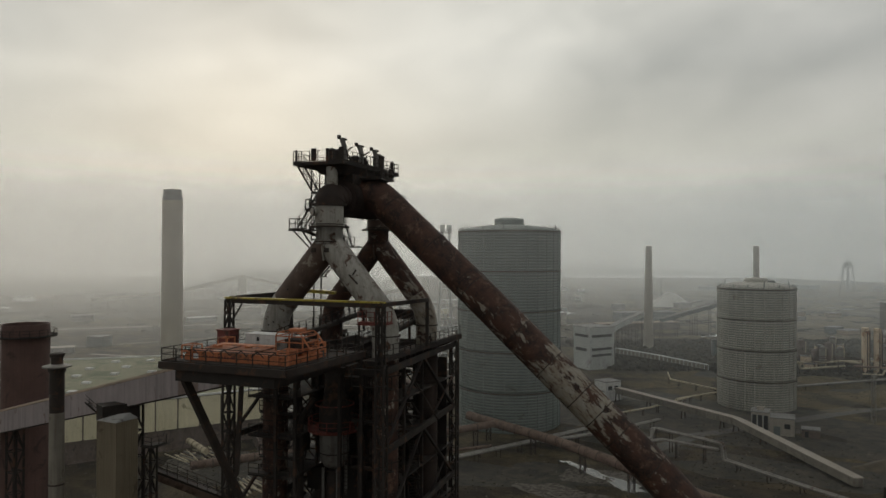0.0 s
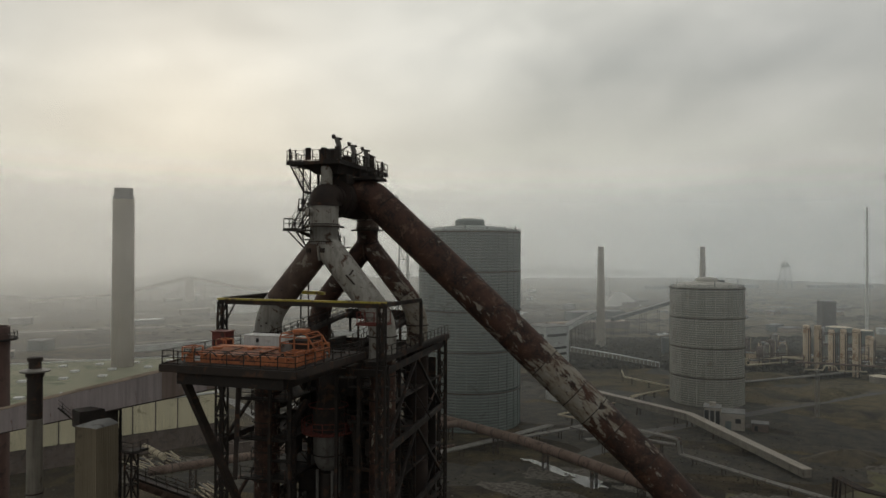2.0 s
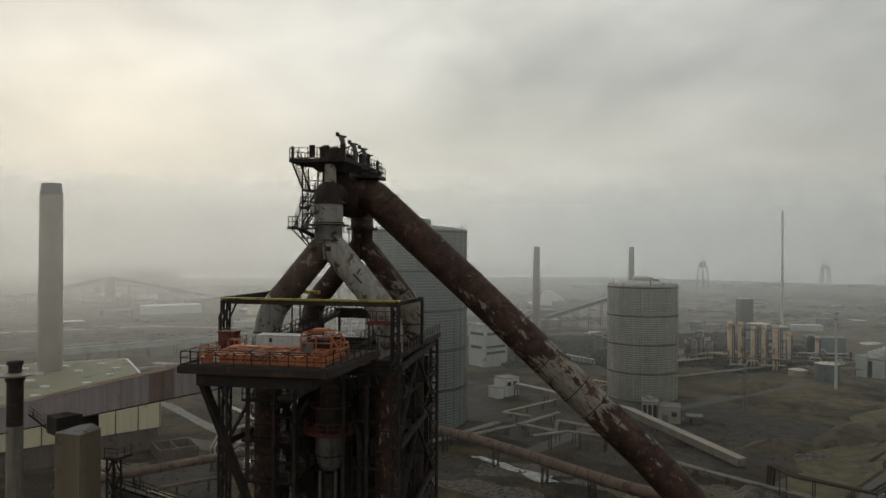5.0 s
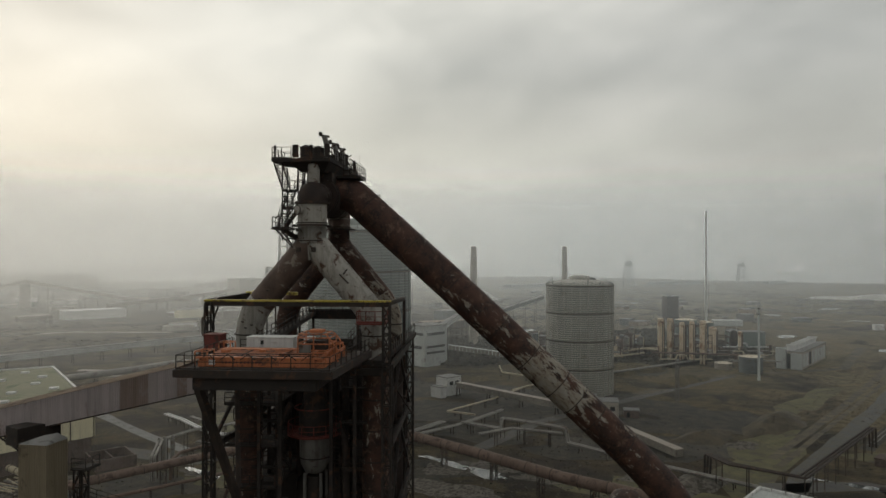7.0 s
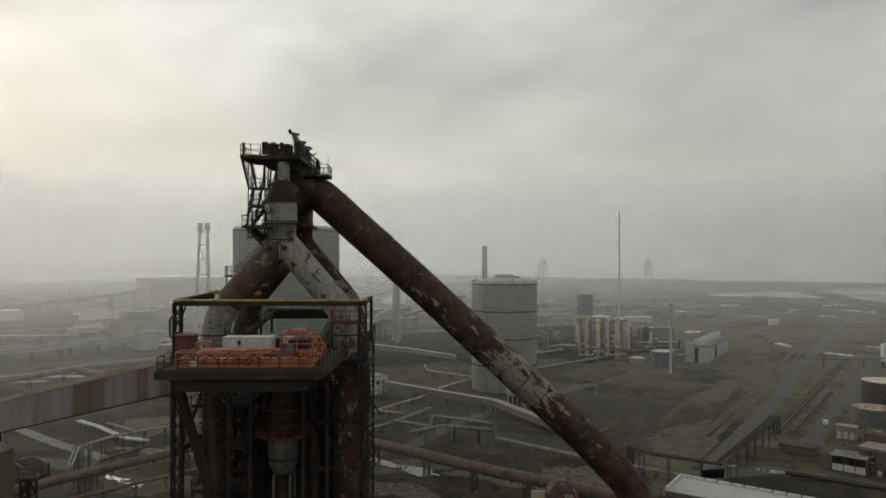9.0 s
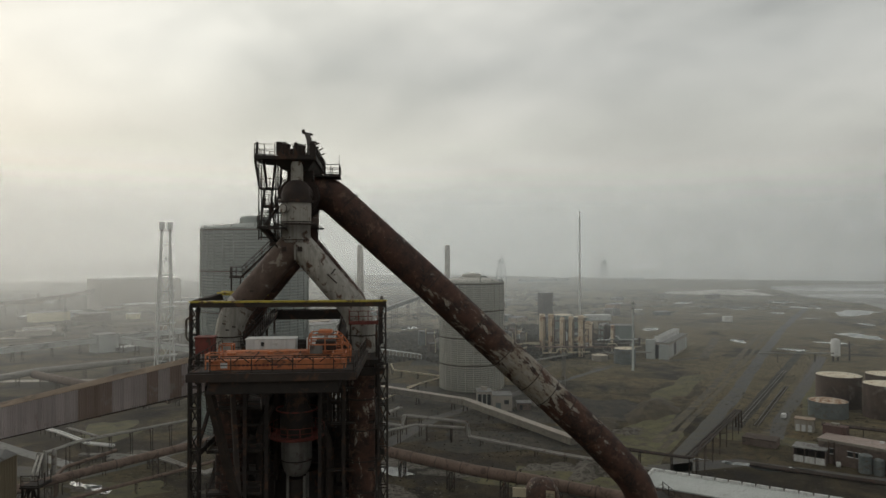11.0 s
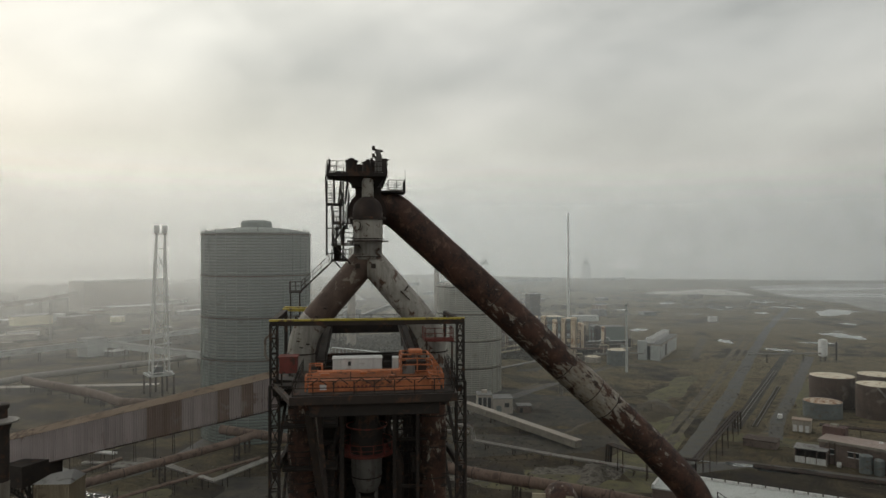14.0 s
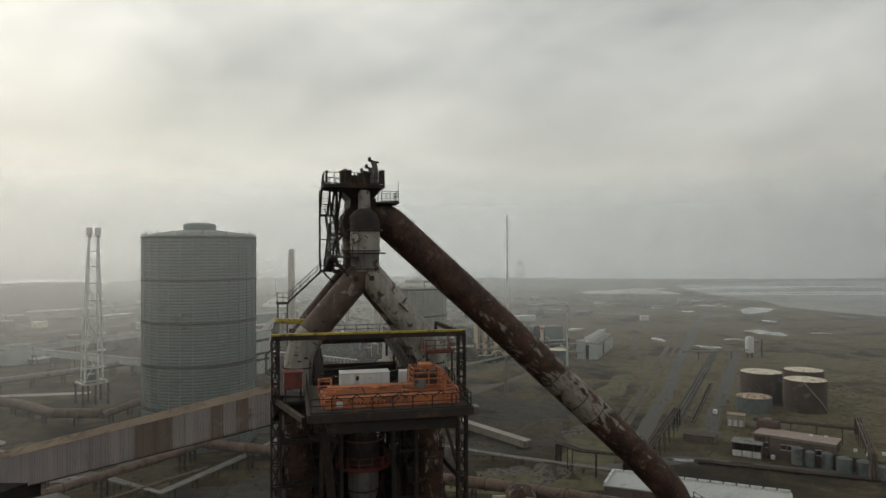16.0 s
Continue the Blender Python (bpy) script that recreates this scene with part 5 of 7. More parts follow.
def beige_tower():
    t = thing("clad_lift_tower", "narrow tower clad in beige corrugated sheet", "tower", pose(-37.3, 84.35, 12, 0, 0, -28))
    for k in range(13):
        x = -2.0 + k * 3.15 / 12
        bar("wall_rib", t, (x, -2.02, -12), (x, -2.02, 36.6), 0.13, 0.1, "beige")
        y = -2.0 + k * 2.9 / 12
        bar("wall_rib", t, (1.17, y, -12), (1.17, y, 36.6), 0.1, 0.13, "beige")
    block("body", t, -2.0, -2.0, -12, 1.15, 0.9, 36.7, "beige")
    bm = bmesh.new()
    low = [bm.verts.new((x, y, 36.7)) for x, y in ((-2.12, -2.12), (1.27, -2.12), (1.27, 1.02), (-2.12, 1.02))]
    ridge = [bm.verts.new((-0.5, -0.3, 37.25)), bm.verts.new((0.3, 0.6, 37.3))]
    for f in ((low[0], low[1], ridge[0]), (low[1], low[2], ridge[1], ridge[0]), (low[2], low[3], ridge[1]), (low[3], low[0], ridge[0], ridge[1]), low[::-1]):
        bm.faces.new(f)
    part("roof", bm, "felt", t, "grey sheet roof with a low ridge")
    lattice("rear_frame", t, (1.7, 2.4, -12), (1.7, 2.4, 33.2), 1.0, 2.0, "sooty", 0.18)
    lattice("rear_frame", t, (-4.9, 2.8, -12), (-4.9, 2.8, 35.4), 1.2, 2.0, "sooty", 0.18)
    part("sheave_house", prism([(-4.7, 0.7), (-2.9, 4.7), (-5.2, 5.6), (-7.0, 1.6)], 35.4, 37.45), "sooty", t, "sooty sheave house on a lattice frame")
    part("balcony", prism([(1.3, 1.2), (3.2, 1.2), (3.2, 3.6), (1.3, 3.6)], 33.2, 33.35), "sooty", t)
    railing(t, [(1.4, 1.3, 33.35), (3.1, 1.3, 33.35), (3.1, 3.5, 33.35)], "sooty")
    stair(t, (-11.8, 3.8, 36.8), (-7.5, 5.6, 33.0), 0.9, (-0.4, 0.9, 0))
    part("landing", prism([(-7.6, 4.9), (-4.6, 4.2), (-4.2, 5.4), (-7.2, 6.3)], 32.8, 32.95), "sooty", t)
    railing(t, [(-7.5, 5.0, 32.95), (-4.6, 4.3, 32.95)], "sooty")
    for z in (21, 25, 29):
        part("stage", prism([(-6.4, 1.8), (-3.8, 1.8), (-3.8, 4.2), (-6.4, 4.2)], z, z + 0.12), "sooty", t)
        railing(t, [(-6.3, 1.9, z + 0.12), (-3.9, 1.9, z + 0.12)], "sooty")
    return t


beige_tower()


def light_mast(x, y, h):
    t = thing("lighting_mast", "slim steel lighting mast with lamps near the top", "mast", pose(x, y, 0))
    part("pole", lathe([(0.75, 0), (0.45, h * 0.9), (0.3, h)], 14), "cladding", t, smooth=True)
    for z in (h - 4.5, h - 1.5):
        part("lamp_ring", lathe([(0.4, z), (1.2, z), (1.2, z + 0.5), (0.4, z + 0.5)], 14, False), "sooty", t)
    return t


light_mast(253.5, 313.0, 40.0)


def twin_stack():
    t = thing("twin_flare_stack", "two slim steel stacks tied by a lattice frame", "chimney", pose(7.9, 376.7, 0, 0, 0, 8))
    for s in (-1, 1):
        rod("stack", t, (s * 4.0, 0, 10.5), (s * 1.9, 0, 80.0), 0.55, "white")
        rod("stack_head", t, (s * 1.9, 0, 79.6), (s * 1.9, 0, 83.2), 1.3, "white")
        rod("rear_leg", t, (s * 3.8, 7, 10.5), (s * 2.0, 2.2, 76.0), 0.32, "white")
    for z in (11, 17, 25, 33, 41, 49, 57, 65, 72):
        w = 4.4 - 2.5 * z / 80
        bar("tie", t, (-w, 0, z), (w, 0, z), 0.45, 0.45, "white")
        bar("tie", t, (-w, 0, z), (-w, 7.5 - 5.5 * z / 76, z), 0.35, 0.35, "white")
        bar("tie", t, (w, 0, z), (w, 7.5 - 5.5 * z / 76, z), 0.35, 0.35, "white")
        rod("platform", t, (w, 0, z), (w, 0, z + 0.4), 1.5, "white")
    for a in (-5.5, 0, 5.5):
        for b in (-2.5, 9):
            bar("plinth_column", t, (a, b, 0), (a, b, 10), 0.8, 0.8, "dark")
    for a, b in ((-5.5, -2.5), (5.5, -2.5)):
        bar("plinth_beam", t, (a, b, 10), (a, 9, 10), 0.9, 0.9, "cladding")
    for b in (-2.5, 3.2, 9):
        bar("plinth_beam", t, (-5.5, b, 10), (5.5, b, 10), 0.9, 0.9, "cladding")
    block("plant_room", t, -3.2, 0.5, 9.6, 1.2, 6.0, 14.0, "holder_edge", "dark plant room")
    for z0, z1 in ((11, 25), (25, 41), (41, 57), (57, 72)):
        w0, w1 = 4.4 - 2.5 * z0 / 80, 4.4 - 2.5 * z1 / 80
        bar("brace", t, (-w0, 0, z0), (w1, 0, z1), 0.22, 0.22, "white")
        bar("brace", t, (w0, 0, z0), (-w1, 0, z1), 0.22, 0.22, "white")
    rod("head_platform", t, (-1.9, 0, 78.8), (-1.9, 0, 79.3), 2.0, "sooty")
    rod("head_platform", t, (1.9, 0, 78.8), (1.9, 0, 79.3), 2.0, "sooty")
    return t


twin_stack()


# ---- storage tanks ----
def tank(x, y, r, h, label, wall="tank", spiral=None, lid="lid"):
    t = thing("storage_tank", label, "tank", pose(x, y, 0), group="storage tanks")
    part("wall", lathe([(r, 0), (r, h), (r + 0.12, h), (r + 0.12, h + 0.2), (r, h + 0.2)], 40, False), wall, t, smooth=True)
    part("roof", lathe([(r - 0.05, h + 0.1), (r * 0.5, h + 0.75), (0.2, h + 1.1)], 40), lid, t, smooth=True)
    for k in range(1, 4):
        collar("seam_band", t, (0, 0, h * k / 4), (0, 0, 1), r + 0.08, 0.12, wall)
    if spiral:
        a0, a1 = spiral
        pts = [((r + 0.6) * math.cos(a0 + (a1 - a0) * k / 10), (r + 0.6) * math.sin(a0 + (a1 - a0) * k / 10), 0.3 + (h - 0.3) * k / 10) for k in range(11)]
        bars("spiral_stair", t, [(p, q, 0.5, 0.7) for p, q in zip(pts, pts[1:])], "pipe_grey", "pale spiral stair")
    return t


tank(270.2, 200.5, 9.2, 13.6, "large rust-brown storage tank with a cream roof")
tank(291.5, 191.6, 8.8, 13.6, "rust-brown storage tank with a cream roof, behind two others")
tank(267.0, 177.7, 8.8, 13.6, "rust-brown storage tank with a spiral stair and cream roof", spiral=(radians(275), radians(205)))
tank(246.9, 190.1, 7.5, 6.4, "squat grey storage tank with a rust-stained roof", "holder_edge", lid="lid_rusty")



# ---- works buildings ----
def cast_house():
    """The long low hall with the mossy roof; x along its front, y back."""
    t = thing("cast_house", "long flat-roofed hall with cream cladding and a mossy roof", "building")
    front_r, front_l, back_r, back_l = (-62.5, 259), (-200, 176), (-94, 349), (-270, 300)
    part("roof", prism([front_r, back_r, back_l, front_l], 17.5, 18.1), "green_roof", t, "mossy green-brown roof")
    part("plinth_wall", prism([(front_r[0] - 0.8, front_r[1] + 0.8), (back_r[0] - 1, back_r[1] - 1), (back_l[0], back_l[1]), (front_l[0], front_l[1] + 1.6)], 0, 17.5), "brick", t, "grimy dark wall below the cladding")
    a, b = Vector((*front_r, 0)), Vector((*front_l, 0))
    n = 22
    out = Vector((b.y - a.y, a.x - b.x, 0)).normalized()
    if out.y > 0:
        out = -out
    for k in range(n):
        p, q = a.lerp(b, (k + 0.03) / n), a.lerp(b, (k + 0.97) / n)
        bar("cladding_panel", t, p + Vector((0, 0, 12.6)) + out * 0.15, q + Vector((0, 0, 12.6)) + out * 0.15, 0.25, 10.2, "cream")
    c, d = Vector((*front_r, 0)), Vector((*back_r, 0))
    for k in range(14):
        p, q = c.lerp(d, (k + 0.03) / 14), c.lerp(d, (k + 0.97) / 14)
        bar("cladding_panel", t, p + Vector((0.4, 0.1, 12.6)), q + Vector((0.4, 0.1, 12.6)), 0.25, 10.2, "cream")
    for p, q in ((front_r, front_l), (front_r, back_r), (back_r, back_l)):
        bar("parapet", t, (*p, 18.3), (*q, 18.3), 0.9, 0.6, "white", "pale parapet")
    for u in range(12):
        for v in range(6):
            f, g = (u + 0.5 + 0.3 * (v % 2)) / 12.3, (v + 0.6) / 6.4
            lo, hi = Vector(front_r).lerp(Vector(front_l), f), Vector(back_r).lerp(Vector(back_l), f)
            p = lo.lerp(hi, g)
            if (u * 5 + v * 3) % 7:
                block("skylight", t, p.x - 1.5, p.y - 1.2, 18.05, p.x + 1.5, p.y + 1.2, 18.8, "white")
    return t


cast_house()


def wall_block(name, label, category, at, w, d, h, mat, roof="felt", slots=(), overhang=0.2, group=""):
    """A plain works building: walls, a roof slab and near-black blocks painted as shaded openings (face, x0, x1, z0,
    z1), each with a sill.
    """
    t = thing(name, label, category, at, group)
    block("walls", t, 0, 0, 0, w, d, h, mat)
    block("roof", t, -overhang, -overhang, h, w + overhang, d + overhang, h + 0.35, roof)
    for face, a, b, z0, z1 in slots:
        if face == "front":
            o = block("opening", t, a, -0.06, z0, b, 0.1, z1, "slot", bevel=0)
            block("sill", o, a - 0.2, -0.3, z0 - 0.25, b + 0.2, 0.05, z0, mat)
        else:
            o = block("opening", t, -0.06, a, z0, 0.1, b, z1, "slot", bevel=0)
            block("sill", o, -0.3, a - 0.2, z0 - 0.25, 0.05, b + 0.2, z0, mat)
    return t


# screening house with louvred slots, front corner at its base
wall_block("screening_house", "white concrete screening house with long dark louvre slots", "building", pose(93, 407, 0, 0, 0, 27), 18.5, 15, 24.6, "cladding", "felt",
           [("front", 1.5, 16.5, 18.8, 20.4), ("front", 1.5, 16.5, 11.2, 12.6), ("front", 1.5, 16.5, 7.6, 9.0), ("side", 1.5, 13.5, 18.8, 20.4), ("side", 3.0, 13.0, 10.6, 12.4)])
wall_block("transfer_house", "small white conveyor transfer house", "building", pose(80.5, 322, 0, 0, 0, 25), 9, 8, 8.6, "white", "felt", [("front", 1.5, 3.8, 5.0, 6.8), ("front", 5.2, 7.4, 5.0, 6.8)])
def valve_house():
    t = thing("valve_house", "pale concrete valve house at the foot of the gasholder", "building", pose(122, 266, 0, 0, 0, -28))
    block("rear_block", t, 0, 2, 0, 6.4, 10, 7.6, "concrete")
    block("front_block", t, 6.5, 0, 0, 15, 9, 6.4, "concrete")
    block("roof", t, -0.2, 1.8, 7.6, 6.5, 10.2, 7.9, "felt")
    block("roof", t, 6.6, -0.2, 6.4, 15.2, 9.2, 6.7, "felt")
    for a in (0.4, 2.4, 4.4):
        d = block("louvred_bay", t, a, 1.94, 0.6, a + 1.5, 2.1, 6.6, "slot", bevel=0)
        block("bay_frame", d, a - 0.15, 1.8, 0.4, a, 2.05, 6.9, "cladding")
    block("door", t, 8.0, -0.08, 0.05, 10.2, 0.05, 3.4, "holder_edge", bevel=0.01)
    block("window", t, 11.6, -0.06, 2.8, 13.6, 0.05, 4.6, "slot", bevel=0)
    block("roof_box", t, 2.0, 5.0, 7.9, 4.4, 7.4, 9.2, "concrete")
    return t


valve_house()
wall_block("pump_house", "small grey pump house on bare ground", "building", pose(138, 259, 0, 0, 0, -28), 6, 5, 2.9, "brick", "felt", [("front", 1, 2.2, 0.1, 2.2)])
wall_block("store_shed", "low white store shed beside the transfer house", "shed", pose(76, 318, 0, 0, 0, 25), 3.6, 7, 5.0, "white", "felt")


def gallery(points, w, h, mat, label, legs=True, ribs=0.0, roof="felt"):
    """An enclosed conveyor bridge along a polyline of its floor."""
    t = thing("conveyor_gallery", label, "conveyor")
    for p, q in zip(points, points[1:]):
        p, q = Vector(p), Vector(q)
        n = max(1, round((q - p).length / 6))
        for k in range(n):
            a, b = p.lerp(q, k / n), p.lerp(q, (k + 0.99) / n)
            bar("wall_section", t, a + Vector((0, 0, h / 2)), b + Vector((0, 0, h / 2)), w, h, mat)
        bar("roof", t, p + Vector((0, 0, h + 0.1)), q + Vector((0, 0, h + 0.1)), w + 0.4, 0.25, roof)
        if ribs:
            m = max(1, round((q - p).length / ribs))
            across = (q - p).cross(Vector((0, 0, 1))).normalized() * (w / 2 + 0.05)
            for k in range(m + 1):
                a = p.lerp(q, k / m)
                for o in (across, -across):
                    bar("wall_rib", t, a + o, a + o + Vector((0, 0, h)), 0.35, 0.2, "cladding")
        if legs:
            for k in range(0, n + 1, 3):
                a = p.lerp(q, k / n)
                if a.z > 1.2:
                    side = (q - p).cross(Vector((0, 0, 1))).normalized() * w * 0.4
                    for s in (side, -side):
                        bar("leg", t, (a.x + s.x, a.y + s.y, 0), (a.x + s.x * 0.7, a.y + s.y * 0.7, a.z), 0.4, 0.4, "dark")
    return t


gallery([(86, 322, 3.9), (117, 267.5, 2.8), (124, 202, 0.6)], 3.0, 2.5, "weathered", "long low pale conveyor gallery crossing the yard", roof="concrete")
gallery([(111, 417, 9.0), (134, 408, 6.0), (160, 401, 1.5)], 3.4, 2.6, "weathered", "pale panelled conveyor gallery beside the screening house", ribs=2.2, roof="cladding")
gallery([(104, 420, 18.0), (128, 470, 19.0), (158, 520, 21.0)], 4.0, 3.4, "cladding", "pale inclined conveyor gallery behind the screening house")
gallery([(186, 560, 13.0), (222, 580, 19.0), (262, 602, 26.0)], 3.4, 3.0, "holder_edge", "thin dark inclined conveyor bridge on trestles")
gallery([(-158, 455, 6), (-62, 520, 6), (-8, 541, 7)], 4.6, 3.4, "cladding", "long pale conveyor gallery crossing the plain")
gallery([(-5, 541, 7), (72, 597, 6)], 4.6, 3.4, "cladding", "pale conveyor gallery on the far plain")
gallery([(-5, 525, 7), (42.5, 445, 6)], 4.4, 3.6, "cladding", "pale conveyor gallery near the twin stacks")
gallery([(-150, 860, 8), (-50, 900, 16), (40, 990, 28)], 5, 4, "concrete", "distant inclined conveyor on trestles")
gallery([(-420, 880, 6), (-330, 930, 14), (-262, 990, 32)], 5, 4, "concrete", "distant conveyor climbing to a stacker")
gallery([(-262, 990, 32), (-190, 960, 20), (-120, 930, 8)], 5, 4, "concrete", "distant conveyor descending from a stacker")
wall_block("junction_house", "pale conveyor junction house on the plain", "building", pose(-18, 531, 0, 0, 0, 30), 14, 12, 12, "cladding")
wall_block("stacker_house", "pale distant transfer tower", "building", pose(-268, 985, 0, 0, 0, 10), 12, 10, 31, "concrete")
wall_block("rolling_hall", "vast pale grey industrial hall in the haze", "building", pose(-7, 914, 0, 0, 0, 17), 95, 50, 36, "concrete", "felt")
wall_block("far_hall", "huge hazy mill hall on the horizon", "building", pose(-448, 1450, 0, 0, 0, 4), 188, 60, 30, "concrete", "felt")
wall_block("far_store", "low pale distant warehouse", "building", pose(-180, 800, 0, 0, 0, 25), 60, 22, 9, "white", "white", group="far sheds")
wall_block("far_store", "low buff-walled warehouse far away", "building", pose(-70, 790, 0, 0, 0, 20), 34, 16, 9, "cream", "felt", group="far sheds")
wall_block("far_store", "low reddish distant warehouse", "building", pose(-30, 770, 0, 0, 0, 20), 30, 14, 8, "brick", "felt", group="far sheds")
wall_block("far_store", "distant warehouse with a long white roof", "building", pose(20, 880, 0, 0, 0, 15), 70, 24, 8, "concrete", "white", group="far sheds")
wall_block("far_store", "grey distant warehouse with a pale roof", "building", pose(95, 640, 0, 0, 0, 30), 40, 20, 12, "concrete", "white", group="far sheds")
wall_block("far_store", "dark distant shed beside stockpiles", "building", pose(190, 690, 0, 0, 0, 12), 60, 18, 9, "holder_edge", "felt", group="far sheds")
wall_block("far_store", "pale gabled distant shed", "building", pose(78, 520, 0, 0, 0, 35), 26, 22, 12, "cladding", "felt", group="far sheds")
wall_block("far_store", "long low distant shed with ochre roof", "building", pose(150, 610, 0, 0, 0, 15), 80, 14, 6, "brick", "ochre_roof", group="far sheds")
wall_block("far_store", "tiny white hut on the open plain", "building", pose(533, 488, 0, 0, 0, -30), 8, 6, 4.5, "white", "white", group="far sheds")
wall_block("far_store", "low white block beside the ponds", "building", pose(420, 560, 0, 0, 0, -20), 26, 9, 5, "cladding", "white", group="far sheds")
wall_block("coal_tower", "dark square tower behind the buff vessels", "tower", pose(404, 612, 0, 0, 0, -10), 12, 12, 25, "dark", "felt")


def cooler_shed():
    t = thing("cooler_house", "white cooler house with a row of roof fans", "building", pose(294, 344.8, 0, 0, 0, -57))
    block("end_wall", t, 0, -1.5, 0, 5.6, 1.0, 12.2, "cladding")
    block("end_wall", t, 8.0, -0.5, 0, 14, 1.0, 9.4, "cladding")
    block("body", t, 0, 1.0, 0, 14, 62, 10.2, "concrete")
    block("roof", t, -0.3, 0.8, 10.2, 14.3, 62.3, 10.6, "felt")
    for k in range(6):
        fan = part("roof_fan", lathe([(2.5, 10.6), (2.2, 11.6), (2.9, 13.8), (2.65, 13.8), (2.0, 11.4)], 24, False), "white", t, smooth=True)
        fan.location = (7, 6.2 + k * 10.2, 0)
        # near-black disc painted for the shade inside the fan
        part("fan_well", lathe([(1.95, 11.3), (1.95, 11.5)], 20), "slot", fan, "dark disc in the fan mouth")
    for k in range(8):
        block("louvre", t, -0.08, 3 + k * 7.4, 1.2, 0.1, 8 + k * 7.4, 8.6, "slot" if k in (0, 1) else "cladding", bevel=0)
        block("louvre", t, 13.9, 3 + k * 7.4, 1.2, 14.08, 8 + k * 7.4, 8.6, "slot" if k == 2 else "cladding", bevel=0)
    # near-black panel painted as the shade between the two end walls
    block("dark_bay", t, 5.7, 0.6, 0.3, 7.9, 0.98, 9.0, "slot", bevel=0)
    return t


cooler_shed()
tank(268, 336, 6.5, 9, "dark squat water tank beside the cooler house", "holder_edge")
tank(262, 352, 5, 3.2, "low pale open water tank", "concrete")


# ---- gas cleaning vessels ----
def absorber(x, y, r, h, label):
    t = thing("absorber_column", label, "vessel", pose(x, y, 0), group="absorber columns")
    part("shell", lathe([(r, 0), (r, h - 0.5), (r * 0.85, h - 0.15), (r * 0.3, h)], 24), "column", t, smooth=True)
    for z in (h * 0.3, h * 0.55, h * 0.8):
        collar("hoop", t, (0, 0, z), (0, 0, 1), r + 0.12, 0.35, "column")
    rod("side_pipe", t, (r + 0.7, 0, 0), (r + 0.7, 0, h * 0.92), 0.35, "tank")
    part("head_platform", lathe([(r, h * 0.92), (r + 0.6, h * 0.92), (r + 0.6, h * 0.92 + 0.2), (r, h * 0.92 + 0.2)], 20, False), "tank", t)
    bar("ladder", t, (0, -r - 0.2, 0), (0, -r - 0.2, h * 0.9), 0.6, 0.1, "tank")
    return t


for x, y, r, h, label in ((245.5, 391, 1.9, 27, "tall buff-painted absorber column"), (250.5, 388, 1.9, 27, "tall buff-painted absorber column"),
                          (252.5, 378.5, 1.6, 25.5, "buff absorber column with rusty pipework"), (258.3, 376.5, 1.6, 26, "rust-stained buff absorber column"),
                          (261, 369.3, 2.0, 27, "buff absorber column at the end of the row"), (293, 401.8, 2.1, 19, "short buff vessel behind the absorber row"),
                          (316, 402, 1.4, 15, "short slim buff vessel"), (283, 386, 1.2, 20, "slim rusty vessel among pipework")):
    absorber(x, y, r, h, label)


def gantry_frame(x, y, w, d, h, turn=0):
    """Open steel racking round the vessels."""
    t = thing("pipe_rack", "rusty open steel racking round the vessels", "rack", pose(x, y, 0, 0, 0, turn))
    for a in (-w / 2, 0, w / 2):
        for b in (-d / 2, d / 2):
            bar("post", t, (a, b, 0), (a, b, h), 0.4, 0.4, "tank")
    for z in (h * 0.35, h * 0.7, h):
        for b in (-d / 2, d / 2):
            bar("beam", t, (-w / 2, b, z), (w / 2, b, z), 0.35, 0.5, "tank")
        for a in (-w / 2, w / 2):
            bar("beam", t, (a, -d / 2, z), (a, d / 2, z), 0.35, 0.5, "tank")
    return t


gantry_frame(262, 386, 18, 8, 22, -25)
gantry_frame(284, 392, 22, 10, 14, -25)
gantry_frame(232, 396, 24, 8, 9, -20)
wall_block("plant_shed", "grey plant shed behind the vessels", "building", pose(318, 415, 0, 0, 0, -25), 24, 12, 13, "holder", "felt")
wall_block("plant_shed", "pale plant shed behind the vessels", "building", pose(290, 420, 0, 0, 0, -25), 14, 10, 9, "cladding", "felt")
tank(300, 440, 8, 20, "tall grey tank behind the vessels", "holder")
tank(322, 446, 6, 17, "grey tank behind the vessels", "holder")


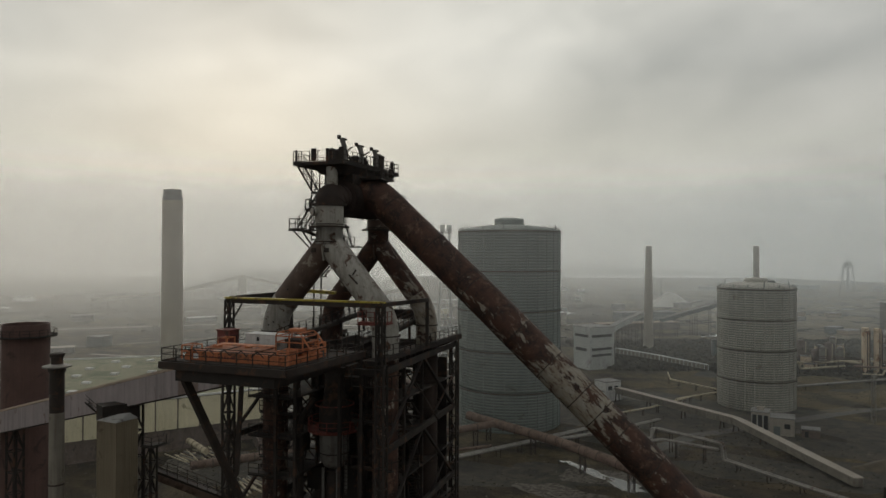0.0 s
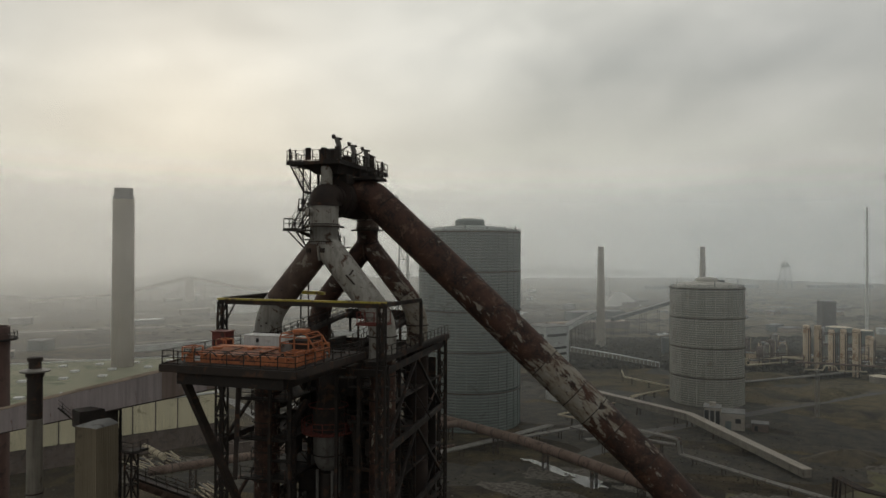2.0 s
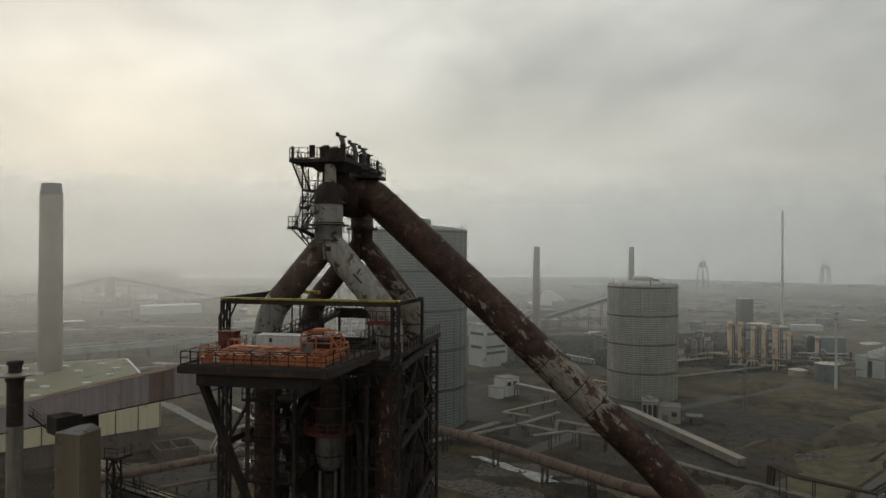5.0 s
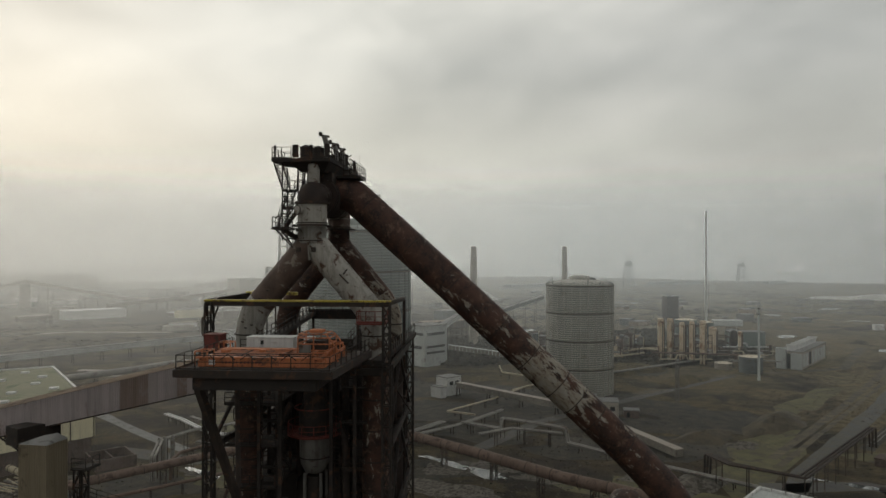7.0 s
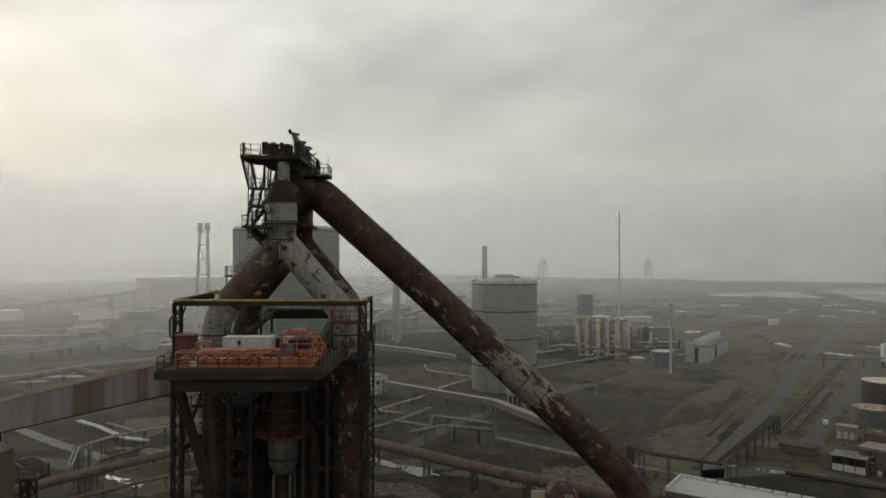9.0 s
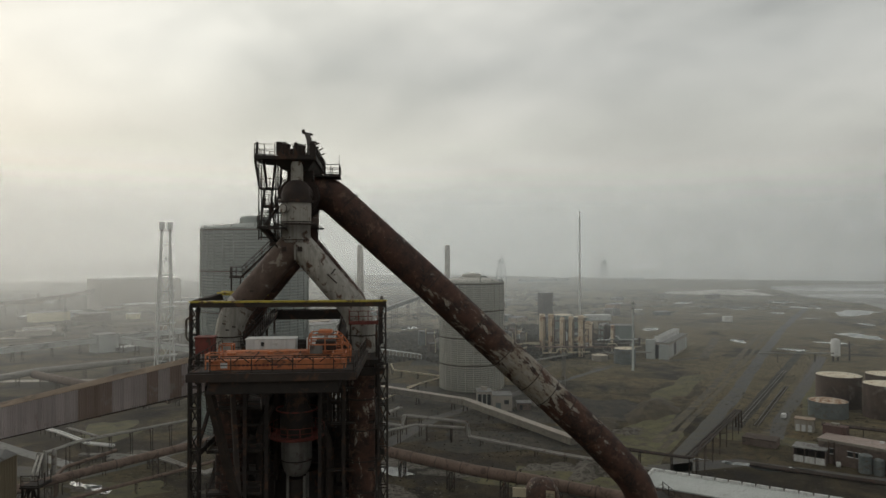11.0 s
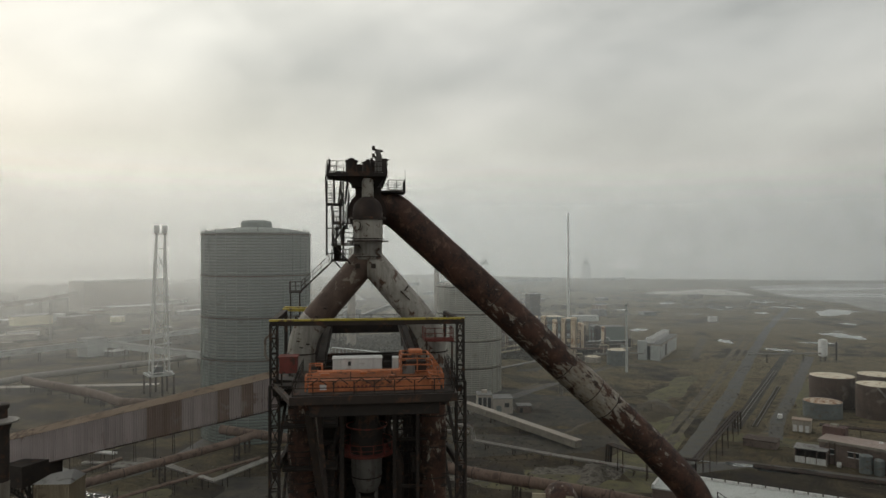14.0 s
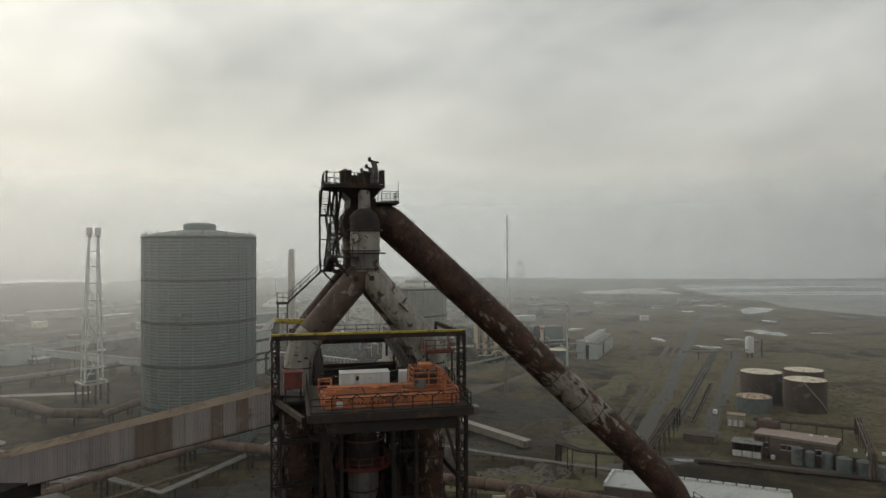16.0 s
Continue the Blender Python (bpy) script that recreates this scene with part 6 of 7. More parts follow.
# ---- pipe runs ----
def pipe_run(points, r, mat, label, step=14.0, flange=0.0, lanes=1, leg="dark", wide=1.6, name="pipe_run"):
    """Pipes on trestles along a polyline of their axis."""
    t = thing(name, label, "pipe")
    pts = [Vector(p) for p in points]
    for lane in range(lanes):
        off = []
        for k, p in enumerate(pts):
            d = (pts[min(k + 1, len(pts) - 1)] - pts[max(k - 1, 0)])
            side = Vector((d.y, -d.x, 0))
            side = side.normalized() if side.length > 0.01 else Vector((1, 0, 0))
            off.append(p + side * (lane - (lanes - 1) / 2) * r * 3.0)
        pipe("pipe", t, off, r, mat, curve=r * 2.0, segments=16 if r > 0.5 else 10)
    for p, q in zip(pts, pts[1:]):
        length = (q - p).length
        if abs((q - p).normalized().z) > 0.7:
            continue
        n = max(1, round(length / step))
        d = (q - p).normalized()
        side = Vector((d.y, -d.x, 0)).normalized()
        for k in range(n):
            a = p.lerp(q, (k + 0.5) / n)
            if a.z - r > 1.0:
                if a.z > 4 and r > 0.8:
                    lattice("trestle", t, (a.x, a.y, 0), (a.x, a.y, a.z - r), wide, 2.6, leg, 0.24)
                else:
                    for s in (-1, 1):
                        bar("leg", t, (*(a + side * s * r * lanes).xy, 0), (*(a + side * s * r * lanes).xy, a.z - r), 0.22, 0.22, leg)
                    bar("cross_head", t, (*(a - side * (r * lanes + 0.4)).xy, a.z - r), (*(a + side * (r * lanes + 0.4)).xy, a.z - r), 0.22, 0.25, leg)
        if flange:
            m = max(1, round(length / flange))
            for k in range(m):
                collar("flange", t, p.lerp(q, (k + 0.5) / m), d, r + 0.3, 0.35, "tank")
    return t


pipe_run([(-70, 205, 6.5), (-27, 227.5, 6.5), (8, 244.5, 6.5), (23, 252, 7)], 1.25, "pipe_brown", "big dusty brown gas main on lattice trestles", 26, 12, name="gas_main")
pipe_run([(14, 265, 7), (41, 228, 7), (52.5, 207, 7), (60.5, 190.5, 7), (68.5, 175, 7), (78, 161, 7), (85, 148.5, 7), (100, 122, 7)], 1.6, "pipe_brown", "big rust-brown gas main with flange rings on trestles", 22, 8, name="gas_main")
pipe_run([(-51, 425, 5), (-20.8, 367, 5), (-13, 343, 5), (4, 330, 5)], 2.0, "pipe_brown", "wide brown ribbed gas main on short legs", 16, 6, name="gas_main")
pipe_run([(4, 330, 4), (22, 349, 4.5), (40, 340, 4.5)], 1.6, "pipe_brown", "brown gas main bending towards the gasholder", 14, 6, name="gas_main")
pipe_run([(-130, 370, 6), (-65.7, 413, 6), (-50, 428, 6), (10, 447, 6), (60, 474, 6)], 1.7, "pipe_grey", "long grey gas main crossing the plain", 16, 0, name="gas_main")
pipe_run([(-22, 250, 3.2), (-7, 243, 3.2), (2.6, 221, 3.2), (34, 242.5, 3.2), (60, 262, 3.2)], 0.35, "pipe_grey", "pair of pale lagged pipes on low legs", 9, 0, 3)
pipe_run([(-30, 262, 2.5), (-6, 246, 2.5)], 0.4, "pipe_grey", "pale lagged pipes on low legs", 9, 0, 2)
pipe_run([(124.6, 366, 6), (124.6, 362.4, 3), (139.9, 331.4, 3), (110.1, 313.4, 3)], 0.38, "pipe_yellow", "faded yellow gas pipe zigzagging over the yard", 12)
pipe_run([(76, 270, 3), (67, 279.5, 3), (93.7, 296.6, 3), (121.8, 321, 3)], 0.38, "pipe_yellow", "faded yellow pipe loop beside the yard road", 10)
pipe_run([(38, 243, 3), (66, 257, 3), (90, 275, 3)], 0.4, "pipe_grey", "pale pipe crossing beneath the gas main", 10, 0, 2)
pipe_run([(66, 256, 4), (76, 242, 4), (77, 243.5, 7.2), (78.2, 244.6, 7.2), (93.5, 224.4, 7.2), (93.9, 223.8, 2.2), (108, 194, 2.2), (128, 158, 2.2)], 0.42, "pipe_grey", "grey service pipes stepping down beside the yard", 11, 0, 2)
pipe_run([(64, 232, 5.5), (78, 236, 5.5), (92, 224, 5.5)], 0.35, "pipe_grey", "thin grey service pipes on a rack", 10, 0, 2)
pipe_run([(118.5, 181, 1), (118.5, 180.5, 8), (118, 170, 8), (128.3, 154.3, 8), (194, 191, 8), (194.6, 191.3, 1)], 0.34, "dark", "dark pipes on a tall steel pipe bridge", 11, 0, 3, wide=2.0, name="pipe_bridge")
pipe_run([(222, 405, 4), (236, 398, 7), (244, 392, 6.5)], 0.5, "pipe_yellow", "buff looping pipes beside the vessels", 10, 0, 2)
pipe_run([(170, 372, 4), (196, 384, 4), (200, 385, 8), (206, 388, 8), (207, 388.5, 4), (238, 398, 4)], 0.6, "pipe_yellow", "buff gas pipe with expansion loops", 12)
pipe_run([(266, 356, 4), (290, 348, 4), (296, 340, 4)], 0.5, "pipe_grey", "white pipe beside the cooler house", 10)
pipe_run([(180, 345, 2.5), (262, 372, 2.5)], 0.45, "pipe_grey", "long low pipe in front of the vessels", 14, 0, 2)
pipe_run([(209, 167.3, 6), (217.9, 152.3, 6), (225, 136.8, 6)], 0.3, "dark", "dark pipes on a rack behind the workshop", 7, 0, 4)
pipe_run([(237.5, 142, 1), (237.2, 141.7, 8), (189, 115.1, 8), (186, 113.5, 1)], 0.3, "tank", "rusty pipe bridge stepping over the workshop yard", 9, 0, 3, wide=1.8, name="pipe_bridge")
pipe_run([(160, 158.5, 0.5), (176, 133, 0.5), (189, 113, 0.5)], 0.35, "dark", "dark pipes laid along the service road", 12, 0, 3)
pipe_run([(344, 300, 5.5), (386, 279, 5.5)], 0.5, "pipe_grey", "pipe on posts leading to the white vessel", 20)


pipe_run([(-41, 226, 0.8), (-41, 226.3, 8), (-40.5, 245.5, 8), (-31, 256.5, 8), (-11.3, 264.5, 8), (8, 272, 8)], 0.36, "pipe_grey", "silver lagged pipes on a steel rack", 8, 0, 2)
pipe_run([(-44, 310, 2.6), (-37, 297.6, 2.6), (-27.4, 275.4, 2.6), (-20, 268, 2.6)], 0.4, "white", "pair of pale pipes on low posts", 8, 0, 2)
pipe_run([(-34, 304, 2.2), (-24, 285, 2.2), (4, 294, 2.2)], 0.3, "pipe_grey", "thin pale pipes round the grass plot", 8, 0, 2)
pipe_run([(-36, 226, 0.8), (-36, 226, 6.5), (-34, 234, 6.5), (-20, 246, 6.5)], 0.55, "pipe_brown", "brown pipe rising in an elbow", 8)
pipe_run([(-52, 205, 3.5), (-20, 219, 3.5), (20, 236, 3.5)], 0.5, "pipe_brown", "brown pipe low over the yard", 8)
pipe_run([(165, 385, 5), (214, 404, 5), (250, 410, 5), (300, 405, 5)], 0.7, "pipe_yellow", "buff gas pipe behind the vessels", 11)
pipe_run([(232, 380, 7), (262, 364, 7), (282, 352, 7)], 0.4, "pipe_brown", "rusty pipes before the vessels", 9, 0, 3)


def plant_unit(x, y, w, h, mat, turn, label, vessel):
    """A small piece of process plant: plinth, casing or vessel, frame and pipe."""
    t = thing("plant_unit", label, "plant", pose(x, y, 0, 0, 0, turn), group="plant units")
    block("plinth", t, -w / 2, -w / 2, 0, w / 2, w / 2, 0.6, "concrete")
    if vessel:
        part("vessel", lathe([(w * 0.34, 0.6), (w * 0.36, h * 0.85), (w * 0.25, h * 0.96), (w * 0.06, h)], 16), mat, t, smooth=True)
    else:
        block("casing", t, -w * 0.42, -w * 0.36, 0.6, w * 0.42, w * 0.36, h * 0.8, mat)
        block("roof", t, -w * 0.45, -w * 0.4, h * 0.8, w * 0.45, w * 0.4, h * 0.84, "felt")
    for a in (-1, 1):
        for b in (-1, 1):
            bar("post", t, (a * w * 0.48, b * w * 0.48, 0.6), (a * w * 0.48, b * w * 0.48, h * 0.9), 0.25, 0.25, "tank")
        bar("beam", t, (a * w * 0.48, -w * 0.48, h * 0.9), (a * w * 0.48, w * 0.48, h * 0.9), 0.25, 0.3, "tank")
        bar("beam", t, (-w * 0.48, a * w * 0.48, h * 0.9), (w * 0.48, a * w * 0.48, h * 0.9), 0.25, 0.3, "tank")
    rod("pipe", t, (w * 0.3, -w * 0.5, 0.6), (w * 0.3, -w * 0.5, h * 0.95), 0.22, "pipe_yellow")
    return t


rng = random.Random(14)
for k in range(34):
    x, y = rng.uniform(170, 345), rng.uniform(0, 1)
    y = 392 + (x - 170) * 0.12 + y * 70
    mat = ("tank", "dark", "holder_edge", "brick", "column", "pipe_grey")[k % 6]
    label = {"tank": "rust-brown process unit in a steel frame", "dark": "dark sooty process unit in a steel frame", "holder_edge": "green-grey process unit in a steel frame",
             "brick": "dark brick plant room with a steel frame", "column": "small buff vessel in a steel frame", "pipe_grey": "grey process unit in a steel frame"}[mat]
    plant_unit(x, y, rng.uniform(4, 9), rng.uniform(5, 15), mat, rng.uniform(-35, -10), label, k % 2)


for k in range(30):
    x = rng.uniform(228, 345)
    y = 352 + (345 - x) * 0.28 + rng.uniform(0, 58)
    mat = ("pipe_grey", "tank", "column", "cladding", "holder", "dark")[k % 6]
    label = {"tank": "rust-brown pump unit in a steel frame", "dark": "sooty pump unit in a steel frame", "holder": "green-grey pump unit in a steel frame",
             "cladding": "pale switch room in a steel frame", "column": "small buff drum in a steel frame", "pipe_grey": "grey drum in a steel frame"}[mat]
    plant_unit(x, y, rng.uniform(2.5, 6), rng.uniform(2.5, 9), mat, rng.uniform(-35, -10), label, k % 2)
for k in range(7):
    x, y = 232 + 15 * k, 372 + (k * 37 % 11) * 4
    pipe_run([(x, y, 4), (x + 9, y - 3, 4), (x + 10, y - 3.3, 6.5), (x + 15, y - 5, 6.5), (x + 16, y - 5.3, 4), (x + 30, y - 10, 4)], 0.3, ("pipe_yellow", "pipe_grey", "white")[k % 3], "looped process pipes on low posts", 8, 0, 2)


def stub_trestle(x, y, h, turn):
    t = thing("pylon", "lattice steel pylon with lamps above the yard", "mast", pose(x, y, 0, 0, 0, turn))
    lattice("frame", t, (0, 0, 0), (0, 0, h), 1.2, 2.5, "pipe_grey", 0.14)
    block("lamp_head", t, -1.2, -0.3, h, 1.2, 0.3, h + 0.8, "pipe_grey")
    return t


for x, y, h in ((178, 279, 19), (-178, 720, 40), (-90, 900, 40), (300, 900, 38), (470, 1000, 42), (640, 1080, 36), (-40, 640, 30)):
    stub_trestle(x, y, h, 20)


# ---- right-hand yard ----
def white_vessel():
    t = thing("gas_bottle", "upright white pressure vessel on short legs", "vessel", pose(389.8, 280.3, 0))
    part("shell", lathe([(0.5, 2.6), (2.6, 3.6), (2.7, 5), (2.7, 12.6), (2.2, 13.8), (0.4, 14.4)], 24), "white", t, smooth=True)
    for a in range(4):
        rod("leg", t, (2 * math.cos(a * 1.57), 2 * math.sin(a * 1.57), 0), (2 * math.cos(a * 1.57), 2 * math.sin(a * 1.57), 4), 0.25, "dark")
    bar("mast", t, (11, -2, 0), (11, -2, 12), 0.8, 0.8, "sooty")
    return t


white_vessel()


def brick_works():
    t = thing("workshop", "long grimy brick workshop with a dull brown roof", "building", pose(184.0, 151.5, 0, 0, 0, -73))
    block("walls", t, 0, 0, 0, 25, 9.5, 7.4, "brick")
    block("roof", t, -0.3, -0.3, 7.4, 25.3, 9.8, 7.75, "brown_sheet")
    block("fascia", t, -0.35, -0.4, 6.9, 25.35, -0.25, 7.8, "weathered", "pale weathered fascia board")
    for k, x in enumerate((3.0, 8.6, 10.8, 12.9, 19.5)):
        w = block("window", t, x, -0.06, 3.4, x + 1.5, 0.1, 5.0, "white" if k == 3 else "slot", bevel=0)
        block("window_frame", w, x - 0.15, -0.14, 3.2, x + 1.65, -0.05, 3.42, "white", bevel=0)
        block("window_frame", w, x - 0.15, -0.14, 4.98, x + 1.65, -0.05, 5.15, "white", bevel=0)
    block("annexe", t, 25.0, 1.0, 0, 41.0, 14.0, 4.0, "brick")
    block("annexe_roof", t, 24.9, 0.8, 4.0, 41.2, 14.2, 4.3, "grass", "flat roof grown over with grass")
    for x, y, r, h in ((14.2, -2.4, 1.9, 5.4), (17.8, -2.2, 1.5, 4.6), (23.0, -2.0, 1.7, 5.0), (28.0, -3.0, 2.3, 4.6), (33.5, -2.6, 2.3, 4.4), (38.0, -2.4, 1.6, 3.6)):
        part("drum_tank", lathe([(r, 0), (r, h), (r * 0.6, h + 0.35), (0.2, h + 0.45)], 20), "holder_edge", t, "dark grey drum tank", True).location = (x, y, 0)
    block("roof_house", t, -1.5, 9.0, 6.0, 5.5, 13.0, 10.2, "stack_red", "dark red roof house")
    block("roof_house_top", t, 0.6, 10.0, 10.2, 3.0, 12.0, 10.9, "weathered")
    for x, y in ((16, 6.5), (20.5, 7.4), (29, 8), (33, 5), (37, 9)):
        block("roof_vent", t, x, y, 4.0, x + 1.0, y + 1.0, 8.3 if x < 25 else 5.2, "white")
    for x in (3.2, 4.8):
        rod("wall_pipe", t, (x, -0.3, 0), (x, -0.3, 7.2), 0.22, "tank")
    rod("sphere_tank", t, (6.4, -1.6, 0), (6.4, -1.6, 1.4), 0.7, "white")
    return t


brick_works()


def open_bay_hut():
    t = thing("bay_shelter", "flat-roofed brick shelter with white-panelled open bays", "shed", pose(176.8, 155.6, 0, 0, 0, -64))
    block("floor", t, 0, 0, 0, 9.6, 7, 0.2, "concrete")
    block("rear_wall", t, 0, 6.7, 0.2, 9.6, 7, 4.6, "brick")
    block("roof", t, -0.2, -0.2, 4.6, 9.8, 7.2, 4.95, "felt")
    for x in (0, 3.2, 6.4, 9.3):
        block("pier", t, x, 0, 0.2, x + 0.3, 7, 4.6, "brick")
    for x in (0.3, 3.5, 6.7):
        block("panel", t, x, 0.02, 0.2, x + 2.9 if x < 6 else 9.3, 0.12, 2.2, "white")
    return t


open_bay_hut()


def kiosk():
    t = thing("kiosk", "small beige hut with white doors beside the tanks", "shed", pose(213, 181, 0, 0, 0, -60))
    block("walls", t, 0, 0, 0, 6.5, 4.5, 4.4, "concrete")
    block("roof", t, -0.3, -0.3, 4.4, 6.8, 4.8, 4.75, "ochre_roof")
    for x in (0.4, 2.4, 4.6):
        block("door", t, x, -0.06, 0.05, x + 1.3, 0.02, 2.6, "white", bevel=0.01)
    return t


kiosk()
wall_block("bund", "low open-topped brick bund with a pale coping", "wall", pose(179, 177, 0, 0, 0, -64), 11, 7, 2.4, "brick", "tank")
wall_block("substation", "flat white-roofed substation with a parapet", "building", pose(99.5, 143.5, 0, 0, 0, -58.5), 46, 13, 7.6, "brick", "cladding")


def parapet():
    t = thing("roof_coping", "pale broken coping along the substation roof", "coping", pose(99.5, 143.5, 7.95, 0, 0, -58.5))
    for k in range(14):
        block("coping_stone", t, k * 3.3, 12.4, 0, k * 3.3 + 2.9, 13.0, 0.7, "white")
    for k in range(4):
        block("coping_stone", t, -0.1, k * 3.2, 0, 0.5, k * 3.2 + 2.8, 0.7, "white")
    return t


parapet()


def van():
    t = thing("parked_van", "small white van parked on the yard road", "vehicle", pose(227.4, 196.3, 0, 0, 0, 32))
    bm = bmesh.new()
    add_box(bm, Matrix.Translation((0, 0, 0.75)) @ Matrix.Diagonal((4.6, 1.9, 0.9, 1)), 0.18)
    add_box(bm, Matrix.Translation((-0.5, 0, 1.5)) @ Matrix.Diagonal((3.2, 1.75, 0.9, 1)), 0.22)
    part("body", bm, "white", t)
    block("windscreen", t, 0.95, -0.75, 1.25, 1.18, 0.75, 1.8, "slot", bevel=0.02)
    for x in (-1.5, 1.5):
        for y in (-0.85, 0.85):
            w = part("wheel", lathe([(0.34, -0.12), (0.34, 0.12)], 16), "slot", t)
            w.matrix_basis = pose(x, y, 0.34, 90, 0, 0)
    return t


van()


def rail_track(p, q, reach=1.7, gap=1.5, name="rail_track"):
    t = thing(name, "disused railway siding with weathered sleepers", "railway")
    p, q = Vector((*p, 0)), Vector((*q, 0))
    d = (q - p).normalized()
    s = Vector((d.y, -d.x, 0)) * 0.72
    for o in (s, -s):
        bar("rail", t, p + o + Vector((0, 0, 0.3)), q + o + Vector((0, 0, 0.3)), 0.16, 0.2, "pipe_grey")
    n = round((q - p).length / gap)
    for k in range(n):
        c = p.lerp(q, k / n)
        bar("sleeper", t, c - s * reach + Vector((0, 0, 0.1)), c + s * reach + Vector((0, 0, 0.1)), 0.3 if gap < 2 else 0.5, 0.2, "rubble")
    return t


rail_track((198, 195.5), (330, 271.5), 2.9, 5.0)
rail_track((206, 192.6), (290, 241))


def strip(name, points, width, z, mat, label, category="road"):
    """A worn lane along a polyline, uneven at its edges."""
    rng = random.Random(len(points) * 7 + int(points[0][0]))
    left, right = [], []
    dense = []
    for p, q in zip(points, points[1:]):
        n = max(1, round((Vector(q) - Vector(p)).length / 12))
        dense += [Vector(p).lerp(Vector(q), k / n) for k in range(n)]
    dense.append(Vector(points[-1]))
    bm, prev = bmesh.new(), None
    for k, p in enumerate(dense):
        d = (dense[min(k + 1, len(dense) - 1)] - dense[max(k - 1, 0)]).normalized()
        s = Vector((d.y, -d.x))
        a, b = p + s * width / 2 * rng.uniform(0.85, 1.15), p - s * width / 2 * rng.uniform(0.85, 1.15)
        pair = (bm.verts.new((a.x, a.y, z)), bm.verts.new((b.x, b.y, z)))
        if prev:
            bm.faces.new((prev[0], pair[0], pair[1], prev[1]))
        prev = pair
    bmesh.ops.recalc_face_normals(bm, faces=bm.faces)
    if sum(f.normal.z for f in bm.faces) < 0:
        bmesh.ops.reverse_faces(bm, faces=bm.faces)
    return tagged(link_mesh(name, bm, mat), label, category, kind="structure")


strip("road", [(120, 150), (151, 178), (247, 237), (347, 303), (520, 415), (760, 560)], 6.5, 0.05, "asphalt", "worn grey haul road running to the shore")
strip("road", [(196, 176), (224, 195), (290, 232), (400, 296)], 5.5, 0.054, "asphalt", "narrow grey yard road beside the sidings")
strip("road", [(190, 180), (206, 186), (300, 241), (430, 316)], 3, 0.046, "track", "ochre dirt strip beside the sidings")
strip("trackbed", [(192, 192), (206, 200), (330, 272), (420, 324)], 5, 0.044, "coal", "black cinder bed under the sidings", "trackbed")
strip("road", [(150, 186), (236, 240), (330, 300), (470, 392)], 2.2, 0.047, "track", "ochre gravel edge of the haul road")
strip("road", [(153, 193), (238, 246), (330, 306), (470, 400)], 3.5, 0.042, "track", "ochre grass verge along the haul road")
strip("road", [(130, 170), (160, 162), (185, 125), (215, 90)], 8, 0.05, "asphalt", "muddy service road behind the substation")
strip("road", [(60, 230), (100, 262), (180, 300), (250, 330)], 6, 0.04, "asphalt", "dark yard road")
strip("road", [(-60, 270), (-30, 246), (0, 262), (30, 300)], 9, 0.05, "asphalt", "dark yard road beside the cast house")
strip("road", [(-400, 600), (-150, 700), (100, 760), (400, 800)], 10, 0.06, "track", "pale track across the plain")
strip("road", [(-300, 480), (-100, 600), (120, 720)], 7, 0.05, "track", "pale track across the plain")
strip("road", [(170, 300), (240, 330), (330, 330), (420, 400)], 6, 0.045, "track", "faint dirt track")


strip("road", [(-95, 352), (-73.7, 332.9), (-47.6, 283.6), (-32.5, 258.5)], 5, 0.055, "felt", "grey concrete yard road past the cast house")


# ---- puddles, ponds, shore ----

def blob(x, y, a, b, turn, seed, n=22):
    rng, pts = random.Random(seed), []
    for k in range(n):
        t = 2 * math.pi * k / n
        f = 1 + 0.28 * math.sin(2 * t + seed) + 0.2 * math.sin(5 * t + seed * 2) + rng.uniform(-0.14, 0.14)
        u, v = a * f * math.cos(t), b * f * math.sin(t)
        pts.append((x + u * math.cos(turn) - v * math.sin(turn), y + u * math.sin(turn) + v * math.cos(turn)))
    return pts


def patch(name, pts, z, mat, label, category, group=""):
    """A thin flat patch: a rounded one is fanned out from its middle."""
    bm = bmesh.new()
    ring = [bm.verts.new((x, y, z)) for x, y in pts]
    if len(pts) == 22:
        mid = bm.verts.new((sum(p[0] for p in pts) / 22, sum(p[1] for p in pts) / 22, z))
        for k in range(22):
            bm.faces.new((ring[k], ring[(k + 1) % 22], mid))
    else:
        bmesh.ops.triangulate(bm, faces=[bm.faces.new(ring)])
    bm.normal_update()
    if sum(f.normal.z for f in bm.faces) < 0:
        bmesh.ops.reverse_faces(bm, faces=bm.faces)
    return tagged(link_mesh(name, bm, mat), label, category, group, "structure")


for k, (x, y, a, b) in enumerate(((50, 218, 6, 2.5), (57, 206, 8, 3), (158, 162, 6, 1.6), (164, 151, 8, 1.8), (150, 172, 4, 1), (46, 226, 5, 2), (-26, 231, 6, 2.2), (-31, 238, 3, 1.2), (171, 148, 5, 1.2))):
    patch("water_puddle", blob(x, y, a, b, -0.9, k + 3), 0.074 + 0.001 * k, "water", "shallow puddle on the yard", "puddle", "puddles")
for k, (x, y, a, b) in enumerate(((-52, 222, 30, 16), (95, 290, 45, 24), (150, 240, 40, 18), (80, 340, 40, 22), (190, 400, 50, 40), (45, 320, 30, 20), (250, 450, 70, 40), (30, 215, 26, 14), (120, 215, 34, 18), (135, 300, 40, 22), (170, 255, 26, 20), (70, 255, 24, 12))):
    patch("coal_yard", blob(x, y, a, b, -0.5, k + 131), 0.010 + 0.0015 * k, "coal", "black coal-dusted yard ground", "ground", "coal yards")
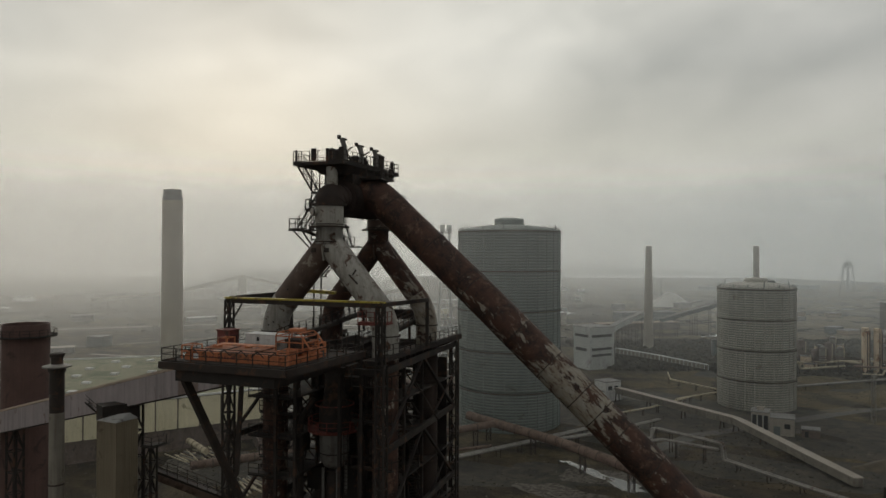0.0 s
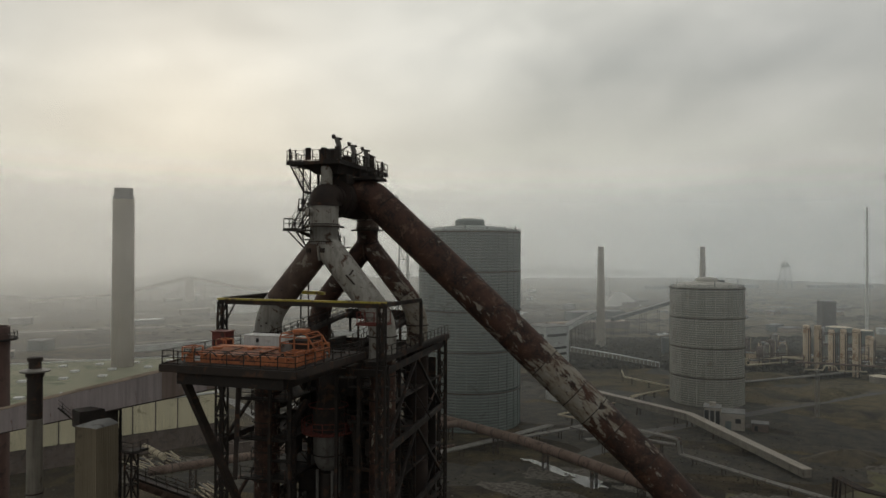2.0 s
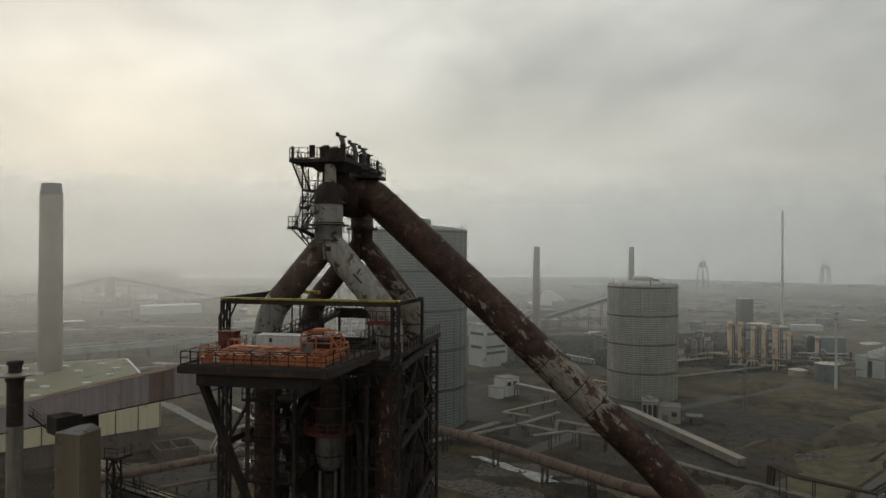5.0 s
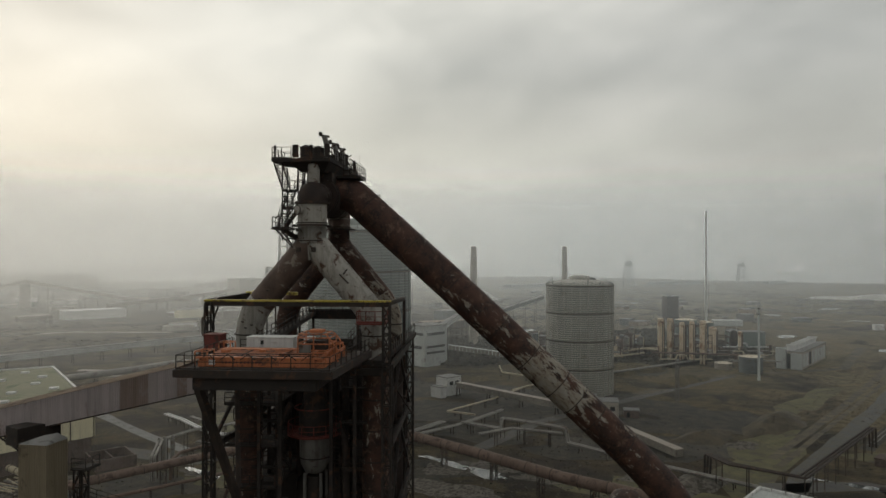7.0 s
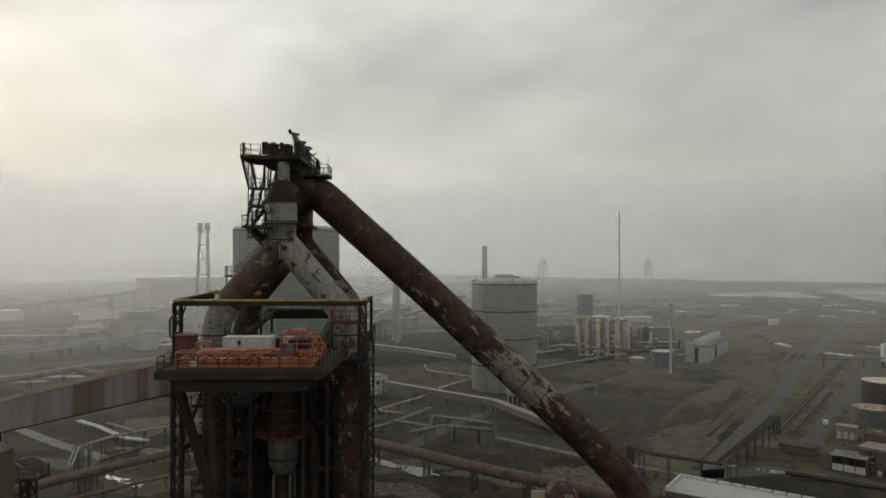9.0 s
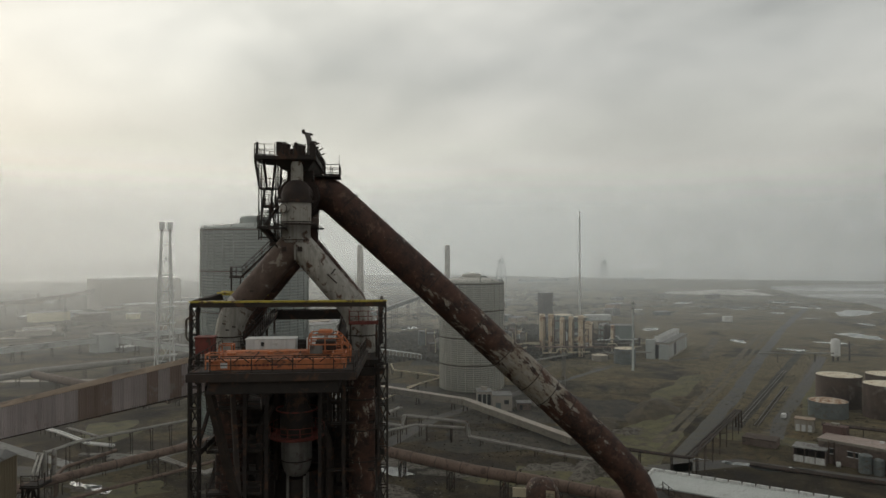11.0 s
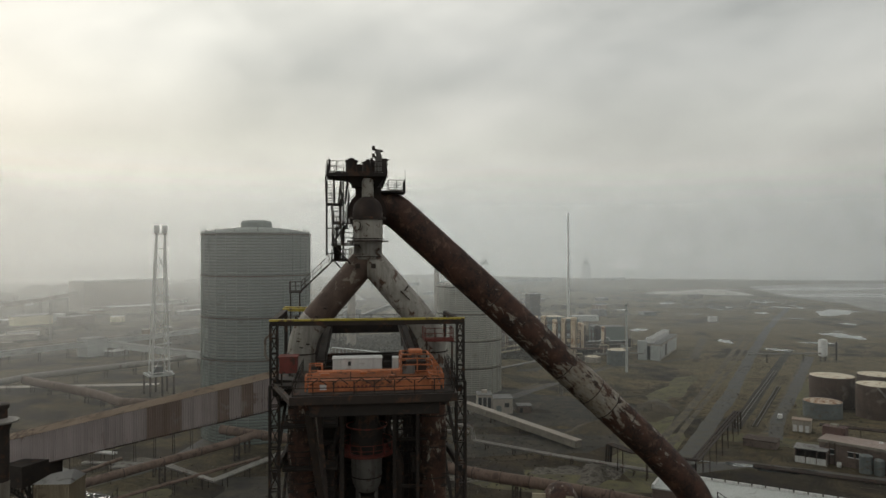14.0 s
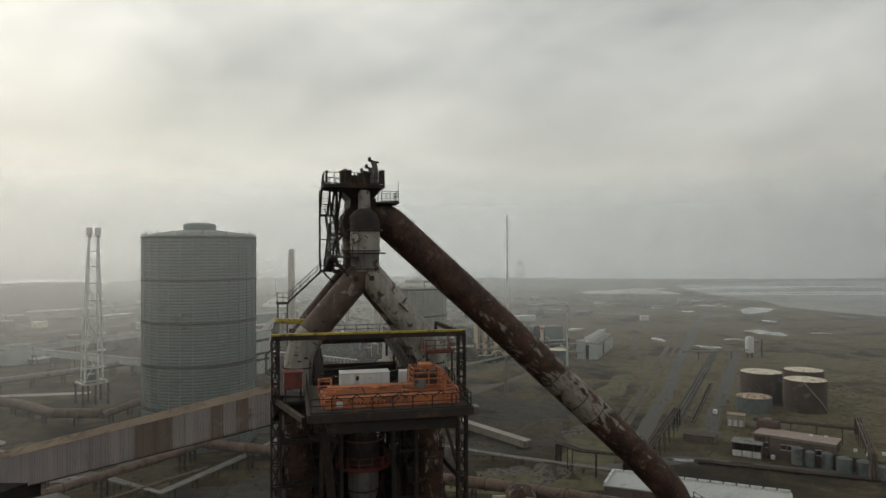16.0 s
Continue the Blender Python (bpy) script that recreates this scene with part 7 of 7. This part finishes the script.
for k, (x, y, a, b) in enumerate(((53, 212, 15, 7), (66, 214, 8, 5), (40, 196, 14, 8), (-28, 232, 7, 4), (154, 209, 6, 3), (140, 268, 5, 3), (-14, 262, 9, 5), (104, 186, 9, 5), (72, 195, 9, 4))):
    patch("mud_flat", blob(x, y, a, b, -0.7, k + 31), 0.062 + 0.001 * k, "rubble", "pale dried mud and slag", "mud", "mud flats")
for k, (x, y, a, b) in enumerate(((-20, 300, 12, 15), (-20, 226, 16, 7), (96, 176, 34, 9), (150, 195, 40, 12), (200, 165, 26, 10), (236, 262, 40, 8), (300, 225, 60, 10))):
    patch("grass_patch", blob(x, y, a, b, (-0.5, -0.4, -0.9, 0.55, -1.0, 0.58, 0.55)[k], k + 211), 0.024 + 0.0015 * k, "grass", "thin dry winter grass on bare soil", "grass", "grass patches")
rng = random.Random(5)
ponds = [(533, 353, 14, 19), (664, 527, 9, 9), (742, 489, 22, 40), (590, 557, 8, 6), (640, 470, 7, 5), (700, 610, 12, 14), (760, 570, 10, 12), (560, 640, 9, 8), (690, 690, 12, 14), (610, 730, 12, 14), (823, 643, 14, 28), (560, 372, 5, 3)]
for k in range(18):
    ang, dist = radians(rng.uniform(24, 66)), rng.uniform(520, 1050)
    ponds.append((-30 + dist * math.sin(ang), dist * math.cos(ang), rng.uniform(4, 12), rng.uniform(5, 14)))
for k in range(16):
    ang, dist = radians(rng.uniform(-35, 22)), rng.uniform(700, 1500)
    ponds.append((-30 + dist * math.sin(ang), dist * math.cos(ang), rng.uniform(8, 22), rng.uniform(8, 20)))
for k, (x, y, a, b) in enumerate(ponds):
    patch("water_pond", blob(x, y, a, b, math.atan2(-(x + 30), y) + rng.uniform(-0.2, 0.2), k + 60), 0.09 + 0.001 * k, "water", "shallow bright pond on the open plain", "pond", "ponds")
patch("beach", [(1126, 890), (1040, 790), (959, 695), (905, 600), (885, 560), (817, 497), (760, 330), (720, 100), (700, -300), (2400, -300), (2300, 480), (1900, 690), (1513, 898), (1339, 931), (1203, 948)], 0.10, "sand", "broad pale sand flats at low tide", "beach")
patch("water_sea", [(1000, 1800), (1290, 1350), (1640, 1010), (2000, 790), (2450, 540), (2600, -300), (4500, -300), (4500, 4700), (1000, 4700)], 0.16, "water", "flat grey sea beyond the sands", "sea")
for k, (x, y, a, b, turn) in enumerate(((1180, 800, 130, 22, 0.95), (1060, 690, 90, 14, 0.95), (1330, 760, 160, 24, 0.9), (1120, 590, 150, 20, 0.95), (1260, 560, 200, 26, 0.95))):
    patch("tidal_pool", blob(x, y, a, b, turn - 1.57, 300 + k), 0.14 + 0.002 * k, "water", "long tidal pool left on the sands", "pool", "tidal pools")
patch("pale_flat", blob(935, 870, 95, 34, 0.1, 77), 0.19, "salt", "pale sandy flat beside the shore", "sand")
patch("water_estuary", [(-2800, 2300), (-1200, 2050), (-200, 1900), (700, 1950), (1500, 1950), (1700, 2300), (800, 2250), (-2800, 2500)], 0.2, "water", "wide pale river estuary", "river")


def heap(name, x, y, a, b, h, mat, label, category, turn=0.0, seed=1, n=26):
    """A low irregular mound."""
    t = bmesh.new()
    rng = random.Random(seed)
    rings = []
    for i in range(7):
        f = i / 6
        ring = []
        for k in range(n):
            ang = 2 * math.pi * k / n
            wob = 1 + 0.16 * math.sin(3 * ang + seed) + 0.1 * math.sin(7 * ang + seed * 3) + rng.uniform(-0.05, 0.05)
            u, v = a * (1 - f * 0.93) * wob * math.cos(ang), b * (1 - f * 0.93) * wob * math.sin(ang)
            ring.append(t.verts.new((u, v, h * (1 - (1 - f) ** 1.3) * rng.uniform(0.9, 1.08) - 0.15)))
        rings.append(ring)
    for r0, r1 in zip(rings, rings[1:]):
        for k in range(n):
            t.faces.new((r0[k], r0[(k + 1) % n], r1[(k + 1) % n], r1[k]))
    t.faces.new(rings[-1])
    ob = tagged(link_mesh(name, t, mat, smooth=True), label, category)
    ob.matrix_basis = pose(x, y, 0, 0, 0, turn)
    return ob


heap("stockpile", 312, 905, 30, 20, 17, "salt", "tall pale ore stockpile", "stockpile", 10, 2)
heap("stockpile", 380, 930, 50, 22, 6, "rubble", "long dark ore stockpile", "stockpile", 0, 3)
heap("stockpile", 905, 800, 70, 26, 8, "salt", "long low sand-coloured stockpile near the shore", "stockpile", -40, 4)
heap("stockpile", 195, 880, 44, 14, 5, "rubble", "dark stockpile among sheds", "stockpile", 10, 5)
heap("spoil_heap", 190, 232, 26, 9, 4.0, "bank", "brown grassy spoil bank beside the haul road", "bank", 32, 6)
heap("spoil_heap", 150, 222, 16, 8, 3.0, "bank", "brown grassy spoil bank in the yard", "bank", 20, 7)
heap("spoil_heap", 155, 209, 7, 4, 1.6, "rubble", "pale heap of broken concrete", "rubble", 10, 8)
heap("spoil_heap", 200, 360, 30, 14, 5.0, "ground", "dark overgrown bank beside the gasholder", "bank", 10, 9)
heap("spoil_heap", 215, 325, 30, 10, 3.0, "ground", "low overgrown bank of dark soil", "bank", 30, 10)
heap("spoil_heap", 112, 178, 12, 7, 2.5, "rubble", "pale rubble heap beside the pipe bridge", "rubble", 30, 11)


# ---- low sheds, roads and stores over the far plain ----
def far_works():
    rng = random.Random(21)
    tones = ("white", "concrete", "cladding", "brick", "cream", "felt", "holder_edge", "ochre_roof", "white")
    words = {"white": "low white works shed", "concrete": "grey concrete works shed", "cladding": "pale clad works shed", "brick": "dark brick works shed",
             "cream": "buff-walled works shed", "felt": "grey-roofed works shed", "holder_edge": "dark green-grey works shed", "ochre_roof": "ochre-coloured works shed"}
    for k in range(64):
        ang, dist = radians(rng.uniform(-40, 14)), rng.uniform(520, 1300)
        if k >= 46:
            ang, dist = radians(rng.uniform(14, 50)), rng.uniform(620, 1250)
        mat = rng.choice(tones) if k < 46 else ("brick", "holder_edge", "ochre_roof", "felt")[k % 4]
        w, d, h = rng.uniform(8, 34), rng.uniform(6, 14), rng.uniform(3, 7)
        wall_block("works_shed", words[mat] + " far off in the haze", "shed", pose(-30 + dist * math.sin(ang), dist * math.cos(ang), 0, 0, 0, rng.choice((5, 20, 28, 32, -15)) + rng.uniform(-4, 4)),
                   w, d, h, mat, rng.choice(("white", "felt", "concrete")) if k < 46 else "felt", group="works sheds")
    for k in range(16):
        ang, dist = radians(rng.uniform(-38, 12)), rng.uniform(430, 1150)
        x, y, l, a = -30 + dist * math.sin(ang), dist * math.cos(ang), rng.uniform(60, 220), radians(rng.choice((8, 22, 30, -20)) + rng.uniform(-5, 5))
        strip("road", [(x, y), (x + l * math.cos(a), y + l * math.sin(a))], rng.uniform(3.5, 7), 0.04 + 0.004 * k, "concrete" if k % 3 else "track", "pale road across the far plain")


far_works()



# ---- cranes on the far quay ----
def quay_crane(x, y, h, turn, label):
    t = thing("quay_crane", label, "crane", pose(x, y, 0, 0, 0, turn))
    w = h * 0.17
    for a in (-1, 1):
        for b in (-1, 1):
            bar("leg", t, (a * w, b * w * 0.6, 0), (a * w * 0.55, b * w * 0.4, h * 0.62), 1.9, 1.9, "holder_edge")
    for z in (0.25, 0.62):
        for b in (-1, 1):
            bar("sill_beam", t, (-w * (1 - z * 0.7), b * w * 0.5, h * z), (w * (1 - z * 0.7), b * w * 0.5, h * z), 1.4, 1.4, "holder_edge")
    bar("boom", t, (-w * 1.2, 0, h * 0.66), (w * 1.3, 0, h * 0.66), 2.8, 2.8, "holder_edge")
    for a in (-1, 1):
        bar("mast", t, (a * w * 0.5, 0, h * 0.62), (a * w * 0.12, 0, h), 1.2, 1.2, "holder_edge")
    block("machine_house", t, -w * 0.5, -5, h * 0.68, w * 0.3, 5, h * 0.78, "holder_edge")
    return t


quay_crane(806, 1330, 68, 20, "hazy grey quay crane in the distance")
quay_crane(1098, 1328, 62, -10, "hazy grey quay crane further down the quay")
for k, (x, y, w, d, h) in enumerate(((690, 1330, 70, 20, 7), (880, 1340, 110, 26, 6), (960, 1330, 40, 20, 8), (1150, 1300, 60, 20, 6), (520, 1300, 120, 30, 6))):
    wall_block("quay_shed", "low hazy shed on the far quay", "building", pose(x, y, 0, 0, 0, 10), w, d, h, "holder_edge", "felt", group="quay sheds")


# ---- scrap yard below the furnace ----
def scrap_pipes():
    """Cut tubes lying side by side, more or less along one line."""
    rng = random.Random(8)
    along, across = Vector((0.68, -0.73, 0)), Vector((0.73, 0.68, 0))
    for at, count, reach in ((Vector((-75, 230, 2.2)), 24, 7.5), (Vector((-54, 208, 0)), 12, 4.0)):
        for k in range(count):
            r, l = rng.uniform(0.16, 0.32), rng.uniform(7, 14)
            t = thing("scrap_pipe", "cut yellow-buff pipe lying in the scrap yard", "scrap", group="scrap pipes")
            p = at + across * (reach * (2 * k / (count - 1) - 1)) + along * rng.uniform(-3, 3) + Vector((0, 0, r))
            d = (along + across * rng.uniform(-0.2, 0.2)).normalized()
            pipe("tube", t, [p - d * l / 2, p + d * l / 2], r, ("pipe_yellow", "pipe_grey", "pipe_yellow", "tank")[k % 4], segments=12)
    heap("scrap_heap", -75, 230, 15, 9, 3.0, "rubble", "dark heap of scrap below cut pipes", "scrap", 43, 15)
    big = thing("scrap_duct", "banded yellow duct section lying on the ground", "scrap")
    a, b = Vector((-82, 239, 4.6)), Vector((-72, 226, 4.6))
    pipe("duct", big, [a, b], 1.0, "pipe_yellow", segments=20)
    for f in (0.1, 0.35, 0.6, 0.85):
        collar("band", big, a.lerp(b, f), b - a, 1.1, 0.4, "tank")


scrap_pipes()


def open_bund():
    t = thing("settling_bund", "low open-topped concrete bund with a dark inside", "bund", pose(-59.5, 242.5, 0, 0, 0, 22))
    for n, box in (("front_wall", (0, 0, 12.6, 0.6)), ("rear_wall", (0, 12.4, 12.6, 13)), ("side_wall", (0, 0.6, 0.6, 12.4)), ("side_wall", (12.0, 0.6, 12.6, 12.4))):
        block(n, t, box[0], box[1], 0, box[2], box[3], 3.5, "brick")
    block("floor", t, 0.6, 0.6, 0, 12, 12.4, 0.6, "slot")
    block("partition", t, 5.8, 0.6, 0.6, 6.3, 12.4, 3.2, "brick")
    return t


open_bund()
for x, y in ((-41, 245), (-39.5, 246), (-37, 247)):
    t = thing("cyclone", "slim silver cyclone on the yard", "vessel", pose(x, y, 0), group="cyclones")
    part("shell", lathe([(0.7, 0), (0.7, 8), (0.3, 9)], 14), "pipe_grey", t, smooth=True)


def ruined_hood():
    """A cut-open dust hood left standing below the downcomer; x across its front, y back."""
    t = thing("dust_hood", "rusty cut-open dust hood with torn buff lining", "hood", pose(62.6, 135.6, 0, 0, 0, -36))
    part("shell", lathe([(4.2, 0), (4.2, 12.5), (3.8, 14.8), (2.6, 16.6), (0.8, 17.4)], 28), "flake_up", t, smooth=True)
    lining = bmesh.new()
    prev = None
    for k in range(9):
        a = radians(-20 + k * 11)
        y, z = -3.9 - 0.5 * math.sin(a), 12.0 + 4.6 * math.sin(a * 0.85)
        pair = (lining.verts.new((1.0, y, z)), lining.verts.new((2.9, y + 0.5, z - 0.3)))
        if prev:
            lining.faces.new((prev[0], pair[0], pair[1], prev[1]))
        prev = pair
    bmesh.ops.solidify(lining, geom=lining.faces[:], thickness=0.15)
    plate = part("torn_lining", lining, "pipe_yellow", t, "torn buff lining sheet")
    for k in range(6):
        bar("lining_rib", plate, (0.95, -4.15 - 0.07 * k, 12.2 + 0.6 * k), (2.8, -3.7 - 0.07 * k, 11.9 + 0.6 * k), 0.14, 0.16, "pipe_grey")
    block("side_plate", t, -6.4, -2.4, 13.4, -3.4, -1.9, 15.4, "pipe_yellow", "buff steel plate")
    for z in (13.0, 10.5):
        bar("bracket", t, (-6.6, -2.1, z), (-3.2, -1.2, z - 0.9), 0.25, 0.3, "dark")
    bar("prop", t, (-5.4, -2.2, 0), (-5.2, -2.1, 13.6), 0.35, 0.35, "dark")
    pipe("branch_duct", t, [(2.5, 0.5, 9.0), (5.5, 1.2, 9.5), (6.5, 1.4, 0.3)], 1.2, "flake_none", curve=1.5)
    return t


ruined_hood()


def inclined_walkway():
    """The railed skip incline that leaves the lift tower."""
    t = thing("skip_incline", "railed steel incline descending from the lift tower", "walkway")
    a, b = Vector((-36.5, 92.5, 40.0)), Vector((-4.0, 104.0, 22.0))
    bar("deck", t, a, b, 2.4, 0.3, "dark")
    d = (b - a).normalized()
    s = Vector((d.y, -d.x, 0)).normalized() * 1.2
    for o in (s, -s):
        railing(t, [a + o + Vector((0, 0, 0.15)), b + o + Vector((0, 0, 0.15))], "sooty", 1.1, 1.4)
        bar("stringer", t, a + o - Vector((0, 0, 0.5)), b + o - Vector((0, 0, 0.5)), 0.25, 0.8, "pipe_brown")
    for f in (0.2, 0.5, 0.8):
        p = a.lerp(b, f)
        lattice("trestle", t, (p.x, p.y, 0), p, 1.6, 3, "sooty", 0.2)
    return t


inclined_walkway()


# ---- scrub and small debris ----
def scatter(name, label, category, mat, count, area, size, seed, flat=0.8, keep=None):
    """Many low irregular clumps joined into one object."""
    rng = random.Random(seed)
    verts, faces = [], []
    for k in range(count):
        x, y = rng.uniform(area[0], area[1]), rng.uniform(area[2], area[3])
        if keep and not keep(x, y, rng):
            continue
        s = rng.uniform(*size)
        base, n = len(verts), 6
        for i in range(n):
            a = 2 * math.pi * i / n + rng.uniform(-0.3, 0.3)
            verts.append((x + s * math.cos(a) * rng.uniform(0.7, 1.3), y + s * math.sin(a) * rng.uniform(0.7, 1.3), -0.05))
        for i in range(n):
            a = 2 * math.pi * i / n + rng.uniform(-0.4, 0.4)
            verts.append((x + s * 0.7 * math.cos(a) * rng.uniform(0.6, 1.3), y + s * 0.7 * math.sin(a) * rng.uniform(0.6, 1.3), s * flat * rng.uniform(0.4, 0.9)))
        verts.append((x + rng.uniform(-0.2, 0.2) * s, y + rng.uniform(-0.2, 0.2) * s, s * flat * rng.uniform(0.8, 1.2)))
        for i in range(n):
            j = (i + 1) % n
            faces += [(base + i, base + j, base + n + j, base + n + i), (base + n + i, base + n + j, base + 2 * n)]
    me = bpy.data.meshes.new(name)
    me.from_pydata(verts, [], faces)
    me.materials.append(M[mat])
    return tagged(new(name, me), label, category, kind="stuff")


M["scrub"] = surface("winter_scrub", (0.022, 0.021, 0.015), (0.045, 0.040, 0.026), (0.072, 0.059, 0.036), 0.05, 0.2, 0.95, fine=2.5)


def patchy(x, y, rng):
    return noise.noise(Vector((x * 0.012, y * 0.012, 3.0))) + 0.5 * noise.noise(Vector((x * 0.05, y * 0.05, 1.0))) > rng.uniform(-0.1, 0.45)


scatter("scrub", "dark winter scrub dotted over the works ground", "scrub", "scrub", 30000, (-200, 520, 150, 620), (0.15, 0.6), 2, 0.5, patchy)
scatter("thicket", "dense dark thicket between gasholder and vessels", "scrub", "scrub", 7000, (165, 340, 360, 540), (0.9, 2.8), 4, 1.1, lambda x, y, r: y > 340 + (x - 165) * 0.35)
scatter("thicket", "dark thicket below the conveyor", "scrub", "scrub", 2200, (105, 260, 405, 540), (1.2, 3.2), 6, 1.0)
scatter("rubble", "scattered pale rubble and debris", "rubble", "rubble", 6000, (-120, 300, 140, 360), (0.12, 0.5), 3, 0.7, patchy)
scatter("plain_scrub", "dark rough vegetation over the far plain", "scrub", "scrub", 18000, (-600, 900, 560, 1350), (1.0, 4.0), 9, 0.35, patchy)

# ---- curved sheets that stand in for haze over the estuary plain ----
HAZE = 0.00085          # share of light lost in each metre



def haze_bank(y, density, top):
    bm = bmesh.new()
    n, prev, height = 240, None, 120 + 0.6 * y
    for i in range(n + 1):
        a = radians(-75 + 190 * i / n)
        c = Vector((-15 + math.sin(a) * y, math.cos(a) * y, 0))
        low, high = bm.verts.new((c.x, c.y, -0.5)), bm.verts.new((c.x, c.y, height))
        if prev:
            bm.faces.new((prev[0], low, high, prev[1]))
        prev = (low, high)
    tagged(link_mesh("haze_bank", bm, haze_mat("mist", density, top, y), smooth=True), "thin pale sheet standing in for haze over the plain", "mist", kind="structure")


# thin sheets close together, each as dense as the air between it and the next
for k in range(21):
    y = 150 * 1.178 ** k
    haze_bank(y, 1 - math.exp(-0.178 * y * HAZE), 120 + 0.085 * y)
